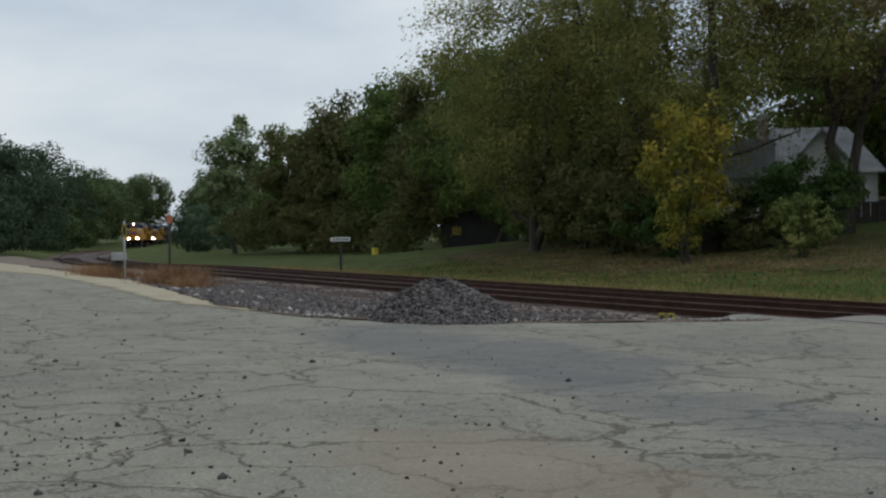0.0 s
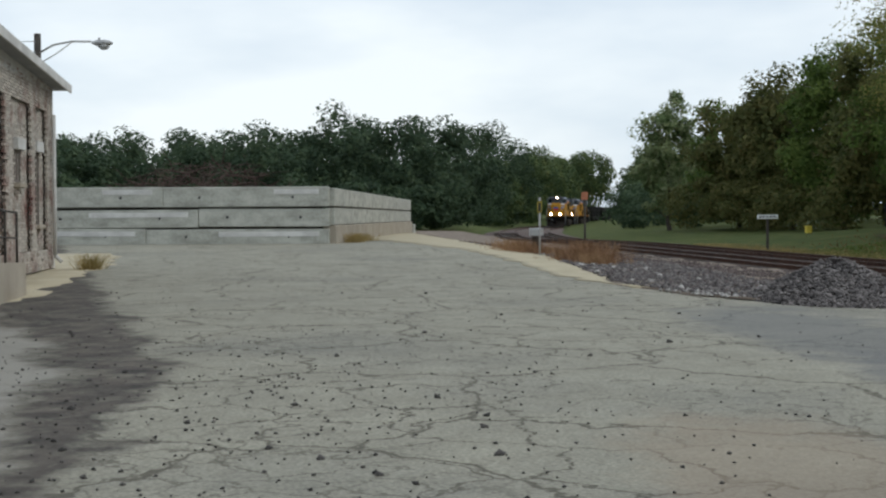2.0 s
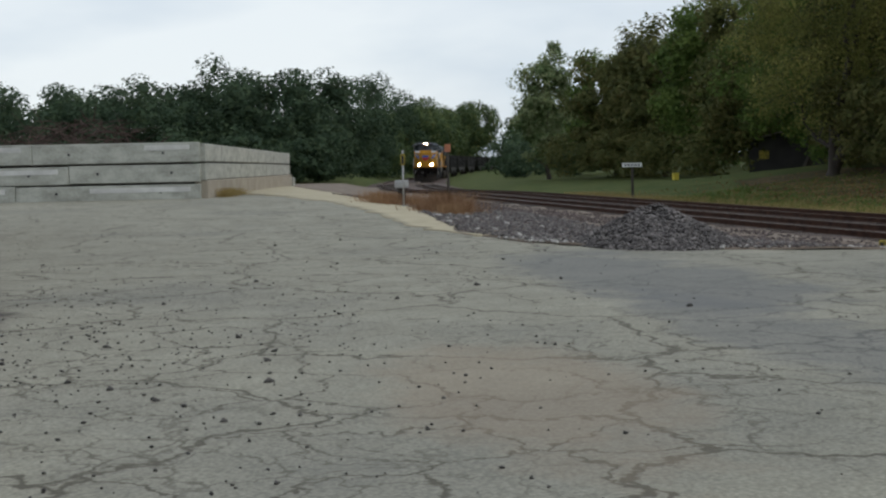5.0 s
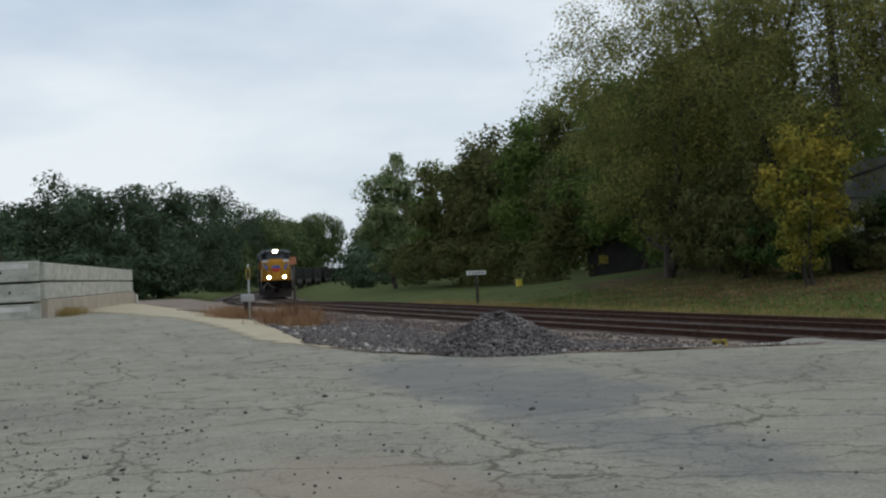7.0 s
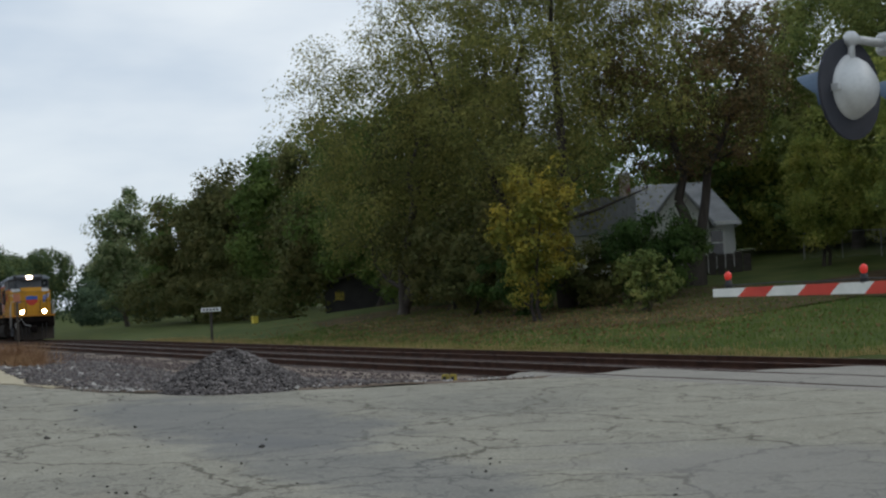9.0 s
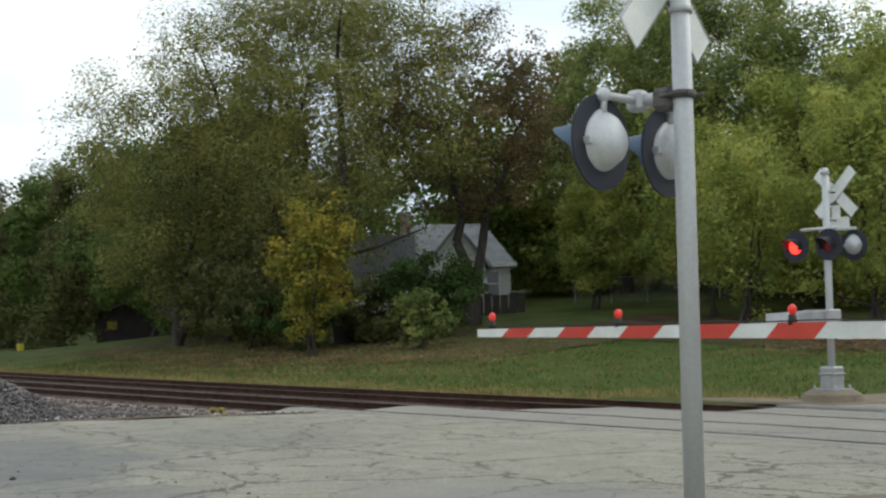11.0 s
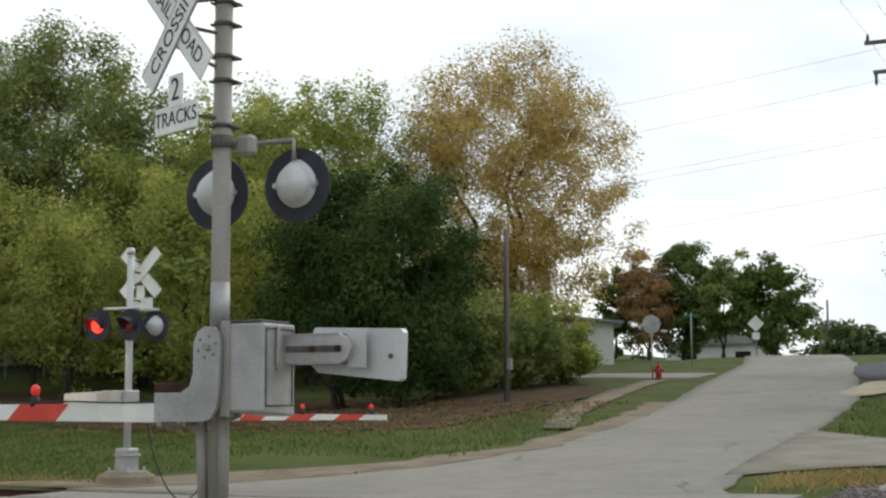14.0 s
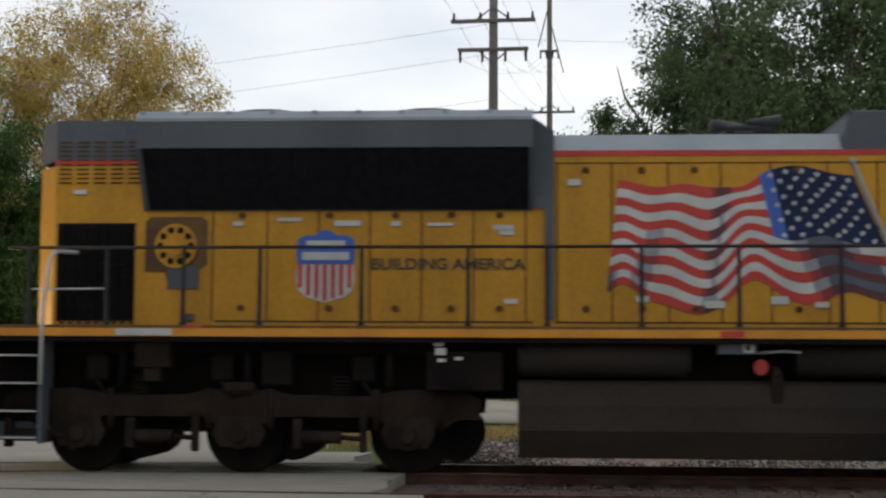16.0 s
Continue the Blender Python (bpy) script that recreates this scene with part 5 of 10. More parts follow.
def tracks_sign(parent, z, x, face, lettered, swing=0.0):
    turn = 90 if face > 0 else -90
    for zz, w, h, text, size in ((0.22, 0.2, 0.26, "2", 0.26), (0.0, 0.62, 0.22, "TRACKS", 0.165)):
        bm = bmesh.new()
        box(bm, -w / 2, -0.006, -h / 2, w / 2, 0.006, h / 2, 0.004)
        bd = part("track_count_board", bm, M["signwhite"], parent, "white board giving the number of tracks")
        bd.matrix_basis = pose(0, 0, 0, 0, 0, swing) @ pose(x + (0.008 * face if zz else 0), 0, z + zz, 0, 0, turn)
        if lettered:
            words(text, size, M["black"], pose(0, -0.007, 0, 90, 0, 0), bd, "lettering", 0.003)
    bm = bmesh.new()
    rod(bm, (0, 0, z + 0.05), (x, 0, z + 0.05), 0.016, 0.016, 6)
    part("sign_bracket", bm, M["darksteel"], parent).matrix_basis = pose(0, 0, 0, 0, 0, swing)


def base_box(parent, z0, z1, w=0.19):
    bm = bmesh.new()
    box(bm, -w, -w, z0, w, w, z1, 0.03)
    box(bm, -w - 0.02, -w - 0.02, z1 - 0.16, w + 0.02, w + 0.02, z1 - 0.12, 0.01)
    for sx in (-1, 1):
        for sy in (-1, 1):
            rod(bm, (sx * (w + 0.06), sy * (w + 0.06), z0 - 0.02), (sx * (w + 0.06), sy * (w + 0.06), z0 + 0.1), 0.025, 0.025, 8)
    box(bm, -w - 0.12, -w - 0.12, z0, w + 0.12, w + 0.12, z0 + 0.03)
    part("base_box", bm, M["galv"], parent, "grey cast base box")
    bm = bmesh.new()
    rings = []
    for rr, zz in ((0.62, -0.3), (0.56, -0.07), (0.45, -0.005), (0.2, 0.0)):
        rings.append([bm.verts.new((rr * math.cos(a) * (1 + 0.22 * noise.noise((math.cos(a), math.sin(a), 3 + rr))), rr * math.sin(a) * (1 + 0.22 * noise.noise((math.cos(a), math.sin(a), 8 + rr))), z0 + zz)) for a in np.linspace(0, 2 * math.pi, 25)[:-1]])
    for ra, rb in zip(rings[:-1], rings[1:]):
        for k in range(24):
            bm.faces.new((ra[k], ra[(k + 1) % 24], rb[(k + 1) % 24], rb[k]))
    bm.faces.new(rings[-1])
    bmesh.ops.recalc_face_normals(bm, faces=bm.faces)
    part("foundation", bm, M["edge"], parent, "rough weathered concrete foundation")


def gate_arm(parent, length, z, y0, lights, stripes):
    """A striped arm along -y of its signal, with red lamps on top."""
    bm = bmesh.new()
    L0, h, t = length, 0.074, 0.03
    prism(bm, [(-y0, z - h * 1.05), (-y0, z + h * 1.05), (-L0, z + h * 0.62), (-L0, z - h * 0.62)], -t, t, axis="x")
    arm = part("gate_arm", bm, M["signwhite"], parent, "white gate arm with red slanting stripes")
    for a, b, sl in stripes:
        bm = bmesh.new()
        def hh(y):
            u = (y - y0) / (L0 - y0)
            return h * (1.05 - 0.43 * u) + 0.002
        s = sl * 0.075
        prism(bm, [(-(a + s), z - hh(a)), (-(b + s), z - hh(b)), (-(b - s), z + hh(b)), (-(a - s), z + hh(a))], -t - 0.003, t + 0.003, axis="x")
        part("red_stripe", bm, M["red"], arm, "red reflective stripe")
    for y in lights:
        bm = bmesh.new()
        rod(bm, (0, -y, z + 0.05), (0, -y, z + 0.14), 0.045, 0.035, 10)
        part("gate_lamp", bm, M["black"], arm, "black lamp foot")
        bm = bmesh.new()
        ball(bm, (0, -y, z + 0.185), 0.046, 1, 0.8, 1.15)
        part("lamp_globe", bm, M["redlamp"], arm, "red gate lamp")
    bm = bmesh.new()
    pts = [(0.035, -y, z + h + 0.012 + 0.006 * math.sin(y * 5)) for y in np.linspace(y0, L0 - 0.2, 24)]
    pipe(bm, pts, 0.007, 5)
    part("lamp_cable", bm, M["black"], arm)
    return arm


def near_signal():
    """The bare mast by the lot: it faces along the tracks, so its back shows."""
    s = thing("crossing_signal", "silver crossing signal mast with crossbuck seen from behind", "crossing signal", (-3.70, 8.08, 0.06), 190.8, group="crossing signals")
    bm = bmesh.new()
    rod(bm, (0, 0, 0), (0, 0, 4.75), 0.066, 0.062, 20)
    part("mast", bm, M["alu"], s, "silver painted mast")
    crossarm(s, 2.57, 0.4, -0.385, 0.385, "alu")
    flasher(s, -0.385, 0.36, 2.63, False, 1, "hood")
    flasher(s, 0.385, 0.36, 2.63, False, 1, "hood")
    crossbuck(s, 3.73, 0.1, 1, True, arm=1.28, w=0.24)
    bm = bmesh.new()
    for z in (3.45, 3.7, 4.0):
        rod(bm, (0, 0, z), (0, 0, z + 0.04), 0.075, 0.075, 16)
    pieces("band", bm, M["galv"], s)
    base_box(s, -0.14, 0.0, 0.1)
    return s


def gate_signal():
    """The gate beside the lot: boards towards the lot, back lights towards the hill, arm across the road."""
    s = thing("crossing_signal", "grey crossing gate signal with its striped arm lowered", "crossing signal", (-3.68, 11.45, 0.06), -90, group="crossing signals")
    # local x looks towards the lot (world -y), local y towards world +x
    bm = bmesh.new()
    rod(bm, (0, 0, 0.2), (0, 0, 4.85), 0.075, 0.072, 20)
    part("mast", bm, M["pipe"], s, "dull steel mast with a paler band")
    bm = bmesh.new()
    rod(bm, (0, 0, 2.02), (0, 0, 2.42), 0.0765, 0.0765, 20)
    part("pale_band", bm, M["galv"], s)
    bm = bmesh.new()
    rod(bm, (0, 0, 4.8), (0, 0, 4.95), 0.1, 0.085, 14)
    rod(bm, (0, 0, 4.95), (0, 0, 5.02), 0.12, 0.12, 18)
    rod(bm, (0, 0, 5.02), (0, 0, 5.16), 0.135, 0.12, 20)
    for k in range(4):
        rod(bm, (0.1 * math.cos(k * 1.57), 0.1 * math.sin(k * 1.57), 4.82), (0.1 * math.cos(k * 1.57), 0.1 * math.sin(k * 1.57), 5.0), 0.012, 0.012, 6)
    part("bell", bm, M["alu"], s, "silver bell on top of the mast")
    for z in (3.68, 4.05, 4.25, 4.52, 4.7):
        bm = bmesh.new()
        rod(bm, (0, 0, z - 0.018), (0, 0, z + 0.018), 0.084, 0.084, 14)
        for q in (-1, 1):
            rod(bm, (0.05, 0.09 * q, z), (-0.12, 0.09 * q, z), 0.012, 0.012, 6)
        box(bm, -0.1, -0.09, z - 0.015, -0.085, 0.09, z + 0.015)
        part("clamp", bm, M["darksteel"], s, "dark clamp round the mast")
    bm = bmesh.new()
    rod(bm, (0, 0, 3.5), (0, 0, 3.6), 0.095, 0.095, 14)
    part("clamp", bm, M["darksteel"], s)
    bm = bmesh.new()
    box(bm, -0.2, 0.05, 3.45, -0.08, 0.22, 3.62, 0.03)
    rod(bm, (0, 0, 3.56), (-0.3, 0, 3.56), 0.04, 0.04, 10)
    pipe(bm, [(-0.3, -0.3, 3.58), (-0.3, 0.48, 3.58), (-0.32, 0.48, 3.42)], 0.022, 10)
    part("crossarm", bm, M["pipe"], s, "steel arm carrying the lights")
    flasher(s, -0.3, -0.36, 3.2, False, -1)
    flasher(s, 0.48, -0.36, 3.22, False, -1)
    crossbuck(s, 4.44, 0.43, 1, True, swing=-22)
    tracks_sign(s, 3.69, 0.43, 1, True, swing=-22)
    # gate mechanism: a box beside the mast, the arm's bracket before it, counterweights behind
    bm = bmesh.new()
    prism(bm, [(-0.26, 1.36), (0.2, 1.4), (0.2, 2.08), (-0.26, 2.08)], 0.23, 0.54)
    bmesh.ops.bevel(bm, geom=bm.edges[:], offset=0.018, segments=2, affect="EDGES", profile=0.5)
    mb = part("mechanism_box", bm, M["galv"], s, "grey gate mechanism box")
    bm = bmesh.new()
    box(bm, -0.24, 0.17, 2.083, 0.19, 0.5, 2.105, 0.006)
    part("lid", bm, M["darksteel"], mb, "dark lid")
    bm = bmesh.new()
    for x in (-0.22, 0.16):
        box(bm, x, 0.543, 1.44, x + 0.012, 0.547, 2.04)
    for z in (1.44, 2.03):
        box(bm, -0.22, 0.543, z, 0.17, 0.547, z + 0.012)
    pieces("door_seam", bm, M["darksteel"], mb)
    bm = bmesh.new()
    box(bm, 0.0, 0.548, 1.84, 0.035, 0.566, 2.06, 0.004)
    box(bm, 0.005, 0.548, 1.76, 0.045, 0.575, 1.85, 0.008)
    rod(bm, (0.02, 0.55, 1.74), (0.02, 0.575, 1.74), 0.022, 0.022, 10)
    part("latch", bm, M["pipe"], mb, "steel hasp and padlock")
    bm = bmesh.new()
    box(bm, 0.1, 0.14, 1.36, 0.2, 0.232, 2.1, 0.01)
    part("box_flange", bm, M["pipe"], mb)
    outline = [(-0.43, 1.55), (-0.43, 1.325), (0.02, 1.325), (0.1, 1.35), (0.15, 1.43), (0.17, 1.56), (0.18, 1.9), (0.17, 1.99), (0.12, 2.05), (0.04, 2.06), (-0.03, 2.02), (-0.065, 1.93), (-0.07, 1.7), (-0.1, 1.6), (-0.18, 1.55)]
    for x0, x1 in ((0.22, 0.255), (-0.17, -0.135)):
        bm = bmesh.new()
        prism(bm, outline, x0, x1, axis="x")
        br = part("arm_bracket", bm, M["galv"], s, "curved grey arm bracket")
        bm = bmesh.new()
        rod(bm, (x0, 0.06, 1.9), (x1 + 0.03, 0.06, 1.9), 0.032, 0.028, 12)
        for k in range(6):
            a = k * math.pi / 3 + 0.3
            rod(bm, (x0, 0.06 + 0.085 * math.cos(a), 1.9 + 0.085 * math.sin(a)), (x1 + 0.016, 0.06 + 0.085 * math.cos(a), 1.9 + 0.085 * math.sin(a)), 0.013, 0.011, 6)
        for y, z in ((-0.38, 1.5), (-0.38, 1.38), (-0.2, 1.5), (-0.2, 1.38)):
            rod(bm, (x0, y, z), (x1 + 0.01, y, z), 0.01, 0.01, 6)
        pieces("bolt", bm, M["pipe"], br)
    bm = bmesh.new()
    box(bm, -0.1, -0.47, 1.555, 0.21, -0.13, 1.63, 0.01)
    for k in range(4):
        box(bm, -0.102, -0.44 + 0.08 * k, 1.63, 0.212, -0.42 + 0.08 * k, 1.638)
    part("bracket_plate", bm, M["rust"], s, "rusty stacked plates")
    bm = bmesh.new()
    box(bm, 0.0, -0.44, 1.285, 0.2, -0.4, 1.325)
    box(bm, 0.0, -0.2, 1.29, 0.2, -0.17, 1.325)
    pieces("bracket_foot", bm, M["galv"], s)
    for x0 in (-0.12, -0.24):
        bm = bmesh.new()
        prism(bm, [(0.45, 1.76), (1.02, 1.76), (1.1, 1.8), (1.135, 1.88), (1.1, 1.96), (1.02, 2.0), (0.45, 2.0)], x0, x0 + 0.03, axis="x")
        ca = part("counterweight_arm", bm, M["galv"], s, "slotted grey counterweight arm")
        bm = bmesh.new()
        prism(bm, [(0.56, 1.855), (1.04, 1.855), (1.06, 1.88), (1.04, 1.905), (0.56, 1.905)], x0 + 0.029, x0 + 0.036, axis="x")
        part("slot", bm, M["darksteel"], ca, "dark slot along the arm")
        bm = bmesh.new()
        for yy in (0.8, 1.03):
            rod(bm, (x0 + 0.03, yy, 1.88), (x0 + 0.06, yy, 1.88), 0.028, 0.024, 8)
        pieces("bolt", bm, M["rust"], ca)
        bm = bmesh.new()
        for z in (1.765, 1.985):
            box(bm, x0 + 0.028, 0.46, z, x0 + 0.036, 1.03, z + 0.012)
        pieces("rim", bm, M["pipe"], ca)
    bm = bmesh.new()
    prism(bm, [(0.73, 2.055), (0.71, 2.02), (0.7, 1.75), (0.76, 1.7), (1.46, 1.63), (1.485, 1.65), (1.5, 2.0), (1.48, 2.03)], -0.34, -0.25, axis="x")
    cw = part("counterweight", bm, M["alu"], s, "heavy pale grey counterweight plate")
    bm = bmesh.new()
    box(bm, -0.2, 1.06, 1.73, -0.17, 1.22, 2.03, 0.005)
    part("washer_plate", bm, M["alu"], cw)
    bm = bmesh.new()
    rod(bm, (-0.25, 1.4, 1.82), (-0.235, 1.4, 1.82), 0.02, 0.02, 8)
    part("bolt", bm, M["darksteel"], cw)
    bm = bmesh.new()
    for y in (-0.13, 0.08):
        rod(bm, (0.05, y, 1.4), (0.02, y * 0.9, 0.6), 0.045, 0.04, 10)
    pieces("conduit", bm, M["pipe"], s, "steel conduit")
    base_box(s, 0.12, 0.66, 0.17)
    arm = gate_arm(s, 6.5, 1.39, 0.4, (6.25, 4.14, 1.89), [(5.52 - 0.99 * k, 5.98 - 0.97 * k, 1) for k in range(5)])
    arm.matrix_basis = pose(0.02, 0, 0, 0, 0, -1.5)
    bm = bmesh.new()
    pts = [(-0.1, -0.78 + 0.72 * u, 1.36 - 0.1 * u - 0.62 * math.sin(math.pi * u) ** 0.7) for u in np.linspace(0, 1, 14)]
    pipe(bm, pts, 0.006, 6)
    part("hanging_cable", bm, M["black"], s, "hanging black cable")
    return s


def far_signal():
    """The matching gate beyond the tracks, boards towards the hill, arm reaching the other way."""
    s = thing("crossing_signal", "silver crossing gate signal beyond the tracks with lit red light", "crossing signal", (-14.08, 23.47, 0.04), 90, group="crossing signals")
    # local x looks towards the hill (world +y), local y towards world -x
    bm = bmesh.new()
    rod(bm, (0, 0, 0.1), (0, 0, 4.35), 0.072, 0.068, 16)
    rod(bm, (0, 0, 4.3), (0, 0, 4.42), 0.1, 0.05, 12)
    part("mast", bm, M["alu"], s, "silver mast")
    crossbuck(s, 3.95, 0.3, 1, False)
    tracks_sign(s, 3.35, 0.3, 1, False)
    bm = bmesh.new()
    pipe(bm, [(-0.25, 0.42, 3.22), (-0.25, -0.4, 3.22)], 0.03, 8)
    rod(bm, (-0.25, 0, 3.22), (0.3, 0, 3.22), 0.035, 0.035, 8)
    pipe(bm, [(0.3, 0.4, 3.22), (0.3, -0.45, 3.22)], 0.03, 8)
    part("crossarm", bm, M["alu"], s, "silver arm carrying the lights")
    flasher(s, 0.5, -0.32, 2.9, True, -1)
    flasher(s, -0.28, -0.32, 2.9, False, -1)
    flasher(s, -0.34, 0.36, 2.9, False, 1)
    bm = bmesh.new()
    box(bm, -0.3, -0.2, 1.32, 0.1, 0.42, 1.66, 0.02)
    box(bm, -0.34, -0.1, 1.3, -0.3, 0.5, 1.62, 0.01)
    part("mechanism_box", bm, M["galv"], s, "pale grey gate mechanism box")
    bm = bmesh.new()
    prism(bm, [(0.3, 1.32), (1.3, 1.3), (1.32, 1.6), (0.5, 1.64), (0.3, 1.6)], -0.3, -0.24, axis="x")
    part("counterweight", bm, M["alu"], s, "pale counterweight plate")
    base_box(s, 0.1, 0.56, 0.17)
    # the arm reaches along world +x, which is local -y
    gate_arm(s, 5.6, 1.16, 0.2, (5.3, 3.9), [(4.63 - 1.0 * k, 5.12 - 1.0 * k, -1) for k in range(5)])
    return s


near_signal()
gate_signal()
far_signal()


# ---- behind the lot ----
def concrete_walls():
    """Stacked long concrete planks round a brush pile."""
    z0 = 0.42
    w = thing("concrete_wall", "stacked pale concrete planks forming a storage bay wall", "wall", (-53.6, 1.6, z0 - 0.06))
    # front run: from the corner away to the other side
    a = Vector((-0.95, -11.2, 0)).normalized()
    courses = [(0.0, 0.67), (0.755, 1.47), (1.56, 2.36)]
    rnd = random.Random(3)
    for k, (b, t) in enumerate(courses):
        u = 0.0
        for ln in ((7.3, 7.2), (5.2, 7.0, 3.0), (6.6, 7.6))[k]:
            bm = bmesh.new()
            box(bm, u, -0.22, b, u + ln - 0.02, 0.2, t, 0.025)
            pl = part("plank", bm, M["conc"], w)
            pl.matrix_basis = pose(0.03 * rnd.uniform(-1, 1), 0, 0, 0, 0.25 * rnd.uniform(-1, 1), math.degrees(math.atan2(a.y, a.x)))
            bm = bmesh.new()
            for q in (0.22, 0.78):
                rod(bm, (u + ln * q, 0.19, b + 0.38), (u + ln * q, 0.205, b + 0.38), 0.055, 0.055, 10)
            part("lifting_hole", bm, M["black"], pl)
            if rnd.random() < 0.8:
                bm = bmesh.new()
                box(bm, u + 0.4, 0.19, t - 0.3, u + ln * rnd.uniform(0.3, 0.8), 0.212, t - 0.1, 0.008)
                part("patch", bm, M["plaster"], pl, "paler scabbed patch")
            u += ln
    # added black sheet: gives the gaps between courses their shade by colour
    bm = bmesh.new()
    box(bm, 0.3, -0.5, 0.0, 14.0, -0.16, 2.28)
    part("backing", bm, M["post"], w).matrix_basis = pose(0, 0, 0, 0, 0, math.degrees(math.atan2(a.y, a.x)))
    # side run towards the far woods
    d = Vector((-40.5, 6.0, 0)).normalized()
    ang = math.degrees(math.atan2(d.y, d.x))
    for k, (b, t) in enumerate(((0.82, 1.5), (1.57, 2.3))):
        u = 0.1
        for ln in (14.5, 14.0, 12.0):
            bm = bmesh.new()
            box(bm, u, -0.2, b, u + ln - 0.03, 0.2, t - 0.012 * (u > 20), 0.025)
            pl = part("plank", bm, M["conc"], w)
            pl.matrix_basis = pose(0, 0, 0, 0, 0, ang)
            u += ln
    # the same added black sheet, painting shade into the side run's gaps
    bm = bmesh.new()
    box(bm, 0.4, -0.12, 0.8, 40.4, 0.12, 2.2)
    part("backing", bm, M["post"], w).matrix_basis = pose(0, 0, 0, 0, 0, ang)
    bm = bmesh.new()
    box(bm, 0.12, -0.28, -0.3, 40.8, 0.26, 0.8, 0.03)
    f = part("footing", bm, M["concbase"], w, "buff concrete footing wall")
    f.matrix_basis = pose(0, 0, 0, 0, 0, ang)
    bm = bmesh.new()
    box(bm, 40.9, -0.4, -0.1, 42.2, 0.5, 0.6, 0.05)
    e = part("end_block", bm, M["conc"], w)
    e.matrix_basis = pose(0, 0, 0, 0, 0, ang)


def brush_pile():
    rng = np.random.default_rng(4)
    segs = []
    for i in range(1700):
        x, y = -64 + rng.normal() * 4.5, -5.0 + rng.normal() * 4.2
        if y > 0.2 or x > -57:
            continue
        h = 3.5 * math.exp(-((x + 64) / 7) ** 2 - ((y + 4) / 5.5) ** 2)
        p = np.array([x, y, 0.5 + h * rng.uniform(0.2, 1.1)])
        d = rng.normal(size=3) * np.array([1, 1, 0.35])
        d /= np.linalg.norm(d)
        ln = rng.uniform(0.5, 2.2)
        q = p + d * ln * 0.5 + rng.normal(size=3) * 0.08
        e = p + d * ln
        segs += [(p, q, 0.03, 0.022), (q, e, 0.022, 0.006)]
    me = limbs_mesh("brush_pile", segs, 4)
    me.materials.clear()
    me.materials.append(M["brush"])
    tagged(new("brush_pile", me), "heap of dead brown brushwood behind the wall", "brush pile", kind="stuff")


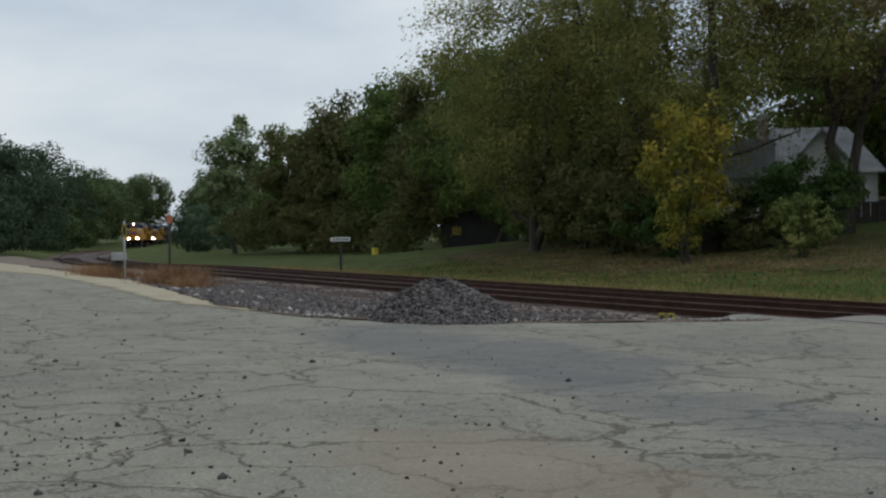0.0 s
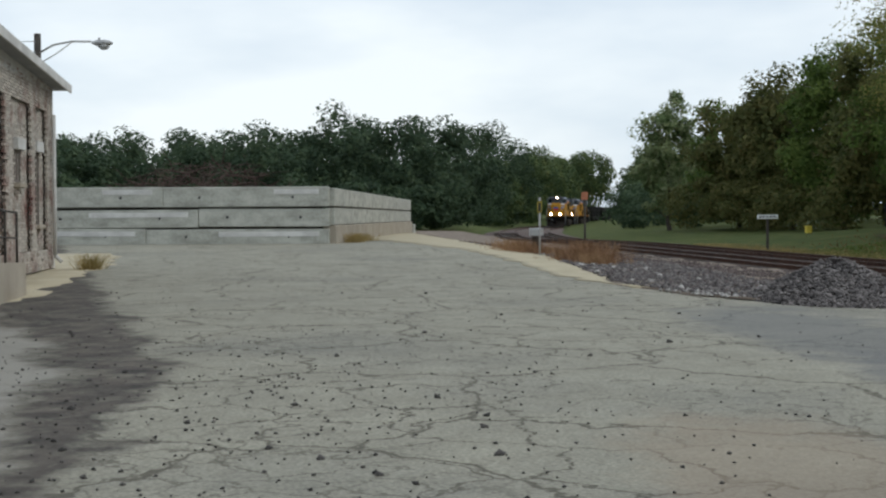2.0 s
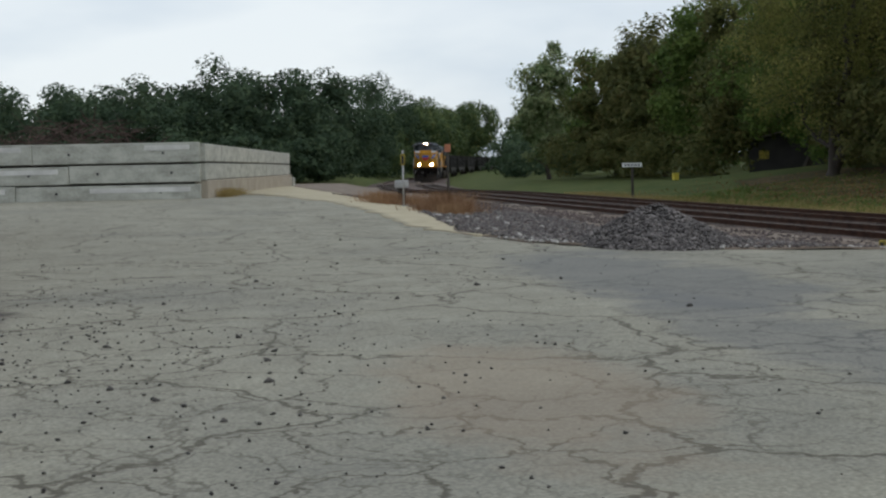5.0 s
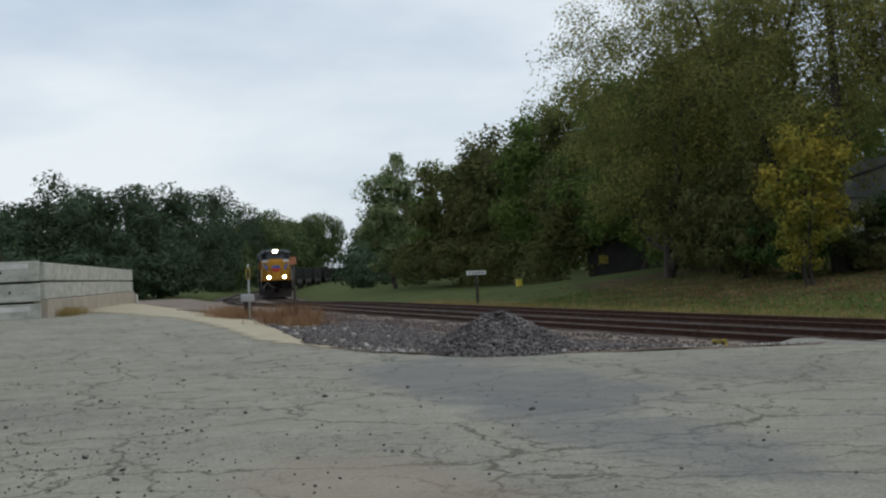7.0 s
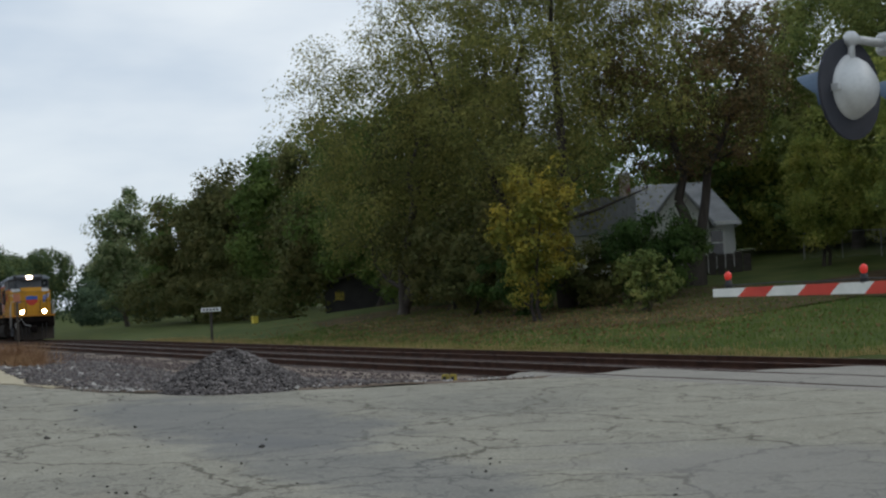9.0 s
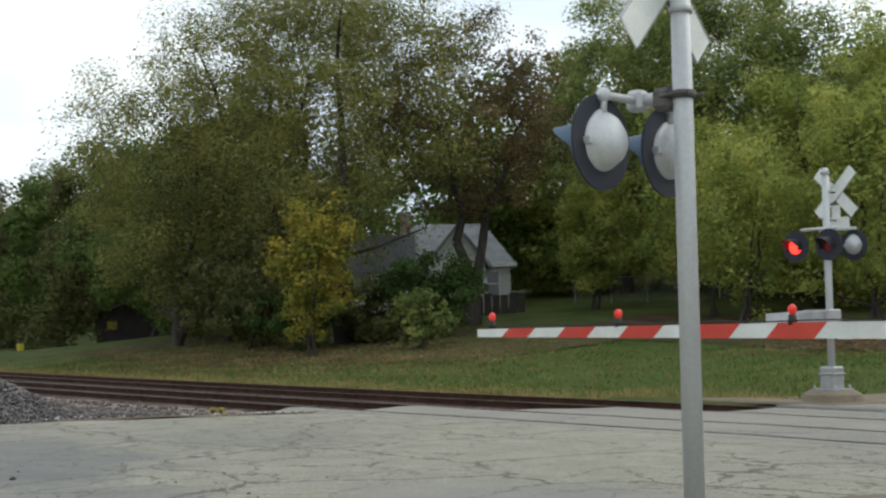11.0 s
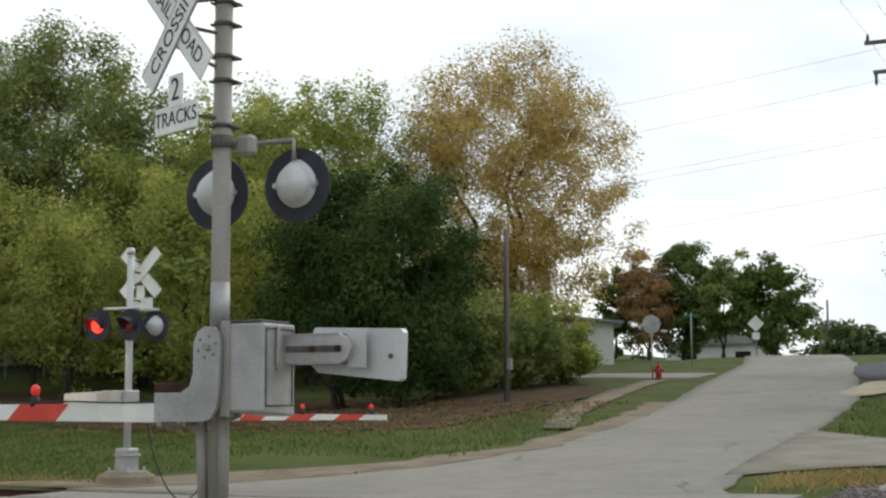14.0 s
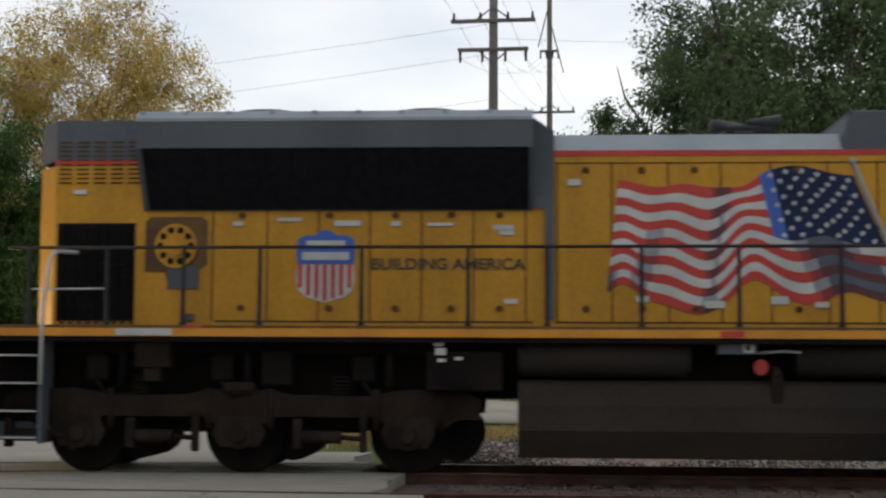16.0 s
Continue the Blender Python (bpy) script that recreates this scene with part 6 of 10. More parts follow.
def brick_building():
    """The corner of an old painted brick building with recessed bays, stone lintels and a sloping eave."""
    b = thing("brick_building", "old brick building with peeling white paint", "building", (-34.8, -5.6, 0.35))
    # local x runs from the corner towards the camera side, along the wall
    t = math.degrees(math.atan2(-5.2 + 5.6, 22.0))
    b.matrix_world = pose(-34.8, -5.62, 0.35, 0, 0, t)
    H0, LN = 4.45, 24.0
    bm = bmesh.new()
    box(bm, 0, -9.0, -0.4, LN, -0.13, H0 + 0.4)
    part("core_wall", bm, M["mortar"], b)
    # piers, plinth and top band stand out; bays lie back
    bays = [(0.85, 2.3), (2.85, 5.1), (5.7, 9.0), (9.6, 13.0), (13.6, 17.0)]
    wins = [(1.35, 1.95, 1.0, 2.75), (3.6, 4.25, 1.95, 2.7), (7.3, 8.2, 1.0, 3.0), (10.8, 11.7, 1.0, 3.0), (14.8, 15.7, 1.0, 3.0)]
    rnd = random.Random(9)
    vs, fs = [], []

    def brick(x0, z0, x1, z1, y):
        y += rnd.uniform(-0.006, 0.006)
        k = len(vs)
        vs.extend([(x0, y, z0), (x1, y, z0), (x1, y, z1), (x0, y, z1), (x0, y - 0.06, z0), (x1, y - 0.06, z0), (x1, y - 0.06, z1), (x0, y - 0.06, z1)])
        fs.extend([(k + 3, k + 2, k + 1, k), (k, k + 1, k + 5, k + 4), (k + 2, k + 3, k + 7, k + 6), (k + 1, k + 2, k + 6, k + 5), (k + 3, k, k + 4, k + 7)])
    z, row = -0.1, 0
    while z < H0:
        x = -0.11 * (row % 2)
        while x < LN:
            x0, x1 = max(0, x), min(LN, x + 0.205)
            mid = (x0 + x1) / 2
            inbay = any(a < mid < c for a, c in bays) and 0.35 < z < 3.75
            inwin = any(a < mid < c and lo - 0.05 < z + 0.03 < hi + 0.02 for a, c, lo, hi in wins)
            if not inwin and x1 - x0 > 0.04 and rnd.random() > 0.012:
                brick(x0, z, x1 - 0.012, z + 0.058, -0.1 if inbay else 0.0)
            x += 0.215
        z += 0.07
        row += 1
    me = bpy.data.meshes.new("brickwork")
    me.from_pydata(vs, [], fs)
    me.materials.append(M["brick"])
    ob = new("brickwork", me)
    ob.parent = b
    tagged(ob, "red bricks under peeling white paint", kind="stuff")
    # end face towards the concrete wall
    bm = bmesh.new()
    box(bm, -0.12, -9.0, -0.3, 0.0, 0.0, H0 + 0.1)
    part("end_wall", bm, M["plaster"], b, "chipped white end wall")
    for a, c, lo, hi in wins:
        bm = bmesh.new()
        box(bm, a - 0.12, -0.12, hi, c + 0.12, 0.015, hi + 0.26, 0.01)
        part("lintel", bm, M["plaster"], b, "pale stone lintel")
        bm = bmesh.new()
        box(bm, a, -0.2, lo, c, -0.16, hi)
        wd = part("window", bm, M["glass"], b, "dark narrow window")
        bm = bmesh.new()
        for q in (a, c - 0.06, (a + c) / 2 - 0.03):
            box(bm, q, -0.16, lo, q + 0.06, -0.1, hi)
        for q in (lo, hi - 0.06, (lo + hi) / 2):
            box(bm, a, -0.158, q, c, -0.11, q + 0.06)
        part("window_frame", bm, M["wood"], wd, "weathered window frame")
        bm = bmesh.new()
        box(bm, a - 0.08, -0.12, lo - 0.1, c + 0.08, 0.04, lo, 0.01)
        part("window_sill", bm, M["concbase"], wd, "stone sill")
    # roof: the eave climbs towards the camera
    bm = bmesh.new()
    prism(bm, [(-0.45, H0 - 0.02), (-0.45, H0 + 0.1), (LN, H0 + 1.15), (LN, H0 + 1.0)], -9.3, 0.38)
    part("roof", bm, M["shingle"], b, "grey sloping roof")
    bm = bmesh.new()
    prism(bm, [(-0.5, H0 - 0.08), (-0.5, H0 + 0.12), (LN, H0 + 1.18), (LN, H0 + 0.98)], 0.38, 0.42)
    part("fascia", bm, M["plaster"], b, "pale eave board")
    bm = bmesh.new()
    prism(bm, [(0, H0 - 0.1), (0, H0 + 0.05), (LN, H0 + 1.05), (LN, H0 - 0.1)], -0.12, 0.0)
    part("wall_top", bm, M["plaster"], b, "white painted wall top")
    bm = bmesh.new()
    rod(bm, (0.35, 0.1, 0.2), (0.35, 0.1, H0 - 0.7), 0.05, 0.05, 10)
    pipe(bm, [(0.35, 0.1, 0.2), (0.3, 0.25, 0.05)], 0.05, 10)
    part("downpipe", bm, M["plaster"], b, "white downpipe")
    # ramp with a pipe rail
    bm = bmesh.new()
    prism(bm, [(9.9, -0.4), (9.9, 0.3), (10.1, 0.36), (24, 0.75), (24, -0.4)], 0.03, 1.2)
    part("ramp", bm, M["concbase"], b, "worn concrete ramp")
    bm = bmesh.new()
    for x in (10.2, 11.2, 12.2, 13.2, 14.2):
        z = 0.36 + (x - 10.1) * 0.028
        rod(bm, (x, 1.1, z - 0.05), (x, 1.1, z + 0.9), 0.022, 0.022, 8)
    pipe(bm, [(10.2, 1.1, 1.26), (14.2, 1.1, 1.37)], 0.022, 8)
    pipe(bm, [(10.2, 1.1, 0.8), (14.2, 1.1, 0.91)], 0.018, 8)
    part("pipe_rail", bm, M["post"], b, "dark pipe railing")


def street_light():
    s = thing("street_light", "grey street light on a dark wooden pole", "street lamp", (-46.55, -8.3, 0.3))
    bm = bmesh.new()
    rod(bm, (0, 0, 0), (0, 0, 7.45), 0.15, 0.115, 12)
    part("pole", bm, M["post"], s, "dark wooden pole")
    bm = bmesh.new()
    pts = [(0, 0.05, 6.8), (-0.05, 0.5, 7.08), (-0.15, 1.1, 7.22), (-0.3, 1.75, 7.24)]
    pipe(bm, pts, 0.035, 8)
    pipe(bm, [(0, 0.05, 6.45), (-0.06, 0.6, 6.78), (-0.14, 1.1, 7.18)], 0.02, 8)
    part("arm", bm, M["galv"], s, "curved steel arm")
    bm = bmesh.new()
    ball(bm, (-0.36, 2.1, 7.2), 0.36, 0.45, 1, 0.32, 3)
    ball(bm, (-0.36, 2.15, 7.1), 0.2, 0.7, 1, 0.7, 2)
    rod(bm, (-0.36, 2.0, 7.3), (-0.36, 2.0, 7.38), 0.04, 0.04, 8)
    part("lamp_head", bm, M["galv"], s, "grey cobra lamp head")
    w = thing("overhead_wire", "thin wire to the lamp pole", "wire")
    bm = bmesh.new()
    rod(bm, (-46.6, -8.35, 7.5), (-47.5, -30, 7.0), 0.012, 0.012, 5)
    part("strand", bm, M["wire"], w)


def trackside_signs():
    s = thing("railway_sign", "white board on a dark post beside the track", "sign", (-63.3, 22.95, terrain(-63.3, 22.95) + 0.18), 62)
    bm = bmesh.new()
    box(bm, -0.06, -0.06, -0.3, 0.06, 0.06, 1.55, 0.01)
    part("post", bm, M["post"], s)
    bm = bmesh.new()
    box(bm, -0.5, -0.09, 1.36, 0.5, -0.06, 1.56, 0.008)
    part("board", bm, M["signwhite"], s, "white board")
    bm = bmesh.new()
    for k in range(5):
        box(bm, -0.4 + k * 0.17, -0.096, 1.42, -0.28 + k * 0.17, -0.088, 1.5)
    pieces("text_bar", bm, M["black"], s)
    s = thing("railway_sign", "dark iron post with a faded orange plate", "sign", (-44.85, 10.16, 0.06), 70)
    bm = bmesh.new()
    rod(bm, (0, 0, 0), (0, 0, 2.2), 0.04, 0.04, 8)
    part("post", bm, M["post"], s)
    bm = bmesh.new()
    box(bm, -0.11, -0.06, 1.98, 0.11, -0.03, 2.25, 0.01)
    part("tag_plate", bm, M["orange"], s, "faded orange plate")
    s = thing("railway_sign", "narrow yellow marker on a post", "sign", (-42.63, 8.23, 0.1), 75)
    bm = bmesh.new()
    rod(bm, (0, 0, 0), (0, 0, 2.0), 0.03, 0.03, 8)
    part("post", bm, M["galv"], s)
    bm = bmesh.new()
    box(bm, -0.075, -0.05, 1.5, 0.075, -0.03, 1.88, 0.008)
    part("board", bm, M["oldyellow"], s, "yellow board")
    bm = bmesh.new()
    box(bm, -0.04, -0.056, 1.56, 0.04, -0.048, 1.82)
    pieces("text_bar", bm, M["black"], s)
    # old guard post and galvanised box by the weeds
    s = thing("equipment_stand", "low galvanised rail stand among weeds", "stand", (-45.6, 8.6, 0.1), 25)
    bm = bmesh.new()
    for x in (-0.12, 0.16):
        box(bm, x - 0.06, -0.06, 0, x + 0.06, 0.06, 0.8, 0.01)
    pieces("leg", bm, M["post"], s)
    bm = bmesh.new()
    box(bm, -0.3, -0.1, 0.7, 0.34, 0.1, 0.98, 0.03)
    part("beam", bm, M["galv"], s, "galvanised beam")
    # yellow marker by the near rail
    s = thing("track_marker", "small yellow flangeway marker beside the rail", "marker", (-19.75, 13.2, terrain(-19.75, 13.2) + 0.03), 40)
    bm = bmesh.new()
    box(bm, -0.14, -0.05, 0, -0.015, 0.05, 0.14, 0.02)
    box(bm, 0.015, -0.05, 0, 0.14, 0.05, 0.14, 0.02)
    pieces("block", bm, M["oldyellow"], s, "scuffed yellow block")
    bm = bmesh.new()
    for x in (-0.1, 0.06):
        box(bm, x, -0.056, 0.04, x + 0.05, -0.048, 0.1)
    pieces("text_bar", bm, M["black"], s)
    s = thing("utility_box", "small yellow utility box on the lawn", "utility box", (-78.5, 30.75, terrain(-78.5, 30.75)))
    bm = bmesh.new()
    box(bm, -0.17, -0.17, 0, 0.17, 0.17, 0.42, 0.03)
    part("case", bm, M["yellowsign"], s)
    bm = bmesh.new()
    box(bm, -0.19, -0.19, 0.4, 0.19, 0.19, 0.45, 0.02)
    part("lid", bm, M["yellowsign"], s)


concrete_walls()
brush_pile()
brick_building()
street_light()
trackside_signs()


# ---- across the tracks ----
def white_house():
    """A white cottage with a hipped main roof and a gabled wing towards the tracks."""
    h = thing("house", "white clapboard cottage with a grey shingle roof", "house", (-54.3, 47.9, 2.5), 53.8)
    def wall(x0, y0, x1, y1, z1):
        bm = bmesh.new()
        box(bm, x0, y0, -0.6, x1, y1, z1)
        ob = part("wall", bm, M["siding"], h, "white clapboard wall")
        z = 0.1
        while z < z1 - 0.1:
            bm = bmesh.new()
            box(bm, x0 - 0.015, y0 - 0.015, z, x1 + 0.015, y1 + 0.015, z + 0.012)
            part("clapboard_shadow_line", bm, M["siding"], ob)
            z += 0.19
        return ob
    wall(-7.4, 0.2, 1.15, 7.0, 2.2)
    wall(-3.3, -2.6, -0.35, 0.3, 2.2)
    bm = bmesh.new()
    prism(bm, [(-3.3, 2.2), (-0.35, 2.2), (-1.8, 4.1)], -2.6, -2.4)
    part("gable", bm, M["siding"], h, "white gable")
    # hipped roof
    bm = bmesh.new()
    e = [(-7.7, -0.15), (1.45, -0.15), (1.45, 7.3), (-7.7, 7.3)]
    lo = [bm.verts.new((x, y, 2.16)) for x, y in e]
    hi = [bm.verts.new((x, y, 2.28)) for x, y in e]
    r0, r1 = bm.verts.new((-3.9, 3.5, 4.72)), bm.verts.new((-0.1, 3.5, 4.72))
    bm.faces.new(lo[::-1])
    for i in range(4):
        bm.faces.new((lo[i], lo[(i + 1) % 4], hi[(i + 1) % 4], hi[i]))
    bm.faces.new((hi[0], hi[1], r1, r0))
    bm.faces.new((hi[1], hi[2], r1))
    bm.faces.new((hi[2], hi[3], r0, r1))
    bm.faces.new((hi[3], hi[0], r0))
    part("roof", bm, M["shingle"], h, "grey hipped shingle roof")
    bm = bmesh.new()
    prism(bm, [(-3.65, 2.05), (-1.82, 4.28), (0.0, 2.05), (0.0, 1.95), (-0.12, 1.95), (-1.82, 4.1), (-3.52, 1.95), (-3.65, 1.95)], -2.9, 3.0)
    part("wing_roof", bm, M["shingle"], h, "grey gabled roof of the wing")
    bm = bmesh.new()
    prism(bm, [(-9.6, 1.9), (-9.6, 2.0), (-6.5, 3.9), (-4.0, 3.9), (-4.0, 1.9)], -0.5, 6.5)
    part("side_roof", bm, M["shingle"], h, "lower grey side roof")
    wall(-9.3, 0.0, -7.0, 6.0, 1.9)
    bm = bmesh.new()
    box(bm, -7.7, -0.2, 2.1, 1.5, -0.14, 2.3)
    box(bm, 1.42, -0.2, 2.1, 1.5, 7.3, 2.3)
    part("fascia", bm, M["white"], h, "white fascia board")
    bm = bmesh.new()
    box(bm, -4.85, 2.5, 3.2, -4.25, 3.1, 5.3, 0.02)
    ch = part("chimney", bm, M["brick"], h, "brick chimney")
    bm = bmesh.new()
    box(bm, -4.92, 2.43, 5.3, -4.18, 3.17, 5.42, 0.02)
    part("chimney_cap", bm, M["conc"], ch)
    for x, y, w, z0, z1 in ((-0.12, 0.17, 0.62, 0.5, 1.85), (-2.2, -2.63, 0.75, 0.6, 1.85), (-6.0, 0.17, 0.8, 0.6, 1.8)):
        bm = bmesh.new()
        box(bm, x, y - 0.01, z0, x + w, y + 0.02, z1)
        wd = part("window", bm, M["glass"], h, "dark sash window")
        bm = bmesh.new()
        for a, b_, c, d in ((x - 0.1, z0 - 0.1, x, z1 + 0.1), (x + w, z0 - 0.1, x + w + 0.1, z1 + 0.1), (x, z1, x + w, z1 + 0.1), (x, z0 - 0.1, x + w, z0), (x, (z0 + z1) / 2 - 0.03, x + w, (z0 + z1) / 2 + 0.03)):
            box(bm, a, y - 0.04, b_, c, y + 0.0, d)
        part("window_frame", bm, M["white"], wd, "white window frame")
    # old timber fence and wire fence by the house
    f = thing("fence", "low dark timber fence below the house", "fence", (-50.5, 44.5, 0), 53.8)
    f.location.z = terrain(-50.5, 44.5)
    for k in range(11):
        bm = bmesh.new()
        box(bm, -2.6 + k * 0.42, 0, 0, -2.22 + k * 0.42, 0.04, 1.05 + 0.06 * math.sin(k * 2.3))
        part("board", bm, M["post"], f)
    f = thing("fence", "grey chain-link fence with thin posts", "fence", (-44.5, 50.5, terrain(-44.5, 50.5)), 53.8)
    for k in range(7):
        bm = bmesh.new()
        rod(bm, (-4 + k * 1.8, 0, 0), (-4 + k * 1.8, 0, 1.3), 0.03, 0.03, 6)
        part("post", bm, M["galv"], f)
    bm = bmesh.new()
    pipe(bm, [(-4, 0, 1.28), (6.8, 0, 1.28)], 0.02, 6)
    for k in range(90):
        for s in (-1, 1):
            x = -4 + k * 0.12
            rod(bm, (x, 0, 0.05), (x + s * 0.6, 0.005 * s, 1.25), 0.004, 0.004, 3, caps=False)
    part("mesh", bm, M["galv"], f)


def sheds():
    s = thing("shed", "dark timber shed with a pale window under the trees", "shed", (-85.5, 41.4, terrain(-85.5, 41.4)), 62)
    bm = bmesh.new()
    box(bm, -2.6, 0, -0.3, 2.8, 3.4, 1.9)
    part("wall", bm, M["coal"], s, "dark timber wall")
    bm = bmesh.new()
    prism(bm, [(-2.6, 1.9), (2.8, 1.9), (0.1, 2.66)], 0.05, 3.35)
    part("gable", bm, M["coal"], s, "dark timber gable")
    bm = bmesh.new()
    prism(bm, [(-2.9, 1.9), (0.1, 2.7), (3.1, 1.9), (3.1, 2.0), (0.1, 2.82), (-2.9, 2.0)], -0.5, 3.7)
    part("roof", bm, M["wood"], s, "weathered board roof")
    bm = bmesh.new()
    box(bm, -1.9, -0.04, 0.75, -1.25, 0.0, 1.35)
    part("shutter", bm, M["oldyellow"], s, "pale yellow shutter")
    s = thing("shed", "small pale blue outbuilding behind a thicket", "shed", (-76.0, 42.0, terrain(-76, 42)), 60)
    bm = bmesh.new()
    box(bm, -1.1, 0, -0.3, 1.1, 2.2, 1.6)
    part("wall", bm, M["roofgrey"], s)
    bm = bmesh.new()
    prism(bm, [(-1.4, 1.5), (0, 2.6), (1.4, 1.5), (1.4, 1.62), (0, 2.74), (-1.4, 1.62)], -0.3, 2.4)
    part("roof", bm, M["shingle"], s)
    s = thing("shed", "white garage end behind the thicket", "garage", (-63.5, 40.0, terrain(-63.5, 40)), 58)
    bm = bmesh.new()
    prism(bm, [(-1.6, -0.4), (1.6, -0.4), (1.6, 2.2), (0, 3.6), (-1.6, 2.2)], 0, 4)
    part("wall", bm, M["siding"], s, "white siding wall")
    bm = bmesh.new()
    prism(bm, [(-1.9, 2.05), (0, 3.72), (1.9, 2.05), (1.9, 2.2), (0, 3.87), (-1.9, 2.2)], -0.3, 4.2)
    part("roof", bm, M["shingle"], s)


def hilltop_houses():
    h = thing("house", "low house with a pale roof behind the hilltop shrubs", "house", (-27.0, 80.5, terrain(-27.0, 80.5) + 0.2), 20)
    bm = bmesh.new()
    box(bm, -3, 0, -0.5, 4.0, 6, 2.3)
    part("wall", bm, M["siding"], h, "pale wall")
    bm = bmesh.new()
    prism(bm, [(-3.4, 3.0), (4.6, 2.2), (4.6, 2.34), (-3.4, 3.16)], -0.5, 6.5)
    part("roof", bm, M["roofgrey"], h, "pale sloping roof")
    bm = bmesh.new()
    box(bm, 1.0, -0.03, 0.8, 2.4, 0.0, 1.9)
    part("window", bm, M["glass"], h)
    h = thing("house", "white house seen under the hilltop trees", "house", (-24.0, 108.0, terrain(-24, 108) - 0.4), 8)
    bm = bmesh.new()
    box(bm, -3.2, 0, -0.5, 4.5, 6, 2.0)
    part("wall", bm, M["siding"], h, "white wall")
    bm = bmesh.new()
    prism(bm, [(-3.6, 2.0), (0.6, 3.2), (4.9, 2.0)], -0.4, 6.4)
    part("roof", bm, M["shingle"], h)
    for x in (-2.0, 2.2):
        bm = bmesh.new()
        box(bm, x, -0.03, 0.5, x + 1.2, 0.0, 1.4)
        part("window", bm, M["glass"], h)


def street_furniture():
    s = thing("stop_sign", "back of a round grey road sign on a post", "road sign", (-14.48, 60.25, terrain(-14.48, 60.25)), 8)
    bm = bmesh.new()
    rod(bm, (0, 0, 0), (0, 0, 2.6), 0.035, 0.035, 8)
    part("post", bm, M["galv"], s)
    bm = bmesh.new()
    rod(bm, (0, -0.04, 2.45), (0, -0.055, 2.45), 0.42, 0.42, 8)
    part("plate", bm, M["galv"], s, "bare grey back of the plate")
    s = thing("street_sign", "green street name sign on a post", "road sign", (-16.3, 74.0, terrain(-16.3, 74)), 10)
    bm = bmesh.new()
    rod(bm, (0, 0, 0), (0, 0, 2.9), 0.035, 0.035, 8)
    part("post", bm, M["galv"], s)
    bm = bmesh.new()
    box(bm, -0.4, -0.01, 2.65, 0.4, 0.01, 2.82)
    part("name_board", bm, M["greensign"], s, "green board")
    s = thing("warning_sign", "back of a diamond road sign with a small plate below", "road sign", (-16.04, 89.1, terrain(-16.04, 89.1)), 8)
    bm = bmesh.new()
    rod(bm, (0, 0, 0), (0, 0, 2.6), 0.04, 0.04, 8)
    part("post", bm, M["galv"], s)
    bm = bmesh.new()
    prism(bm, [(0, 1.55), (0.52, 2.07), (0, 2.59), (-0.52, 2.07)], -0.06, -0.045)
    part("plate", bm, M["signwhite"], s, "pale diamond plate")
    bm = bmesh.new()
    box(bm, -0.24, -0.06, 1.05, 0.24, -0.045, 1.5)
    part("small_plate", bm, M["signwhite"], s)
    s = thing("fire_hydrant", "red fire hydrant in the grass", "fire hydrant", (-14.3, 60.6, terrain(-14.3, 60.6)))
    bm = bmesh.new()
    rod(bm, (0, 0, 0), (0, 0, 0.55), 0.13, 0.12, 14)
    ball(bm, (0, 0, 0.56), 0.14, 1, 1, 0.8)
    rod(bm, (0, 0, 0.6), (0, 0, 0.76), 0.04, 0.04, 6)
    rod(bm, (-0.24, 0, 0.42), (0.24, 0, 0.42), 0.07, 0.07, 10)
    rod(bm, (0, 0, 0.0), (0, 0, 0.06), 0.19, 0.19, 14)
    part("body", bm, M["hydrant"], s)
    s = thing("wooden_post", "bare grey wooden pole among the shrubs", "pole", (-15.67, 46.35, terrain(-15.67, 46.35)))
    bm = bmesh.new()
    rod(bm, (0, 0, -0.3), (0, 0, 6.05), 0.11, 0.08, 10)
    part("pole", bm, M["pole"], s)
    bm = bmesh.new()
    box(bm, 0.06, -0.12, 1.1, 0.2, 0.06, 1.5, 0.01)
    part("meter_box", bm, M["galv"], s)
    s = thing("marker_post", "thin bright yellow marker post in the grass", "marker", (-1.27, 36.5, terrain(-1.27, 36.5)))
    bm = bmesh.new()
    rod(bm, (0, 0, 0), (0.06, 0, 1.25), 0.03, 0.03, 8)
    part("stake", bm, M["yellowsign"], s)
    for x, y, r, m, label in ((0.69, 40.7, 0.12, "pinkball", "faded pink ball lying in the grass"), (0.0, 42.9, 0.11, "siding", "dirty pale ball lying in the grass")):
        s = thing("toy_ball", label, "ball", (x, y, terrain(x, y)))
        bm = bmesh.new()
        ball(bm, (0, 0, r * 0.95), r, sub=3)
        part("ball", bm, M[m], s)
    # a small trailer on the lawn beyond the car
    s = thing("garden_cart", "small white garden cart on the lawn", "cart", (5.5, 57.2, terrain(5.5, 57.2)), 15)
    bm = bmesh.new()
    prism(bm, [(-0.62, 0.62), (-0.5, 0.3), (0.42, 0.3), (0.6, 0.66), (0.54, 0.66), (0.38, 0.36), (-0.46, 0.36), (-0.56, 0.62)], -0.35, 0.35)
    part("tub", bm, M["siding"], s, "white tub")
    for y in (-0.35, 0.35):
        bm = bmesh.new()
        box(bm, -0.5, y - 0.015, 0.32, 0.5, y + 0.015, 0.6, 0.008)
        part("side_panel", bm, M["siding"], s, "white side")
    bm = bmesh.new()
    pipe(bm, [(0.45, 0, 0.33), (0.8, 0, 0.5), (1.0, 0, 0.95)], 0.02, 6)
    part("drawbar", bm, M["darksteel"], s)
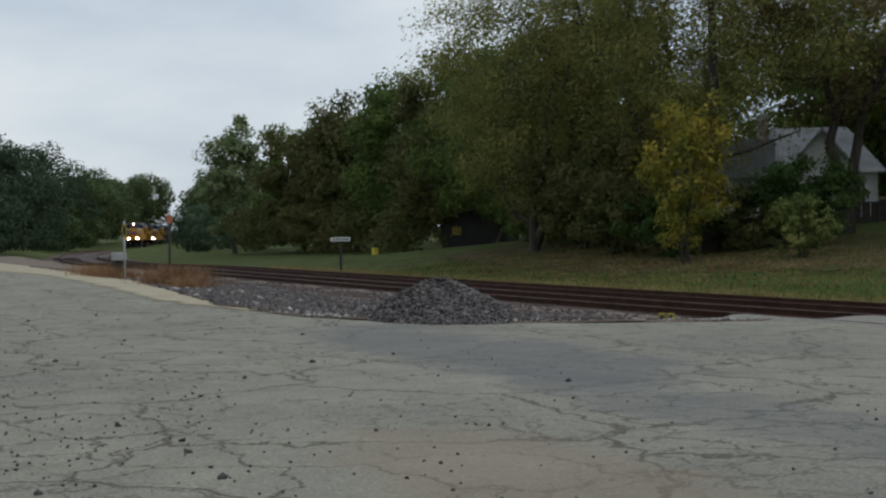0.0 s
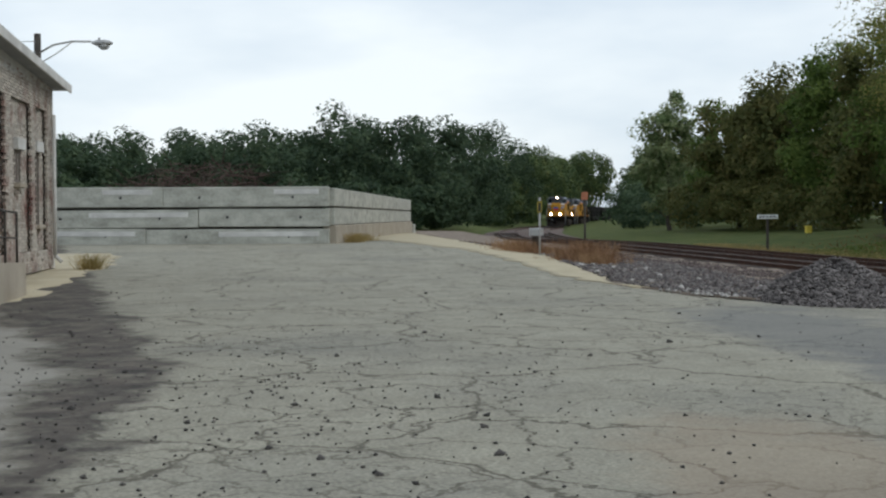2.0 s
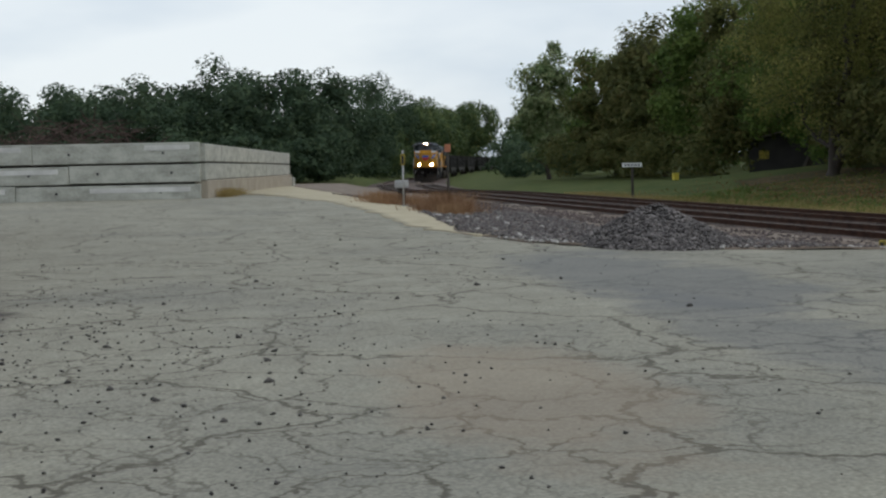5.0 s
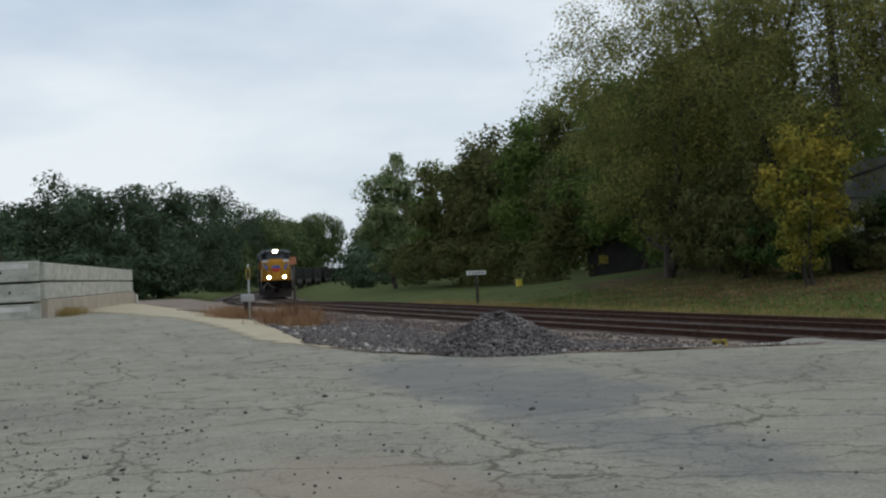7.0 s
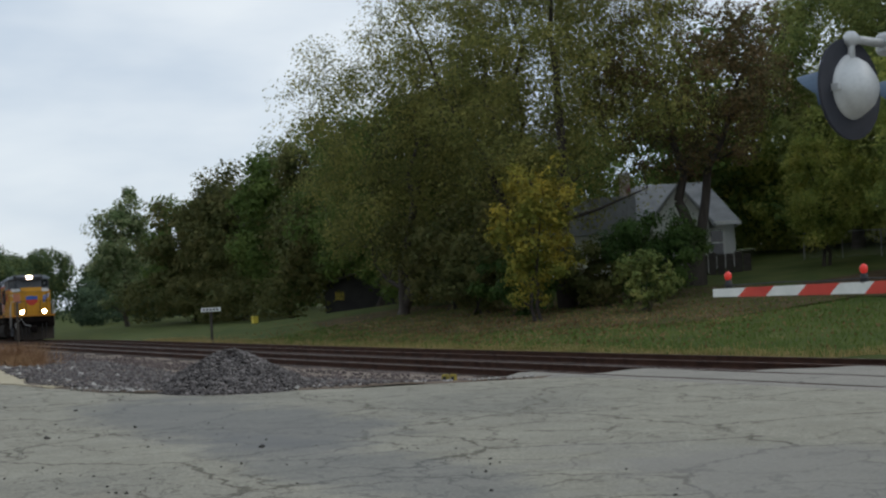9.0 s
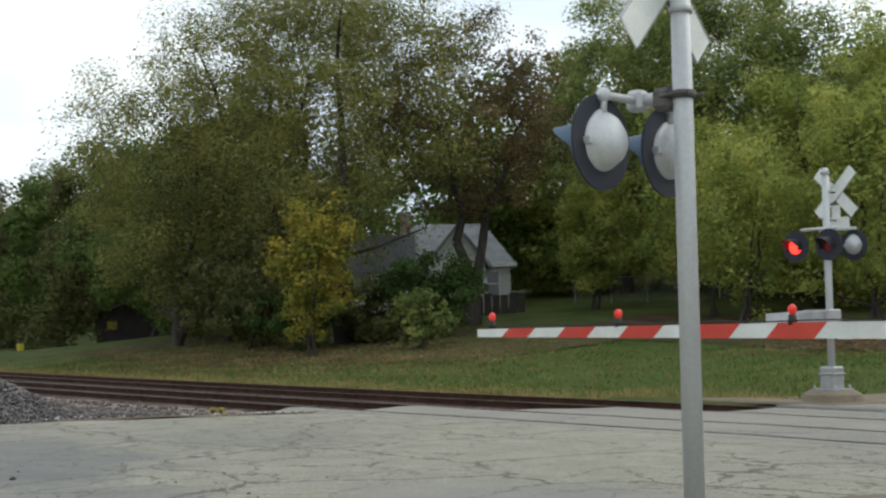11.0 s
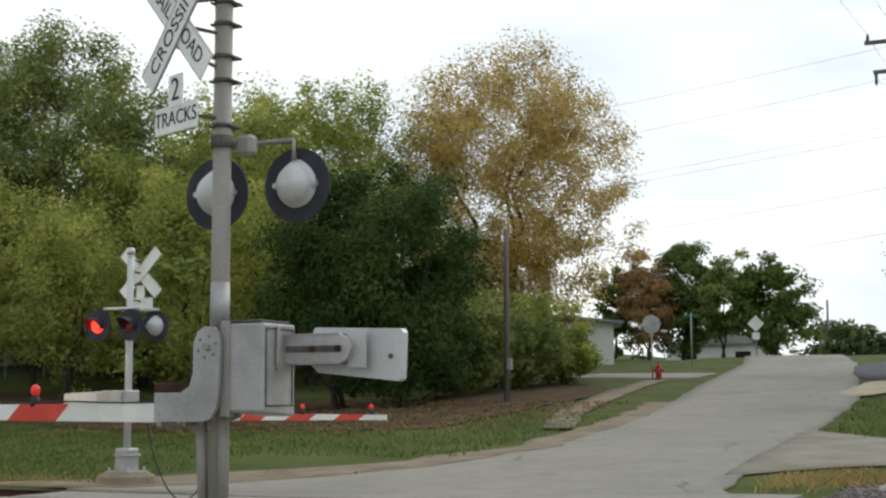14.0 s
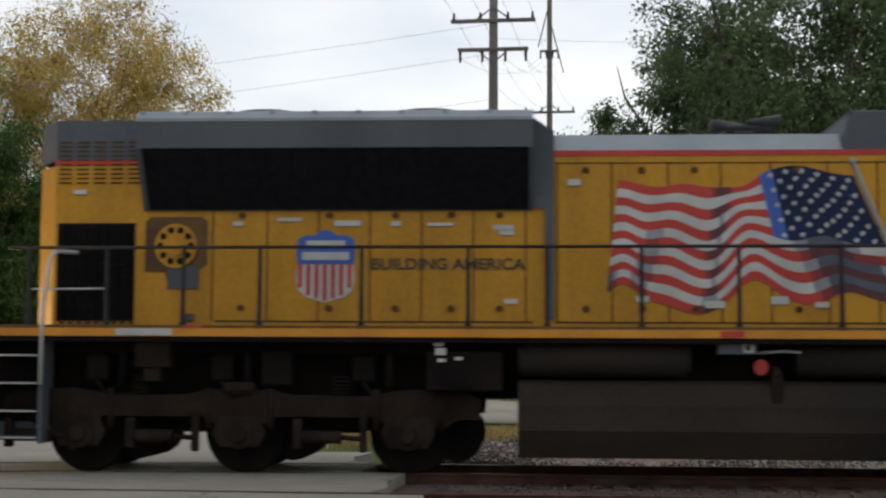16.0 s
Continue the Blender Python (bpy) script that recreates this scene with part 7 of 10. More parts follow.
    for y in (-0.42, 0.42):
        bm = bmesh.new()
        rod(bm, (-0.1, y - 0.05, 0.19), (-0.1, y + 0.05, 0.19), 0.19, 0.19, 16)
        part("wheel", bm, M["tyre"], s, "black wheel")


def utility_pole(at, H, arms, label, low=(), stays=()):
    s = thing("utility_pole", label, "utility pole", (*at, terrain(*at)), group="utility poles")
    bm = bmesh.new()
    rod(bm, (0, 0, -0.5), (0, 0, H), 0.19, 0.13, 12)
    part("pole", bm, M["pole"], s, "weathered wooden pole")
    tips = []
    for z, w, dy in arms:
        bm = bmesh.new()
        box(bm, -w, -0.2, z - 0.06, w, -0.1, z + 0.06, 0.01)
        for q in (-1, 1):
            rod(bm, (q * w * 0.45, -0.15, z), (0, -0.13, z + 0.45 * dy), 0.025, 0.025, 6)
        part("crossarm", bm, M["pole"], s, "wooden crossarm")
        for x in (-w * 0.93, -w * 0.3, w * 0.35, w * 0.93):
            bm = bmesh.new()
            zz = z + 0.06 if dy > 0 else z - 0.06
            rod(bm, (x, -0.15, zz), (x, -0.15, zz + 0.22 * dy * (1 if dy > 0 else 1.6)), 0.05, 0.035, 8)
            part("insulator", bm, M["post"], s)
            tips.append(Vector((at[0] + x, at[1] - 0.15, terrain(*at) + zz + 0.22 * dy)))
    for x0, z0, x1, z1 in stays:
        bm = bmesh.new()
        rod(bm, (x0, -0.15, z0), (x1, -0.2, z1), 0.035, 0.03, 6)
        part("stay", bm, M["pole"], s, "slanting stay rod")
    for z, w in low:
        bm = bmesh.new()
        box(bm, -w, -0.12, z - 0.15, w, -0.1, z + 0.15)
        part("plate", bm, M["signwhite"] if w > 0.15 else M["red"], s)
    return tips


def wires(a, b, sag, label):
    w = thing("overhead_wire", label, "wire", group="overhead wires")
    bm = bmesh.new()
    pts = []
    for u in np.linspace(0, 1, 17):
        p = Vector(a).lerp(Vector(b), u)
        p.z -= sag * 4 * u * (1 - u)
        pts.append(p)
    pipe(bm, pts, 0.0055, 4)
    part("strand", bm, M["wire"], w)


def power_lines():
    t1 = utility_pole((-1.65, 45.4), 13.2, [(11.15, 1.38, 1), (10.2, 1.15, -1)], "tall wooden utility pole with two crossarms", [(1.95, 0.2), (2.02, 0.1)])
    t2 = utility_pole((-1.4, 73.2), 18.0, [(11.5, 1.35, 1), (14.8, 0.5, -1)], "wooden utility pole farther up the road", stays=((0.0, 16.6, 0.75, 13.6), (0.0, 17.4, -0.6, 15.0)))
    for k in range(8):
        far = t2[k]
        wires(t1[k], far, 0.7, "wire between the utility poles")
        near = t1[k] + Vector((-1.6 + 0.2 * k, -52, 2.0))
        if k < 4:
            wires(t1[k], near, 0.9, "wire running on over the crossing")
    for k, (z0, z1, dx) in enumerate(((9.4, 9.0, -70), (8.4, 7.2, -70), (6.9, 5.4, -70), (6.6, 5.2, -72), (5.0, 3.6, -60), (3.6, 1.6, -60))):
        wires((-1.65, 45.4, 2.0 + z0 + 1.0), (-1.65 + dx, 47 + 18, z1 + 4.5), 1.2, "wire crossing the road to the trees")
    wires((-1.65, 45.4, 11.9), (40, 50, 13.5), 0.8, "wire leading towards the willow")
    s = thing("street_light", "small grey street light on an arm", "street lamp", (-1.4, 73.2, terrain(-1.4, 73.2)))
    bm = bmesh.new()
    pipe(bm, [(0, -0.1, 5.2), (-0.6, -0.4, 5.6), (-1.5, -0.6, 5.65)], 0.04, 8)
    part("arm", bm, M["galv"], s)
    bm = bmesh.new()
    ball(bm, (-1.8, -0.66, 5.6), 0.3, 1, 0.5, 0.3)
    part("lamp_head", bm, M["galv"], s)
    utility_pole((-26.0, 178.8), 9.5, [], "distant utility pole beyond the hilltop")


def parked_car():
    c = thing("car", "dark blue compact sport utility car parked on the grass", "car", (1.62, 50.6, terrain(1.62, 50.6)), 2)

    def shell(outline, widths, name, m, label):
        """A body drawn through seven stations across its width, narrower towards the sides."""
        bm = bmesh.new()
        rows = []
        for y, inset in widths:
            rows.append([bm.verts.new((x * (1 - inset * 0.02), y, z - inset * 0.04 * max(0, z - 0.8))) for x, z in outline])
        n = len(outline)
        for ra, rb in zip(rows[:-1], rows[1:]):
            for k in range(n):
                bm.faces.new((ra[k], ra[(k + 1) % n], rb[(k + 1) % n], rb[k]))
        bm.faces.new(rows[0][::-1])
        bm.faces.new(rows[-1])
        bmesh.ops.recalc_face_normals(bm, faces=bm.faces)
        return part(name, bm, m, c, label)
    body = [(-1.85, 0.38), (-1.92, 0.55), (-1.9, 0.8), (-1.82, 1.0), (-1.0, 1.03), (0.85, 1.0), (1.5, 0.93), (1.8, 0.82), (1.9, 0.62), (1.88, 0.45), (1.8, 0.34), (1.58, 0.33), (1.55, 0.5), (1.45, 0.64), (1.3, 0.71), (1.12, 0.71), (0.97, 0.64), (0.87, 0.5), (0.84, 0.31), (-0.78, 0.31), (-0.81, 0.5), (-0.91, 0.64), (-1.06, 0.71), (-1.24, 0.71), (-1.39, 0.64), (-1.49, 0.5), (-1.52, 0.35)]
    side = [(-0.84, 1.5), (-0.8, 0.4), (-0.6, 0), (0, 0), (0.6, 0), (0.8, 0.4), (0.84, 1.5)]
    shell(body, side, "body", M["carpaint"], "dark blue car body")
    shell([(-1.8, 1.0), (-1.7, 1.3), (-1.6, 1.5), (-1.45, 1.59), (-0.7, 1.63), (0.0, 1.6), (0.25, 1.52), (0.6, 1.25), (0.95, 1.0)], [(-0.72, 2.5), (-0.6, 0.6), (-0.3, 0), (0.3, 0), (0.6, 0.6), (0.72, 2.5)], "cabin", M["carpaint"], "dark blue cabin")
    for pts in (((-1.6, 1.06), (-1.2, 1.06), (-1.2, 1.46), (-1.48, 1.44)), ((-1.1, 1.06), (-0.42, 1.06), (-0.42, 1.49), (-1.1, 1.48)), ((-0.34, 1.06), (0.66, 1.05), (0.2, 1.43), (-0.34, 1.48))):
        bm = bmesh.new()
        prism(bm, pts, -0.732, -0.7)
        part("side_window", bm, M["cabglass"], c, "dark side window")
    for x in (-1.15, 1.21):
        for y in (-0.74, 0.74):
            bm = bmesh.new()
            rod(bm, (x, y - 0.1, 0.33), (x, y + 0.1, 0.33), 0.33, 0.33, 24)
            w = part("wheel", bm, M["tyre"], c, "black tyre")
            bm = bmesh.new()
            rod(bm, (x, y - 0.112, 0.33), (x, y - 0.1, 0.33), 0.17, 0.18, 16)
            part("rim", bm, M["rim"], w, "alloy rim")
            bm = bmesh.new()
            for k in range(5):
                a = k * 2 * math.pi / 5
                rod(bm, (x + 0.12 * math.cos(a), y - 0.118, 0.33 + 0.12 * math.sin(a)), (x + 0.12 * math.cos(a), y - 0.11, 0.33 + 0.12 * math.sin(a)), 0.045, 0.045, 8)
            tagged(part("rim_hole", bm, M["tyre"], w), kind="stuff")
    bm = bmesh.new()
    rod(bm, (-2.1, 0, 0.95), (-1.9, 0, 0.95), 0.33, 0.33, 20)
    part("spare_wheel", bm, M["tyre"], c, "spare wheel on the tailgate")
    bm = bmesh.new()
    box(bm, 1.82, -0.74, 0.66, 1.9, -0.45, 0.8, 0.02)
    part("headlight", bm, M["rim"], c)
    bm = bmesh.new()
    box(bm, -1.9, -0.83, 0.7, -1.82, -0.68, 0.98, 0.02)
    part("tail_light", bm, M["redoff"], c, "dark red tail light")
    for x0, x1 in ((-1.98, -1.75), (1.76, 1.97)):
        bm = bmesh.new()
        box(bm, x0, -0.82, 0.4, x1, 0.82, 0.58, 0.04)
        part("bumper", bm, M["black"], c, "black bumper")
    bm = bmesh.new()
    box(bm, -1.5, -0.845, 0.44, 1.5, -0.83, 0.54, 0.005)
    part("side_cladding", bm, M["black"], c)
    bm = bmesh.new()
    for x in (-0.38, 0.72, -1.16):
        box(bm, x, -0.848, 0.6, x + 0.012, -0.836, 1.0)
    pieces("door_seam", bm, M["black"], c)
    bm = bmesh.new()
    box(bm, 0.42, -0.98, 1.0, 0.56, -0.82, 1.12, 0.03)
    part("door_mirror", bm, M["carpaint"], c)
    for y in (-0.55, 0.55):
        bm = bmesh.new()
        pipe(bm, [(-1.4, y, 1.6), (-1.3, y, 1.67), (-0.2, y, 1.67), (-0.1, y, 1.6)], 0.018, 6)
        part("roof_rail", bm, M["black"], c)
    s = thing("fence", "grey board fence behind the parked car", "fence", (2.0, 67.4, terrain(2, 67.4)), 4)
    for k in range(14):
        bm = bmesh.new()
        box(bm, -3 + k * 0.5, 0, 0, -2.54 + k * 0.5, 0.05, 1.75 + 0.05 * math.sin(k * 1.7))
        part("board", bm, M["wood"], s)


white_house()
sheds()
hilltop_houses()
street_furniture()
power_lines()
parked_car()


# ---- the train ----
def side_plate(bm, x0, z0, x1, z1, y, t=0.012, m=0, bevel=0.0):
    """A plate on the hood's side, t proud of y, on the side that faces the lot."""
    return box(bm, x0, y - t, z0, x1, y + 0.01, z1, bevel, m)


def build_locomotive():
    L = thing("locomotive", "yellow and grey diesel freight locomotive with a painted flag", "locomotive", group="locomotives")

    def P(name, bm, m, label="", parent=None):
        return part(name, bm, m, parent or L, label)

    HY = 1.02
    # frame, deck and the orange stripe along the sill
    bm = bmesh.new()
    box(bm, -23.6, -0.95, 1.46, -1.3, 0.95, 1.6)
    box(bm, -22.9, -0.7, 0.95, -1.6, 0.7, 1.46)
    P("underframe", bm, M["under"], "grimy black underframe")
    bm = bmesh.new()
    box(bm, -23.7, -1.52, 1.6, -0.85, 1.52, 1.66)
    P("walkway", bm, M["under"])
    for y in (-1.53, 1.53):
        bm = bmesh.new()
        box(bm, -23.7, y - 0.012, 1.66, -8.6, y + 0.012, 1.76)
        box(bm, -8.6, y - 0.012, 1.66, -6.2, y + 0.012, 1.76, 0, 1)
        box(bm, -6.2, y - 0.012, 1.66, -2.15, y + 0.012, 1.76)
        box(bm, -1.2, y - 0.012, 1.66, -0.85, y + 0.012, 1.76)
        P("sill_stripe", bm, [M["stripey"], M["rustyellow"]], "orange-yellow stripe along the sill, rusted below the battery boxes")
        bm = bmesh.new()
        box(bm, -23.6, y - 0.006, 1.765, -2.2, y + 0.006, 1.8)
        P("deck_edge", bm, M["rustyellow"], "dirty brown deck edge")
    # engine hood
    bm = bmesh.new()
    prism(bm, [(-15.8, 1.66), (-15.8, 4.0), (-10.38, 4.0), (-10.73, 3.56), (-5.9, 3.56), (-5.9, 1.66)], -HY, HY)
    P("engine_hood", bm, M["yellow"], "yellow engine hood with doors")
    bm = bmesh.new()
    for s in (-1, 1):
        a, b = s * (HY + 0.008), s * (HY - 0.02)
        prism(bm, [(-15.8, 4.0), (-15.8, 4.075), (-10.3, 4.075), (-10.38, 4.0)], a, b)
        prism(bm, [(-10.36, 4.0), (-10.24, 4.0), (-10.6, 3.56), (-10.73, 3.56)], a, b)
        prism(bm, [(-10.6, 3.56), (-10.54, 3.635), (-5.9, 3.635), (-5.9, 3.56)], a, b)
        prism(bm, [(-22.56, 3.9), (-22.56, 3.97), (-21.3, 3.97), (-21.3, 3.9)], a, b)
    pieces("red_stripe", bm, M["lred"], L, "red pinstripe between yellow and grey")
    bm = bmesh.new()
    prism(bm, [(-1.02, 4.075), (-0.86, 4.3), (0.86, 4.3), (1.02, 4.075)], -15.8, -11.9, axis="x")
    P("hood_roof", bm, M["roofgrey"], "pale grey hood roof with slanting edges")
    # grey hood behind the cab, in two heights
    bm = bmesh.new()
    prism(bm, [(-11.9, 4.076), (-11.82, 4.5), (-11.7, 4.56), (-10.25, 4.52), (-10.25, 4.076)], -HY - 0.01, HY + 0.01)
    prism(bm, [(-10.24, 4.0), (-10.24, 4.62), (-5.9, 4.62), (-5.9, 3.636), (-10.54, 3.636)], -HY - 0.02, HY + 0.02)
    P("equipment_hood", bm, M["harbor"], "dark grey equipment hood behind the cab")
    bm = bmesh.new()
    prism(bm, [(-HY - 0.02, 4.62), (-0.9, 4.68), (0.9, 4.68), (HY + 0.02, 4.62)], -10.2, -5.98, axis="x")
    for k in range(5):
        box(bm, -9.9 + 0.75 * k, -1.03, 4.6, -9.82 + 0.75 * k, -0.9, 4.64)
    P("equipment_roof", bm, M["harbor"], "dark grey roof sheet")
    bm = bmesh.new()
    box(bm, -11.75, -0.9, 4.54, -10.4, 0.9, 4.6, 0.02)
    P("roof_hatch", bm, M["harbor"])
    bm = bmesh.new()
    box(bm, -10.07, -HY - 0.04, 3.86, -8.9, -HY, 4.52)
    gr = P("intake_grille", bm, M["grille"], "black intake grille")
    bm = bmesh.new()
    for k in range(11):
        box(bm, -10.05, -HY - 0.055, 3.89 + k * 0.058, -8.92, -HY - 0.035, 3.905 + k * 0.058)
    pieces("slat", bm, M["under"], gr)
    bm = bmesh.new()
    for z0, z1 in ((3.8, 3.86), (4.52, 4.58)):
        box(bm, -10.14, -HY - 0.035, z0, -8.84, -HY, z1)
    for x in (-10.14, -8.9):
        box(bm, x, -HY - 0.035, 3.86, x + 0.06, -HY, 4.52)
    pieces("grille_frame", bm, M["harbor"], gr)
    bm = bmesh.new()
    side_plate(bm, -7.14, 3.68, -6.65, 4.54, -HY - 0.02, 0.02, 0, 0.01)
    side_plate(bm, -8.6, 3.92, -8.13, 4.48, -HY - 0.02, 0.02, 0, 0.01)
    for x0, x1 in ((-8.6, -8.13), (-7.14, -6.65)):
        for x in (x0 + 0.02, x1 - 0.05):
            side_plate(bm, x, 4.1, x + 0.03, 4.2, -HY - 0.04, 0.02)
    for k in range(2):
        for c in range(2):
            side_plate(bm, -8.53 + c * 0.2, 4.06 + k * 0.18, -8.39 + c * 0.2, 4.18 + k * 0.18, -HY - 0.038, 0.014)
    pieces("grey_door", bm, M["harbor"], L, "grey access door")
    # hood doors: dark seams, latches, notices
    bm = bmesh.new()
    for i, x in enumerate((-15.68, -14.95, -14.2, -13.5, -12.85, -12.1, -11.45, -10.9, -10.15, -9.27, -8.66)):
        side_plate(bm, x - 0.011, 1.86, x + 0.011, 3.93 if x < -10.7 else 3.5, -HY, 0.006)
    for x in (-20.35, -19.6, -18.9, -18.2, -17.5, -16.8, -16.1):
        side_plate(bm, x - 0.011, 1.86, x + 0.011, 3.3, -HY, 0.006)
    side_plate(bm, -15.7, 1.85, -10.2, 1.875, -HY, 0.006)
    side_plate(bm, -15.7, 3.9, -10.9, 3.918, -HY, 0.006)
    side_plate(bm, -20.3, 1.85, -16.0, 1.875, -HY, 0.006)
    side_plate(bm, -9.25, 1.9, -8.68, 1.92, -HY, 0.008)
    side_plate(bm, -9.25, 3.45, -8.68, 3.47, -HY, 0.008)
    pieces("door_seam", bm, M["seam"], L, "dark door seam")
    bm = bmesh.new()
    for x in (-15.3, -14.55, -13.85, -12.5, -11.25, -19.95, -18.75, -17.85, -17.1, -16.45):
        up = 3.78 if x > -15.8 else 3.2
        for z in (2.0, up):
            side_plate(bm, x - 0.035, z, x + 0.035, z + 0.075, -HY, 0.03)
            side_plate(bm, x - 0.05, z + 0.02, x + 0.05, z + 0.05, -HY, 0.02)
    pieces("door_latch", bm, M["seam"], L, "dark rusty door latch")
    bm = bmesh.new()
    for k in range(4):
        side_plate(bm, -9.2 + 0.0 * k, 2.1 + 0.4 * k, -9.16, 2.18 + 0.4 * k, -HY, 0.03)
    rod(bm, (-8.8, -HY - 0.05, 2.78), (-8.95, -HY - 0.05, 2.78), 0.02, 0.02, 6)
    pieces("door_hinge", bm, M["seam"], L)
    bm = bmesh.new()
    for x, z, w, h in ((-15.45, 3.62, 0.17, 0.08), (-14.55, 2.12, 0.17, 0.08), (-12.75, 2.1, 0.22, 0.1), (-13.6, 2.05, 0.26, 0.09), (-12.2, 2.06, 0.18, 0.07), (-11.0, 3.66, 0.2, 0.14), (-20.0, 3.1, 0.14, 0.06), (-19.3, 3.16, 0.32, 0.045), (-18.5, 3.1, 0.36, 0.07), (-17.85, 3.1, 0.12, 0.06), (-17.25, 3.1, 0.34, 0.04), (-16.4, 3.05, 0.28, 0.06), (-16.35, 2.98, 0.2, 0.06), (-16.3, 2.1, 0.18, 0.06), (-22.2, 3.52, 0.18, 0.06), (-8.35, 3.72, 0.2, 0.07), (-9.0, 3.38, 0.2, 0.16)):
        side_plate(bm, x - w / 2, z, x + w / 2, z + h, -HY, 0.026)
    pieces("notice", bm, M["lwhite"], L, "small white notice")
    bm = bmesh.new()
    for x, z, w, h in ((-20.75, 2.28, 0.42, 0.3), (-20.65, 1.86, 0.12, 0.1)):
        side_plate(bm, x - w / 2, z, x + w / 2, z + h, -HY, 0.03)
    pieces("equipment_plate", bm, M["harbor"], L, "dark plate below the blower")
    bm = bmesh.new()
    side_plate(bm, -20.6, 1.765, -20.35, 1.8, -1.535, 0.02)
    side_plate(bm, -13.6, 1.67, -13.3, 1.75, -1.535, 0.02)
    side_plate(bm, -4.1, 1.67, -3.85, 1.75, -1.535, 0.02)
    pieces("red_tag", bm, M["lred"], L, "faded red tag on the sill")
    # battery boxes with louvres, beside the cab
    bm = bmesh.new()
    box(bm, -8.07, -1.4, 1.66, -6.13, -HY, 2.66, 0.025)
    box(bm, -8.62, -1.28, 1.7, -8.1, -HY, 2.4, 0.03)
    bb = P("battery_box", bm, M["yellow"], "yellow battery box with louvres")
    bm = bmesh.new()
    for c in (-7.85, -6.9):
        for k in range(4):
            for q in (0, 0.24):
                prism(bm, [(-1.4, 2.32 + k * 0.06), (-1.435, 2.325 + k * 0.06), (-1.4, 2.35 + k * 0.06)], c + q, c + q + 0.2, axis="x")
    pieces("louvre", bm, M["under"], bb)
    bm = bmesh.new()
    box(bm, -7.11, -1.406, 1.95, -7.09, -1.39, 2.62)
    box(bm, -8.05, -1.406, 1.93, -6.15, -1.39, 1.95)
    box(bm, -8.05, -1.406, 2.62, -6.15, -1.39, 2.64)
    for x in (-8.0, -6.25):
        box(bm, x, -1.42, 1.8, x + 0.06, -1.39, 1.86)
    for z in (2.2, 1.95):
        box(bm, -8.56, -1.29, z, -8.2, -1.27, z + 0.06)
    pieces("box_seam", bm, M["seam"], bb)
    bm = bmesh.new()
    for x, z, w in ((-7.65, 2.21, 0.2), (-6.75, 2.21, 0.2), (-7.0, 1.78, 0.26), (-6.7, 1.78, 0.2), (-6.4, 1.78, 0.22)):
        box(bm, x, -1.418, z, x + w, -1.395, z + 0.07)
    pieces("notice", bm, M["lwhite"], bb)
    # radiator end
    bm = bmesh.new()
    prism(bm, [(-22.92, -0.55), (-22.55, -HY), (-15.8, -HY), (-15.8, HY), (-22.55, HY), (-22.92, 0.55)], 1.66, 3.9, axis="z")
    P("radiator_hood", bm, M["yellow"], "yellow radiator hood with cut-back corners")
    bm = bmesh.new()
    prism(bm, [(-22.92, -0.55), (-22.55, -HY), (-21.25, -HY), (-21.25, HY), (-22.55, HY), (-22.92, 0.55)], 3.97, 4.5, axis="z")
    P("rear_roof", bm, M["harbor"], "dark grey rear roof with louvres")
    bm = bmesh.new()
    for k in range(5):
        for q in range(10):
            z = 3.66 + q * 0.06
            side_plate(bm, -22.5 + k * 0.24, z, -22.33 + k * 0.24, z + 0.022, -HY, 0.012)
    tagged(P("rear_louvres", bm, M["seam"], "rows of small louvres"), kind="stuff")
    bm = bmesh.new()
    prism(bm, [(-HY, 3.3), (-1.06, 3.3), (-1.5, 4.05), (-1.5, 4.42), (-1.42, 4.52), (-1.0, 4.6), (1.0, 4.6), (1.42, 4.52), (1.5, 4.42), (1.5, 4.05), (1.06, 3.3), (HY, 3.3)], -21.3, -16.0, axis="x")
    P("radiator_housing", bm, M["harbor"], "flared dark grey radiator housing")
    bm = bmesh.new()
    prism(bm, [(-1.06, 3.32), (-1.085, 3.31), (-1.525, 4.05), (-1.49, 4.06)], -21.22, -16.06, axis="x")
    screen = P("radiator_screen", bm, M["grille"], "black radiator screen")
    bm = bmesh.new()
    for k in range(22):
        x = -21.15 + k * 0.24
        prism(bm, [(-1.08, 3.32), (-1.095, 3.31), (-1.535, 4.05), (-1.52, 4.05)], x, x + 0.02, axis="x")
    pieces("rib", bm, M["grille"], screen)
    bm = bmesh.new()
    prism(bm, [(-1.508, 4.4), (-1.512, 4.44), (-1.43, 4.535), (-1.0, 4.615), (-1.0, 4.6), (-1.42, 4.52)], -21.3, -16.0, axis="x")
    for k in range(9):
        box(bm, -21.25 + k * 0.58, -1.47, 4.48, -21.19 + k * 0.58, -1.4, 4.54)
    P("roof_edge", bm, M["roofgrey"], "pale grey roof edge")
    for x in (-19.75, -17.45):
        bm = bmesh.new()
        rod(bm, (x, -0.2, 4.6), (x, -0.2, 4.68), 0.66, 0.56, 24)
        rod(bm, (x, -0.2, 4.68), (x, -0.2, 4.7), 0.54, 0.5, 24)
        P("radiator_fan", bm, M["harbor"], "round radiator fan cover")
    bm = bmesh.new()
    prism(bm, [(-16.0, 3.35), (-16.0, 4.5), (-15.72, 4.32), (-15.72, 1.9), (-15.84, 1.9), (-15.84, 3.3)], -HY - 0.05, HY + 0.05)
    P("radiator_front", bm, M["harbor"], "grimy dark end of the radiator housing")
    bm = bmesh.new()
    side_plate(bm, -22.5, 1.86, -21.42, 3.14, -HY, 0.012)
    gr = P("dynamic_brake_grille", bm, M["grille"], "black dynamic brake grille")
    bm = bmesh.new()
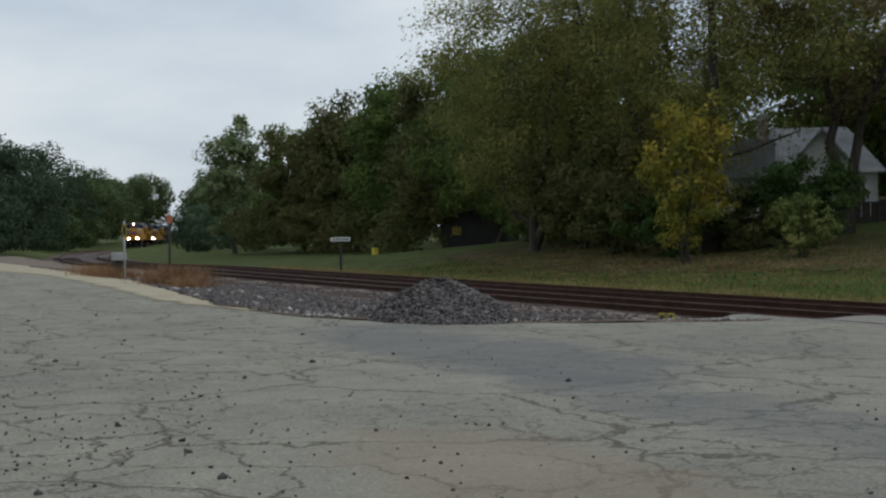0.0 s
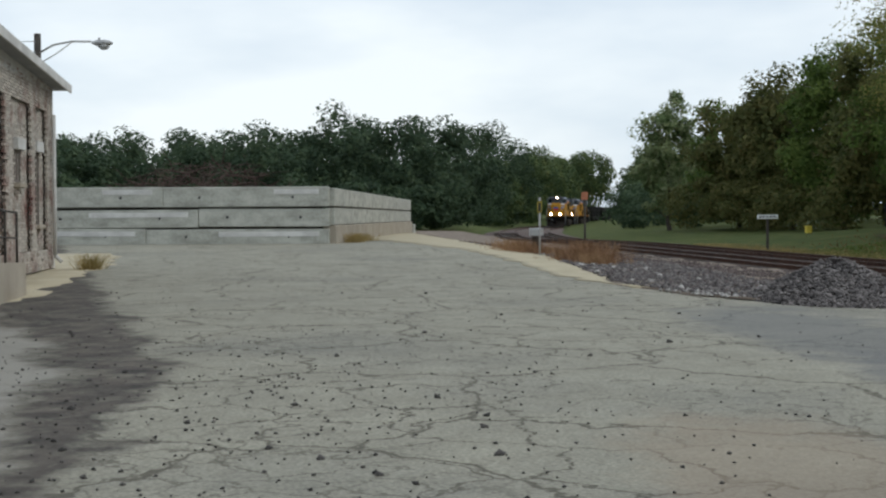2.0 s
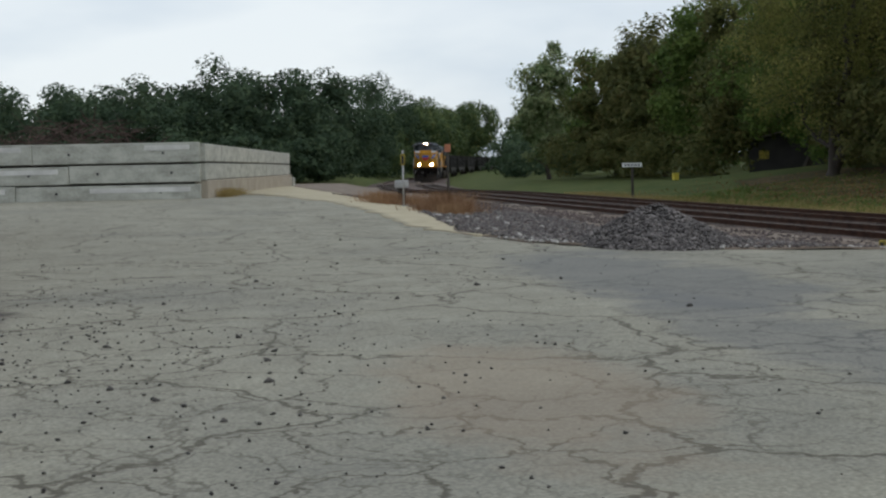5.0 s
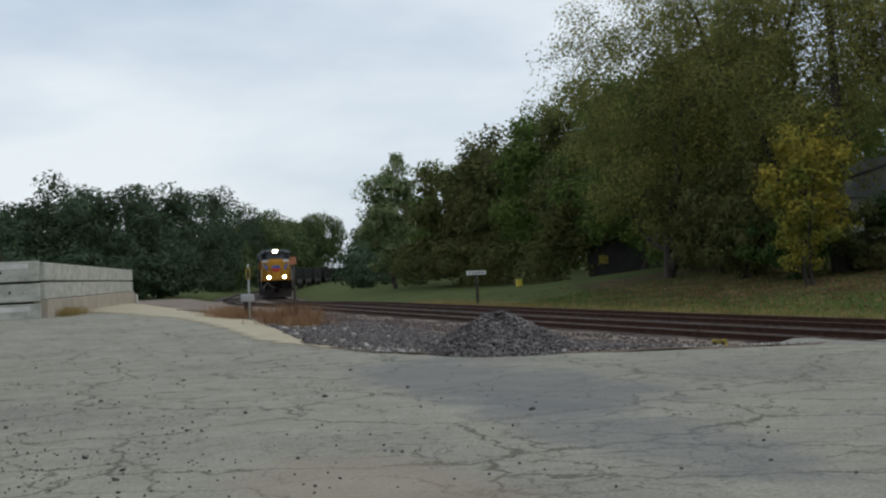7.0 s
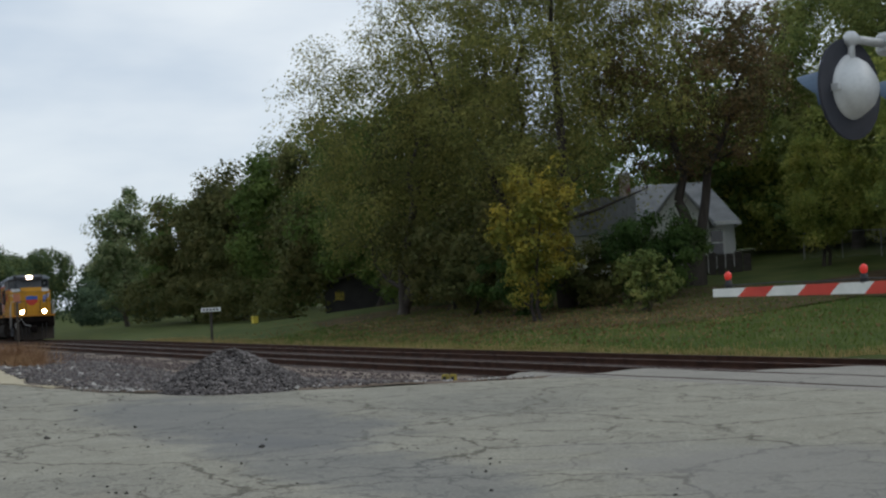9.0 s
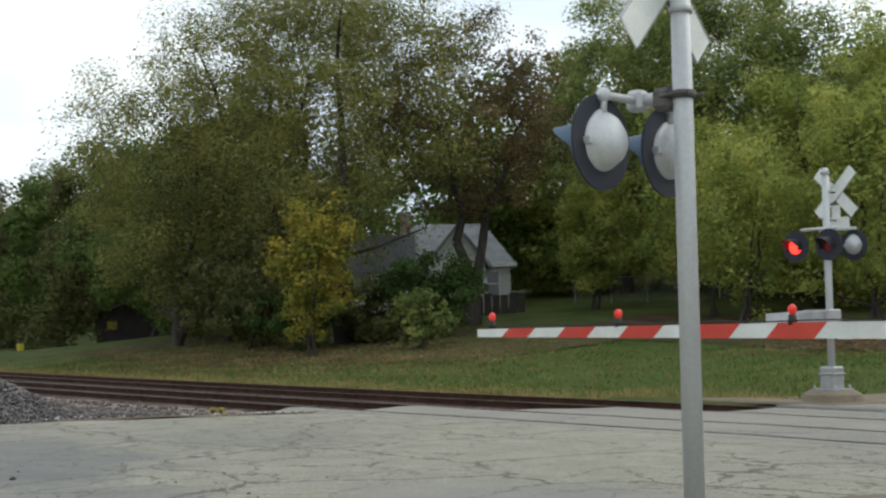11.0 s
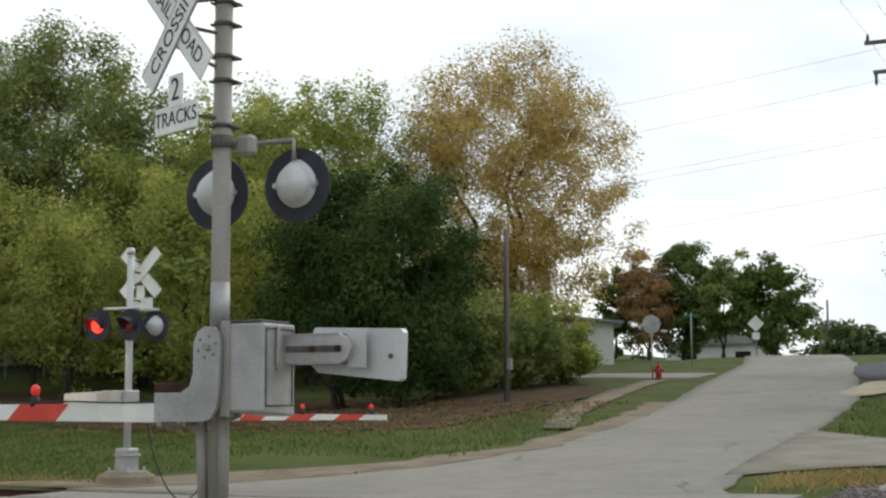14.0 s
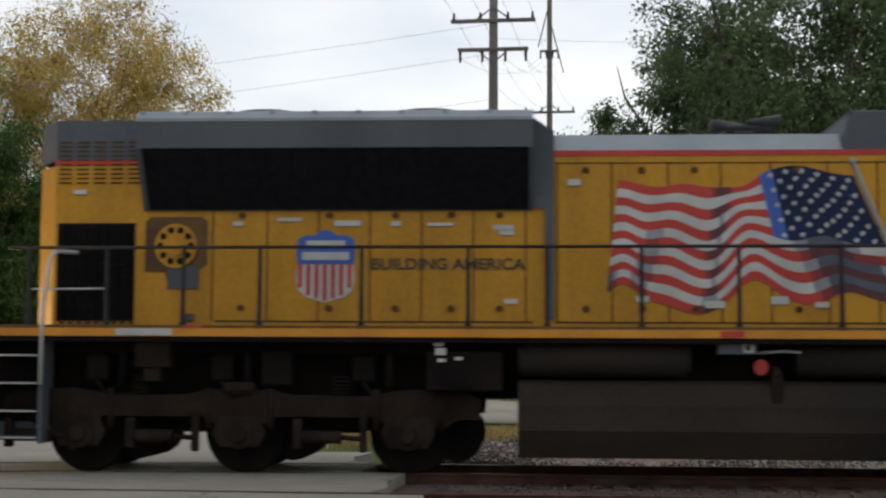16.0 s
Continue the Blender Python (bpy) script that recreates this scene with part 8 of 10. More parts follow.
    for k in range(15):
        side_plate(bm, -22.48, 1.9 + k * 0.083, -21.44, 1.922 + k * 0.083, -HY - 0.01, 0.025)
    for k in range(7):
        side_plate(bm, -22.4 + k * 0.15, 1.88, -22.385 + k * 0.15, 3.12, -HY - 0.02, 0.03)
    pieces("bar", bm, M["under"], gr)
    bm = bmesh.new()
    for k in range(9):
        side_plate(bm, -22.45 + k * 0.12, 1.82, -22.38 + k * 0.12, 1.87, -HY, 0.02)
    pieces("grille_tooth", bm, M["seam"], gr)
    bm = bmesh.new()
    prism(bm, [(-21.28, 2.5), (-21.28, 3.16), (-21.2, 3.22), (-20.5, 3.22), (-20.42, 3.16), (-20.42, 2.6), (-20.6, 2.5), (-20.62, 2.3), (-20.95, 2.3), (-21.0, 2.5)], -HY - 0.012, -HY + 0.01)
    P("blower_recess", bm, M["rustyellow"], "dirty brown recess round the blower")
    bm = bmesh.new()
    rod(bm, (-20.85, -HY - 0.05, 2.84), (-20.85, -HY, 2.84), 0.29, 0.29, 28)
    rod(bm, (-20.85, -HY - 0.08, 2.84), (-20.85, -HY - 0.04, 2.84), 0.13, 0.13, 14)
    P("blower_cover", bm, M["yellow"], "round yellow blower cover")
    bm = bmesh.new()
    for k in range(10):
        a = k * math.pi / 5
        rod(bm, (-20.85 + 0.21 * math.cos(a), -HY - 0.056, 2.84 + 0.21 * math.sin(a)), (-20.85 + 0.21 * math.cos(a), -HY - 0.045, 2.84 + 0.21 * math.sin(a)), 0.045, 0.045, 10)
    pieces("blower_hole", bm, M["under"], L)
    # emblem shield
    bm = bmesh.new()
    prism(bm, [(-19.18, 2.93), (-19.08, 2.98), (-18.96, 2.98), (-18.88, 3.03), (-18.8, 3.05), (-18.72, 3.03), (-18.64, 2.98), (-18.52, 2.98), (-18.42, 2.93), (-18.4, 2.8), (-18.42, 2.6), (-19.18, 2.6), (-19.2, 2.8)], -HY - 0.014, -HY)
    P("emblem_top", bm, M["lblue"], "blue top of a striped shield emblem")
    bm = bmesh.new()
    prism(bm, [(-19.18, 2.6), (-18.42, 2.6), (-18.4, 2.4), (-18.44, 2.26), (-18.54, 2.18), (-18.68, 2.14), (-18.8, 2.11), (-18.92, 2.14), (-19.06, 2.18), (-19.16, 2.26), (-19.2, 2.4)], -HY - 0.013, -HY)
    P("emblem_field", bm, M["lwhite"], "white field of a striped shield emblem")
    bm = bmesh.new()
    for k in range(7):
        x = -19.17 + k * 0.112
        lo = (2.3, 2.2, 2.16, 2.13, 2.16, 2.2, 2.3)[k]
        box(bm, x, -HY - 0.02, lo, x + 0.055, -HY - 0.01, 2.6)
    pieces("emblem_stripe", bm, M["lred"], L, "red stripe of a shield emblem")
    bm = bmesh.new()
    box(bm, -19.06, -HY - 0.022, 2.83, -18.54, -HY - 0.012, 2.91)
    box(bm, -19.12, -HY - 0.022, 2.66, -18.48, -HY - 0.012, 2.76)
    pieces("emblem_bar", bm, M["lwhite"], L)
    words("BUILDING AMERICA", 0.21, M["lblack"], pose(-17.15, -HY - 0.009, 2.6, 90, 0, 0), L, "slogan", 0.004, squeeze=1.1, bold=0.004)

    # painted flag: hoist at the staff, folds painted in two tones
    def bump(u, c, w):
        return math.exp(-((u - c) / w) ** 2)

    def fx(u, v):
        xt, xb = -11.76 - 3.1 * u, -11.02 - 4.1 * u + 0.1 * bump(u, 1, 0.1)
        zt = 3.72 + 0.14 * bump(u, 0.25, 0.14) - 0.13 * smooth(0.36, 0.48, u) + 0.05 * bump(u, 0.72, 0.07) + 0.1 * bump(u, 1.0, 0.1)
        zb = 2.14 + 0.12 * bump(u, 0.2, 0.07) - 0.05 * bump(u, 0.33, 0.06) + 0.28 * bump(u, 0.5, 0.075) - 0.17 * bump(u, 0.68, 0.1) + 0.22 * bump(u, 0.94, 0.07) - 0.06 * bump(u, 0.02, 0.05)
        mid = 4 * v * (1 - v) * (0.1 * bump(u, 0.46, 0.09) - 0.1 * bump(u, 0.62, 0.08) + 0.05 * bump(u, 0.78, 0.06) - 0.05 * bump(u, 0.9, 0.06) - 0.05 * bump(u, 0.14, 0.08))
        return xt + (xb - xt) * v, zt + (zb - zt) * v + mid

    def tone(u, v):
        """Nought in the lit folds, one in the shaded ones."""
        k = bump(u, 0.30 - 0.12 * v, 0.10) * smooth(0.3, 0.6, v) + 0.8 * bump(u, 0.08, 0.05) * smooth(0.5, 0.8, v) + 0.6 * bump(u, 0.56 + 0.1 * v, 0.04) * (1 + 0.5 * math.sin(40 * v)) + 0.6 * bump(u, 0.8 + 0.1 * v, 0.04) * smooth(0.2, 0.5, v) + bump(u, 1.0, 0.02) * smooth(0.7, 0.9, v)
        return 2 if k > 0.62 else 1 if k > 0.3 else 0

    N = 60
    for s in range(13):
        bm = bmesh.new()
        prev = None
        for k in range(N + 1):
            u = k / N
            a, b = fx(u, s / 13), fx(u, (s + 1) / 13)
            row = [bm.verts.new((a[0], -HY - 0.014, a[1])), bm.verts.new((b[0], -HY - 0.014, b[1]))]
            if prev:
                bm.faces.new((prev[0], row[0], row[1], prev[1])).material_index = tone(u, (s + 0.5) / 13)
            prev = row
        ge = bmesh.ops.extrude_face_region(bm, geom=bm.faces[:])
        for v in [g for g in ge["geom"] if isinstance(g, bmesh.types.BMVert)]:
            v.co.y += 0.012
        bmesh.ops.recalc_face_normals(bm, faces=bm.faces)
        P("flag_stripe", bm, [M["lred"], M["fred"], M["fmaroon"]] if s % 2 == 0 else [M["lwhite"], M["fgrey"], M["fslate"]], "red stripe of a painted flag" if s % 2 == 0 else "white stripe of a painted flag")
    bm = bmesh.new()
    us = np.linspace(0, 0.4, 16)
    g = [[bm.verts.new((fx(u, v)[0], -HY - 0.019, fx(u, v)[1])) for v in np.linspace(-0.005, 7 / 13, 7)] for u in us]
    for i, (a, b) in enumerate(zip(g[:-1], g[1:])):
        for k in range(6):
            bm.faces.new((a[k], b[k], b[k + 1], a[k + 1])).material_index = 1 if i > 12 else 0
    bmesh.ops.recalc_face_normals(bm, faces=bm.faces)
    P("flag_canton", bm, [M["fblue"], M["lblue"]], "dark blue field of a painted flag")
    bm = bmesh.new()
    for r in range(9):
        for c in range(6 if r % 2 == 0 else 5):
            u, v = 0.39 * ((c + (0.5 if r % 2 == 0 else 1.0)) / 6), 7 / 13 * (r + 0.6) / 9.2
            x, z = fx(u, v)
            pts = [(x + (0.046 if i % 2 == 0 else 0.02) * math.sin(i * math.pi / 5), z + (0.046 if i % 2 == 0 else 0.02) * math.cos(i * math.pi / 5)) for i in range(10)]
            bm.faces.new([bm.verts.new((px, -HY - 0.023, pz)) for px, pz in pts])
    bmesh.ops.recalc_face_normals(bm, faces=bm.faces)
    pieces("flag_star", bm, M["lwhite"], L, "white star of a painted flag")
    bm = bmesh.new()
    rod(bm, (-11.76, -HY - 0.016, 3.9), (-10.96, -HY - 0.016, 1.98), 0.026, 0.026, 6)
    ball(bm, (-11.77, -HY - 0.016, 3.92), 0.05, sub=1)
    P("flagstaff", bm, M["roofgrey"], "painted grey flagstaff")

    # cab
    bm = bmesh.new()
    prism(bm, [(-5.9, 1.66), (-5.9, 3.56), (-3.05, 3.56), (-3.05, 1.66)], -1.48, 1.48)
    P("cab_lower", bm, M["yellow"], "yellow lower cab side")
    plan = [(-5.9, -1.47), (-3.42, -1.47), (-2.92, -0.8), (-2.82, 0.0), (-2.92, 0.8), (-3.42, 1.47), (-5.9, 1.47)]
    roof = [(-5.9, -1.47), (-3.42, -1.47), (-3.02, -0.8), (-2.95, 0.0), (-3.02, 0.8), (-3.42, 1.47), (-5.9, 1.47)]
    bm = bmesh.new()
    a = [bm.verts.new((x, y, 3.64)) for x, y in plan]
    b = [bm.verts.new((x, y, 4.44)) for x, y in roof]
    for i in range(7):
        bm.faces.new((a[i], a[(i + 1) % 7], b[(i + 1) % 7], b[i]))
    bm.faces.new(b)
    bm.faces.new(a[::-1])
    bmesh.ops.recalc_face_normals(bm, faces=bm.faces)
    P("cab_upper", bm, M["harbor"], "dark grey upper cab with a pointed front")
    bm = bmesh.new()
    prism(bm, [(x, y * 1.006) for x, y in plan], 3.56, 3.638, axis="z")
    P("cab_stripe", bm, M["lred"], "red stripe round the cab")
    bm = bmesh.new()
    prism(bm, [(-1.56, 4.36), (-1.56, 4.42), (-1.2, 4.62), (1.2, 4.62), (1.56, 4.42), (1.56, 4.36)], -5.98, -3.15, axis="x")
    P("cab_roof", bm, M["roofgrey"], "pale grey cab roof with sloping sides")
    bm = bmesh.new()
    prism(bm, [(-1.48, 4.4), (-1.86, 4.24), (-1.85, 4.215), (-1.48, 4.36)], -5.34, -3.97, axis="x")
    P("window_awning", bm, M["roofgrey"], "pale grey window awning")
    bm = bmesh.new()
    prism(bm, [(-3.25, 4.36), (-3.25, 4.66), (-2.95, 4.66), (-2.72, 4.5), (-2.78, 4.34)], -0.95, 0.95)
    box(bm, -2.9, -0.5, 4.3, -2.55, 0.5, 4.36, 0.02)
    P("headlight_box", bm, M["harbor"], "dark headlight box on the cab roof")
    for x0, x1 in ((-5.69, -5.24), (-5.14, -4.66), (-4.64, -4.18), (-4.1, -3.65)):
        bm = bmesh.new()
        side_plate(bm, x0, 3.66, x1, 4.28, -1.472, 0.016)
        wf = P("cab_window", bm, M["cabglass"], "dark cab window")
        if x0 in (-5.69, -4.1):
            bm = bmesh.new()
            for q0, q1, q2, q3 in ((x0, 3.64, x0 + 0.04, 4.3), (x1 - 0.04, 3.64, x1, 4.3), (x0, 4.26, x1, 4.3), (x0, 3.64, x1, 3.68)):
                side_plate(bm, q0, q1, q2, q3, -1.487, 0.03)
            pieces("window_frame", bm, M["lwhite"], wf, "white window frame")
    bm = bmesh.new()
    side_plate(bm, -4.67, 3.66, -4.63, 4.28, -1.487, 0.02)
    side_plate(bm, -5.2, 3.62, -4.14, 3.66, -1.48, 0.05)
    pieces("window_bar", bm, M["roofgrey"], L)
    for s in (-1, 1):
        q0, q1 = Vector((-3.42, s * 1.47, 0)), Vector((-2.92, s * 0.8, 0))
        t0, t1 = Vector((-3.42, s * 1.47, 0)), Vector((-3.02, s * 0.8, 0))
        out = Vector((0.8, s * 0.6, 0)).normalized()

        def face(u, w, k):
            p = q0.lerp(q1, u).lerp(t0.lerp(t1, u), w) + out * k
            return (p.x, p.y, 3.64 + 0.8 * w)
        for lo_u, hi_u, lo_w, hi_w, k, nm, mt in ((0.14, 0.88, 0.14, 0.82, 0.012, "windshield_seal", "black"), (0.19, 0.83, 0.2, 0.77, 0.02, "windshield", "glass")):
            bm = bmesh.new()
            bm.faces.new([bm.verts.new(face(u, w, k)) for u, w in ((lo_u, lo_w), (hi_u, lo_w), (hi_u, hi_w), (lo_u, hi_w))])
            r = bmesh.ops.extrude_face_region(bm, geom=bm.faces[:])
            for v in [g for g in r["geom"] if isinstance(g, bmesh.types.BMVert)]:
                v.co -= out * 0.03
            bmesh.ops.recalc_face_normals(bm, faces=bm.faces)
            P(nm, bm, M[mt], "dark windshield" if mt == "glass" else "black rubber seal")
    bm = bmesh.new()
    pipe(bm, [(-3.14, -1.14, 4.4), (-3.05, -1.16, 4.1), (-3.0, -1.1, 3.9)], 0.015, 6)
    P("wiper", bm, M["black"])
    bm = bmesh.new()
    side_plate(bm, -5.8, 2.7, -5.77, 3.4, -1.48, 0.012)
    side_plate(bm, -5.8, 3.36, -3.62, 3.395, -1.48, 0.03)
    side_plate(bm, -5.9, 2.685, -3.4, 2.705, -1.48, 0.012)
    side_plate(bm, -5.88, 2.66, -5.76, 2.73, -1.48, 0.04)
    for q0, q1, q2, q3 in ((-5.4, 2.54, -4.05, 2.57), (-5.4, 1.85, -4.05, 1.875), (-4.06, 1.86, -4.04, 2.56), (-5.41, 1.86, -5.39, 2.56), (-3.0, 1.8, -2.985, 3.5), (-3.3, 1.83, -2.2, 1.85)):
        side_plate(bm, q0, q1, q2, q3, -1.48, 0.012)
    for x in (-5.2, -4.25):
        side_plate(bm, x, 2.36, x + 0.08, 2.44, -1.48, 0.02)
    pieces("cab_seam", bm, M["seam"], L, "dark panel seam")
    words("8531", 0.76, M["lblack"], pose(-4.58, -1.484, 3.06, 90, 0, 0), L, "number_outline", 0.004, squeeze=1.2, bold=0.02)
    words("8531", 0.76, M["lred"], pose(-4.58, -1.489, 3.06, 90, 0, 0), L, "road_number", 0.006, squeeze=1.2, bold=0.006)
    bm = bmesh.new()
    side_plate(bm, -2.98, 2.08, -2.7, 2.32, -1.45, 0.02)
    side_plate(bm, -2.38, 3.17, -2.24, 3.25, -1.44, 0.02)
    pieces("notice", bm, M["lwhite"], L, "white notice")
    bm = bmesh.new()
    for k in range(5):
        side_plate(bm, -2.95 + k * 0.075, 3.09, -2.89 + k * 0.075, 3.15, -1.45, 0.02)
    pieces("vent", bm, M["under"], L)
    # nose: cut back at the corners, its top falling towards the front, with a box in the middle
    lo = [(-3.05, -1.45), (-2.2, -1.45), (-1.55, -0.82), (-1.46, 0.0), (-1.55, 0.82), (-2.2, 1.45), (-3.05, 1.45)]
    hi = [(-3.05, -1.45), (-2.22, -1.42), (-1.62, -0.79), (-1.54, 0.0), (-1.62, 0.79), (-2.22, 1.42), (-3.05, 1.45)]
    tops = (3.56, 3.42, 3.4, 3.4, 3.4, 3.42, 3.56)
    bm = bmesh.new()
    a = [bm.verts.new((x, y, 1.66)) for x, y in lo]
    b = [bm.verts.new((x, y, tops[i])) for i, (x, y) in enumerate(hi)]
    for i in range(7):
        j = (i + 1) % 7
        bm.faces.new((a[i], a[j], b[j], b[i]))
    bm.faces.new(b)
    bmesh.ops.recalc_face_normals(bm, faces=bm.faces)
    P("nose", bm, M["yellow"], "yellow wide nose with cut-back corners")
    bm = bmesh.new()
    prism(bm, [(-1.44, 3.565), (-1.3, 3.66), (1.3, 3.66), (1.44, 3.565)], -3.45, -2.75, axis="x")
    prism(bm, [(-2.76, 3.56), (-2.76, 3.66), (-2.3, 3.52), (-1.95, 3.45), (-1.95, 3.41)], -1.3, 1.3)
    P("nose_top", bm, M["lwhite"], "worn white top of the nose")
    bm = bmesh.new()
    prism(bm, [(-2.3, 3.42), (-2.3, 3.72), (-1.66, 3.72), (-1.56, 3.42)], -0.74, 0.74)
    P("nose_hatch", bm, M["yellow"], "yellow box on top of the nose")
    bm = bmesh.new()
    box(bm, -2.32, -0.75, 3.44, -1.9, -0.72, 3.72)
    P("hatch_side", bm, M["harbor"])
    bm = bmesh.new()
    pipe(bm, [(-3.1, -1.3, 3.6), (-3.1, -1.3, 3.72), (-2.55, -1.3, 3.7), (-2.55, -1.3, 3.56)], 0.018, 6)
    pipe(bm, [(-2.15, -1.1, 3.42), (-2.15, -1.1, 3.56), (-1.85, -0.85, 3.56), (-1.85, -0.85, 3.42)], 0.018, 6)
    pieces("grab_iron", bm, M["galv"], L)
    bm = bmesh.new()
    for s in (-1, 1):
        box(bm, -1.88, s * 1.105 - 0.02, 1.8, -1.84, s * 1.105 + 0.02, 3.38)
    pieces("corner_seam", bm, M["seam"], L)
    # winged emblem across the cut-back corners
    for s in (-1, 1):
        nrm = Vector((0.63, 0.65 * s, 0)).normalized()

        def w3(u, z, k=0.016):
            q = (z - 1.66) / 1.76
            a1 = Vector((-2.2, s * 1.45, 0)).lerp(Vector((-2.22, s * 1.42, 0)), q)
            b1 = Vector((-1.55, s * 0.82, 0)).lerp(Vector((-1.62, s * 0.79, 0)), q)
            p = a1.lerp(b1, u) + nrm * k
            return (p.x, p.y, z)
        bm = bmesh.new()
        bm.faces.new([bm.verts.new(w3(u, z)) for u, z in ((0.1, 3.3), (0.99, 3.12), (0.99, 2.6), (0.9, 2.62), (0.78, 2.72), (0.62, 2.86), (0.5, 2.9), (0.32, 2.92), (0.22, 3.08))])
        P("wing_backing", bm, M["lwhite"], "white outline of a winged emblem")
        bm = bmesh.new()
        for k in range(4):
            z0 = 3.25 - 0.09 * k
            u0 = 0.17 + 0.07 * k
            bm.faces.new([bm.verts.new(w3(u, z, 0.02)) for u, z in ((u0, z0), (0.86, z0 - 0.13), (0.86, z0 - 0.18), (u0 + 0.03, z0 - 0.05))])
        for k in range(3):
            z0 = 2.86 - 0.07 * k
            bm.faces.new([bm.verts.new(w3(u, z, 0.02)) for u, z in ((0.66 + 0.06 * k, z0), (0.86, z0 - 0.03), (0.86, z0 - 0.07), (0.68 + 0.06 * k, z0 - 0.04))])
        bm.faces.new([bm.verts.new(w3(u, z, 0.022)) for u, z in ((0.8, 3.13), (0.97, 3.09), (0.97, 2.63), (0.86, 2.7))])
        pieces("wing", bm, M["lblue"], L, "blue feather of a winged emblem")
    bm = bmesh.new()
    prev = None
    for y in np.linspace(-0.42, 0.42, 9):
        q = abs(y) / 0.42
        col = []
        for z in (3.12 - 0.05 * q * q, 2.85, 2.42 + 0.28 * q * q):
            xn = -1.46 - 0.09 * abs(y) / 0.82
            col.append(bm.verts.new((xn - 0.08 * (z - 1.66) / 1.74 + 0.014, y, z)))
        if prev:
            for k in range(2):
                f = bm.faces.new((prev[k], col[k], col[k + 1], prev[k + 1]))
                f.material_index = k
        prev = col
    P("nose_shield", bm, [M["lblue"], M["lred"]], "blue and red shield on the nose")
    # front end
    bm = bmesh.new()
    box(bm, -1.25, -1.5, 0.98, -0.82, 1.5, 1.64, 0.03)
    P("front_plate", bm, M["under"], "black front plate")
    bm = bmesh.new()
    prism(bm, [(-0.95, -1.5), (-0.72, -1.42), (-0.5, -0.95), (-0.45, 0), (-0.5, 0.95), (-0.72, 1.42), (-0.95, 1.5)], 1.66, 1.76, axis="z")
    P("anticlimber", bm, M["stripey"], "yellow-edged anticlimber")
    bm = bmesh.new()
    prism(bm, [(-0.95, -1.3), (-0.6, -1.0), (-0.5, 0), (-0.6, 1.0), (-0.95, 1.3)], 1.3, 1.65, axis="z")
    P("anticlimber_base", bm, M["under"])
    bm = bmesh.new()
    rows = []
    for z, x in ((1.05, -1.05), (0.8, -1.0), (0.5, -0.88), (0.25, -0.7), (0.1, -0.55)):
        rows.append([bm.verts.new((x + 0.3 * (1 - abs(y) / 1.4) * (1.1 - z), y, z)) for y in (-1.42, -1.0, -0.5, 0.0, 0.5, 1.0, 1.42)])
    for ra, rb in zip(rows[:-1], rows[1:]):
        for k in range(6):
            bm.faces.new((ra[k], ra[k + 1], rb[k + 1], rb[k]))
    ge = bmesh.ops.extrude_face_region(bm, geom=bm.faces[:])
    for v in [g for g in ge["geom"] if isinstance(g, bmesh.types.BMVert)]:
        v.co.x -= 0.06
    bmesh.ops.recalc_face_normals(bm, faces=bm.faces)
    P("snowplow", bm, M["tank"], "black curved snowplow")
    bm = bmesh.new()
    box(bm, -1.1, -0.14, 0.72, -0.45, 0.14, 1.0, 0.03)
    box(bm, -0.56, -0.22, 0.62, -0.18, 0.2, 1.06, 0.08)
    box(bm, -0.3, -0.3, 0.7, -0.1, -0.1, 1.0, 0.05)
    P("coupler", bm, M["under"], "dark knuckle coupler")
    bm = bmesh.new()
    for y in (-0.95, -0.65, -0.4, 0.6, 0.9):
        pipe(bm, [(-0.62, y, 1.2), (-0.4, y * 0.96, 0.95), (-0.32, y * 0.9, 0.5), (-0.42, y * 0.85, 0.25)], 0.028, 6)
    pieces("brake_hose", bm, M["rubber"], L, "hanging brake hose")
    bm = bmesh.new()
    pipe(bm, [(-0.8, -1.35, 1.15), (-0.5, -1.2, 1.3), (-0.35, -0.9, 1.5), (-0.45, -0.6, 1.1), (-0.4, -0.2, 1.05)], 0.02, 6)
    pipe(bm, [(-0.72, -1.3, 1.05), (-0.55, -1.3, 0.9), (-0.5, -1.25, 1.25)], 0.018, 6)
    pieces("cut_lever", bm, M["galv"], L, "bent steel uncoupling lever")
    for y in (-0.78, 0.78):
        bm = bmesh.new()
        rod(bm, (-0.92, y, 1.97), (-0.7, y, 1.97), 0.11, 0.13, 16)
        rod(bm, (-0.7, y, 1.97), (-0.6, y, 1.97), 0.135, 0.135, 16, caps=False)
        box(bm, -0.88, y - 0.05, 1.76, -0.76, y + 0.05, 1.88)
        dl = P("ditch_light", bm, M["black"], "black ditch light housing")
        bm = bmesh.new()
        rod(bm, (-0.7, y, 1.97), (-0.68, y, 1.97), 0.125, 0.12, 16)
        part("lens", bm, M["lamp"], dl, "lit ditch light")
    for y in (-0.13, 0.13):
        bm = bmesh.new()
        rod(bm, (-2.85, y, 4.47), (-2.66, y, 4.46), 0.125, 0.125, 16, caps=False)
        hl = P("headlight", bm, M["black"], "black headlight ring")
        bm = bmesh.new()
        rod(bm, (-2.85, y, 4.47), (-2.76, y, 4.468), 0.12, 0.115, 16)
        part("lens", bm, M["lamp"], hl, "lit headlight lens")
    bm = bmesh.new()
    prism(bm, [(-3.2, 4.4), (-3.2, 4.66), (-2.8, 4.6), (-2.8, 4.38)], -1.14, -0.96)
    nb = P("number_board", bm, M["black"], "black number board")
    words("8531", 0.17, M["lwhite"], pose(-3.0, -1.145, 4.52, 90, 0, 0), nb, "number", 0.004)
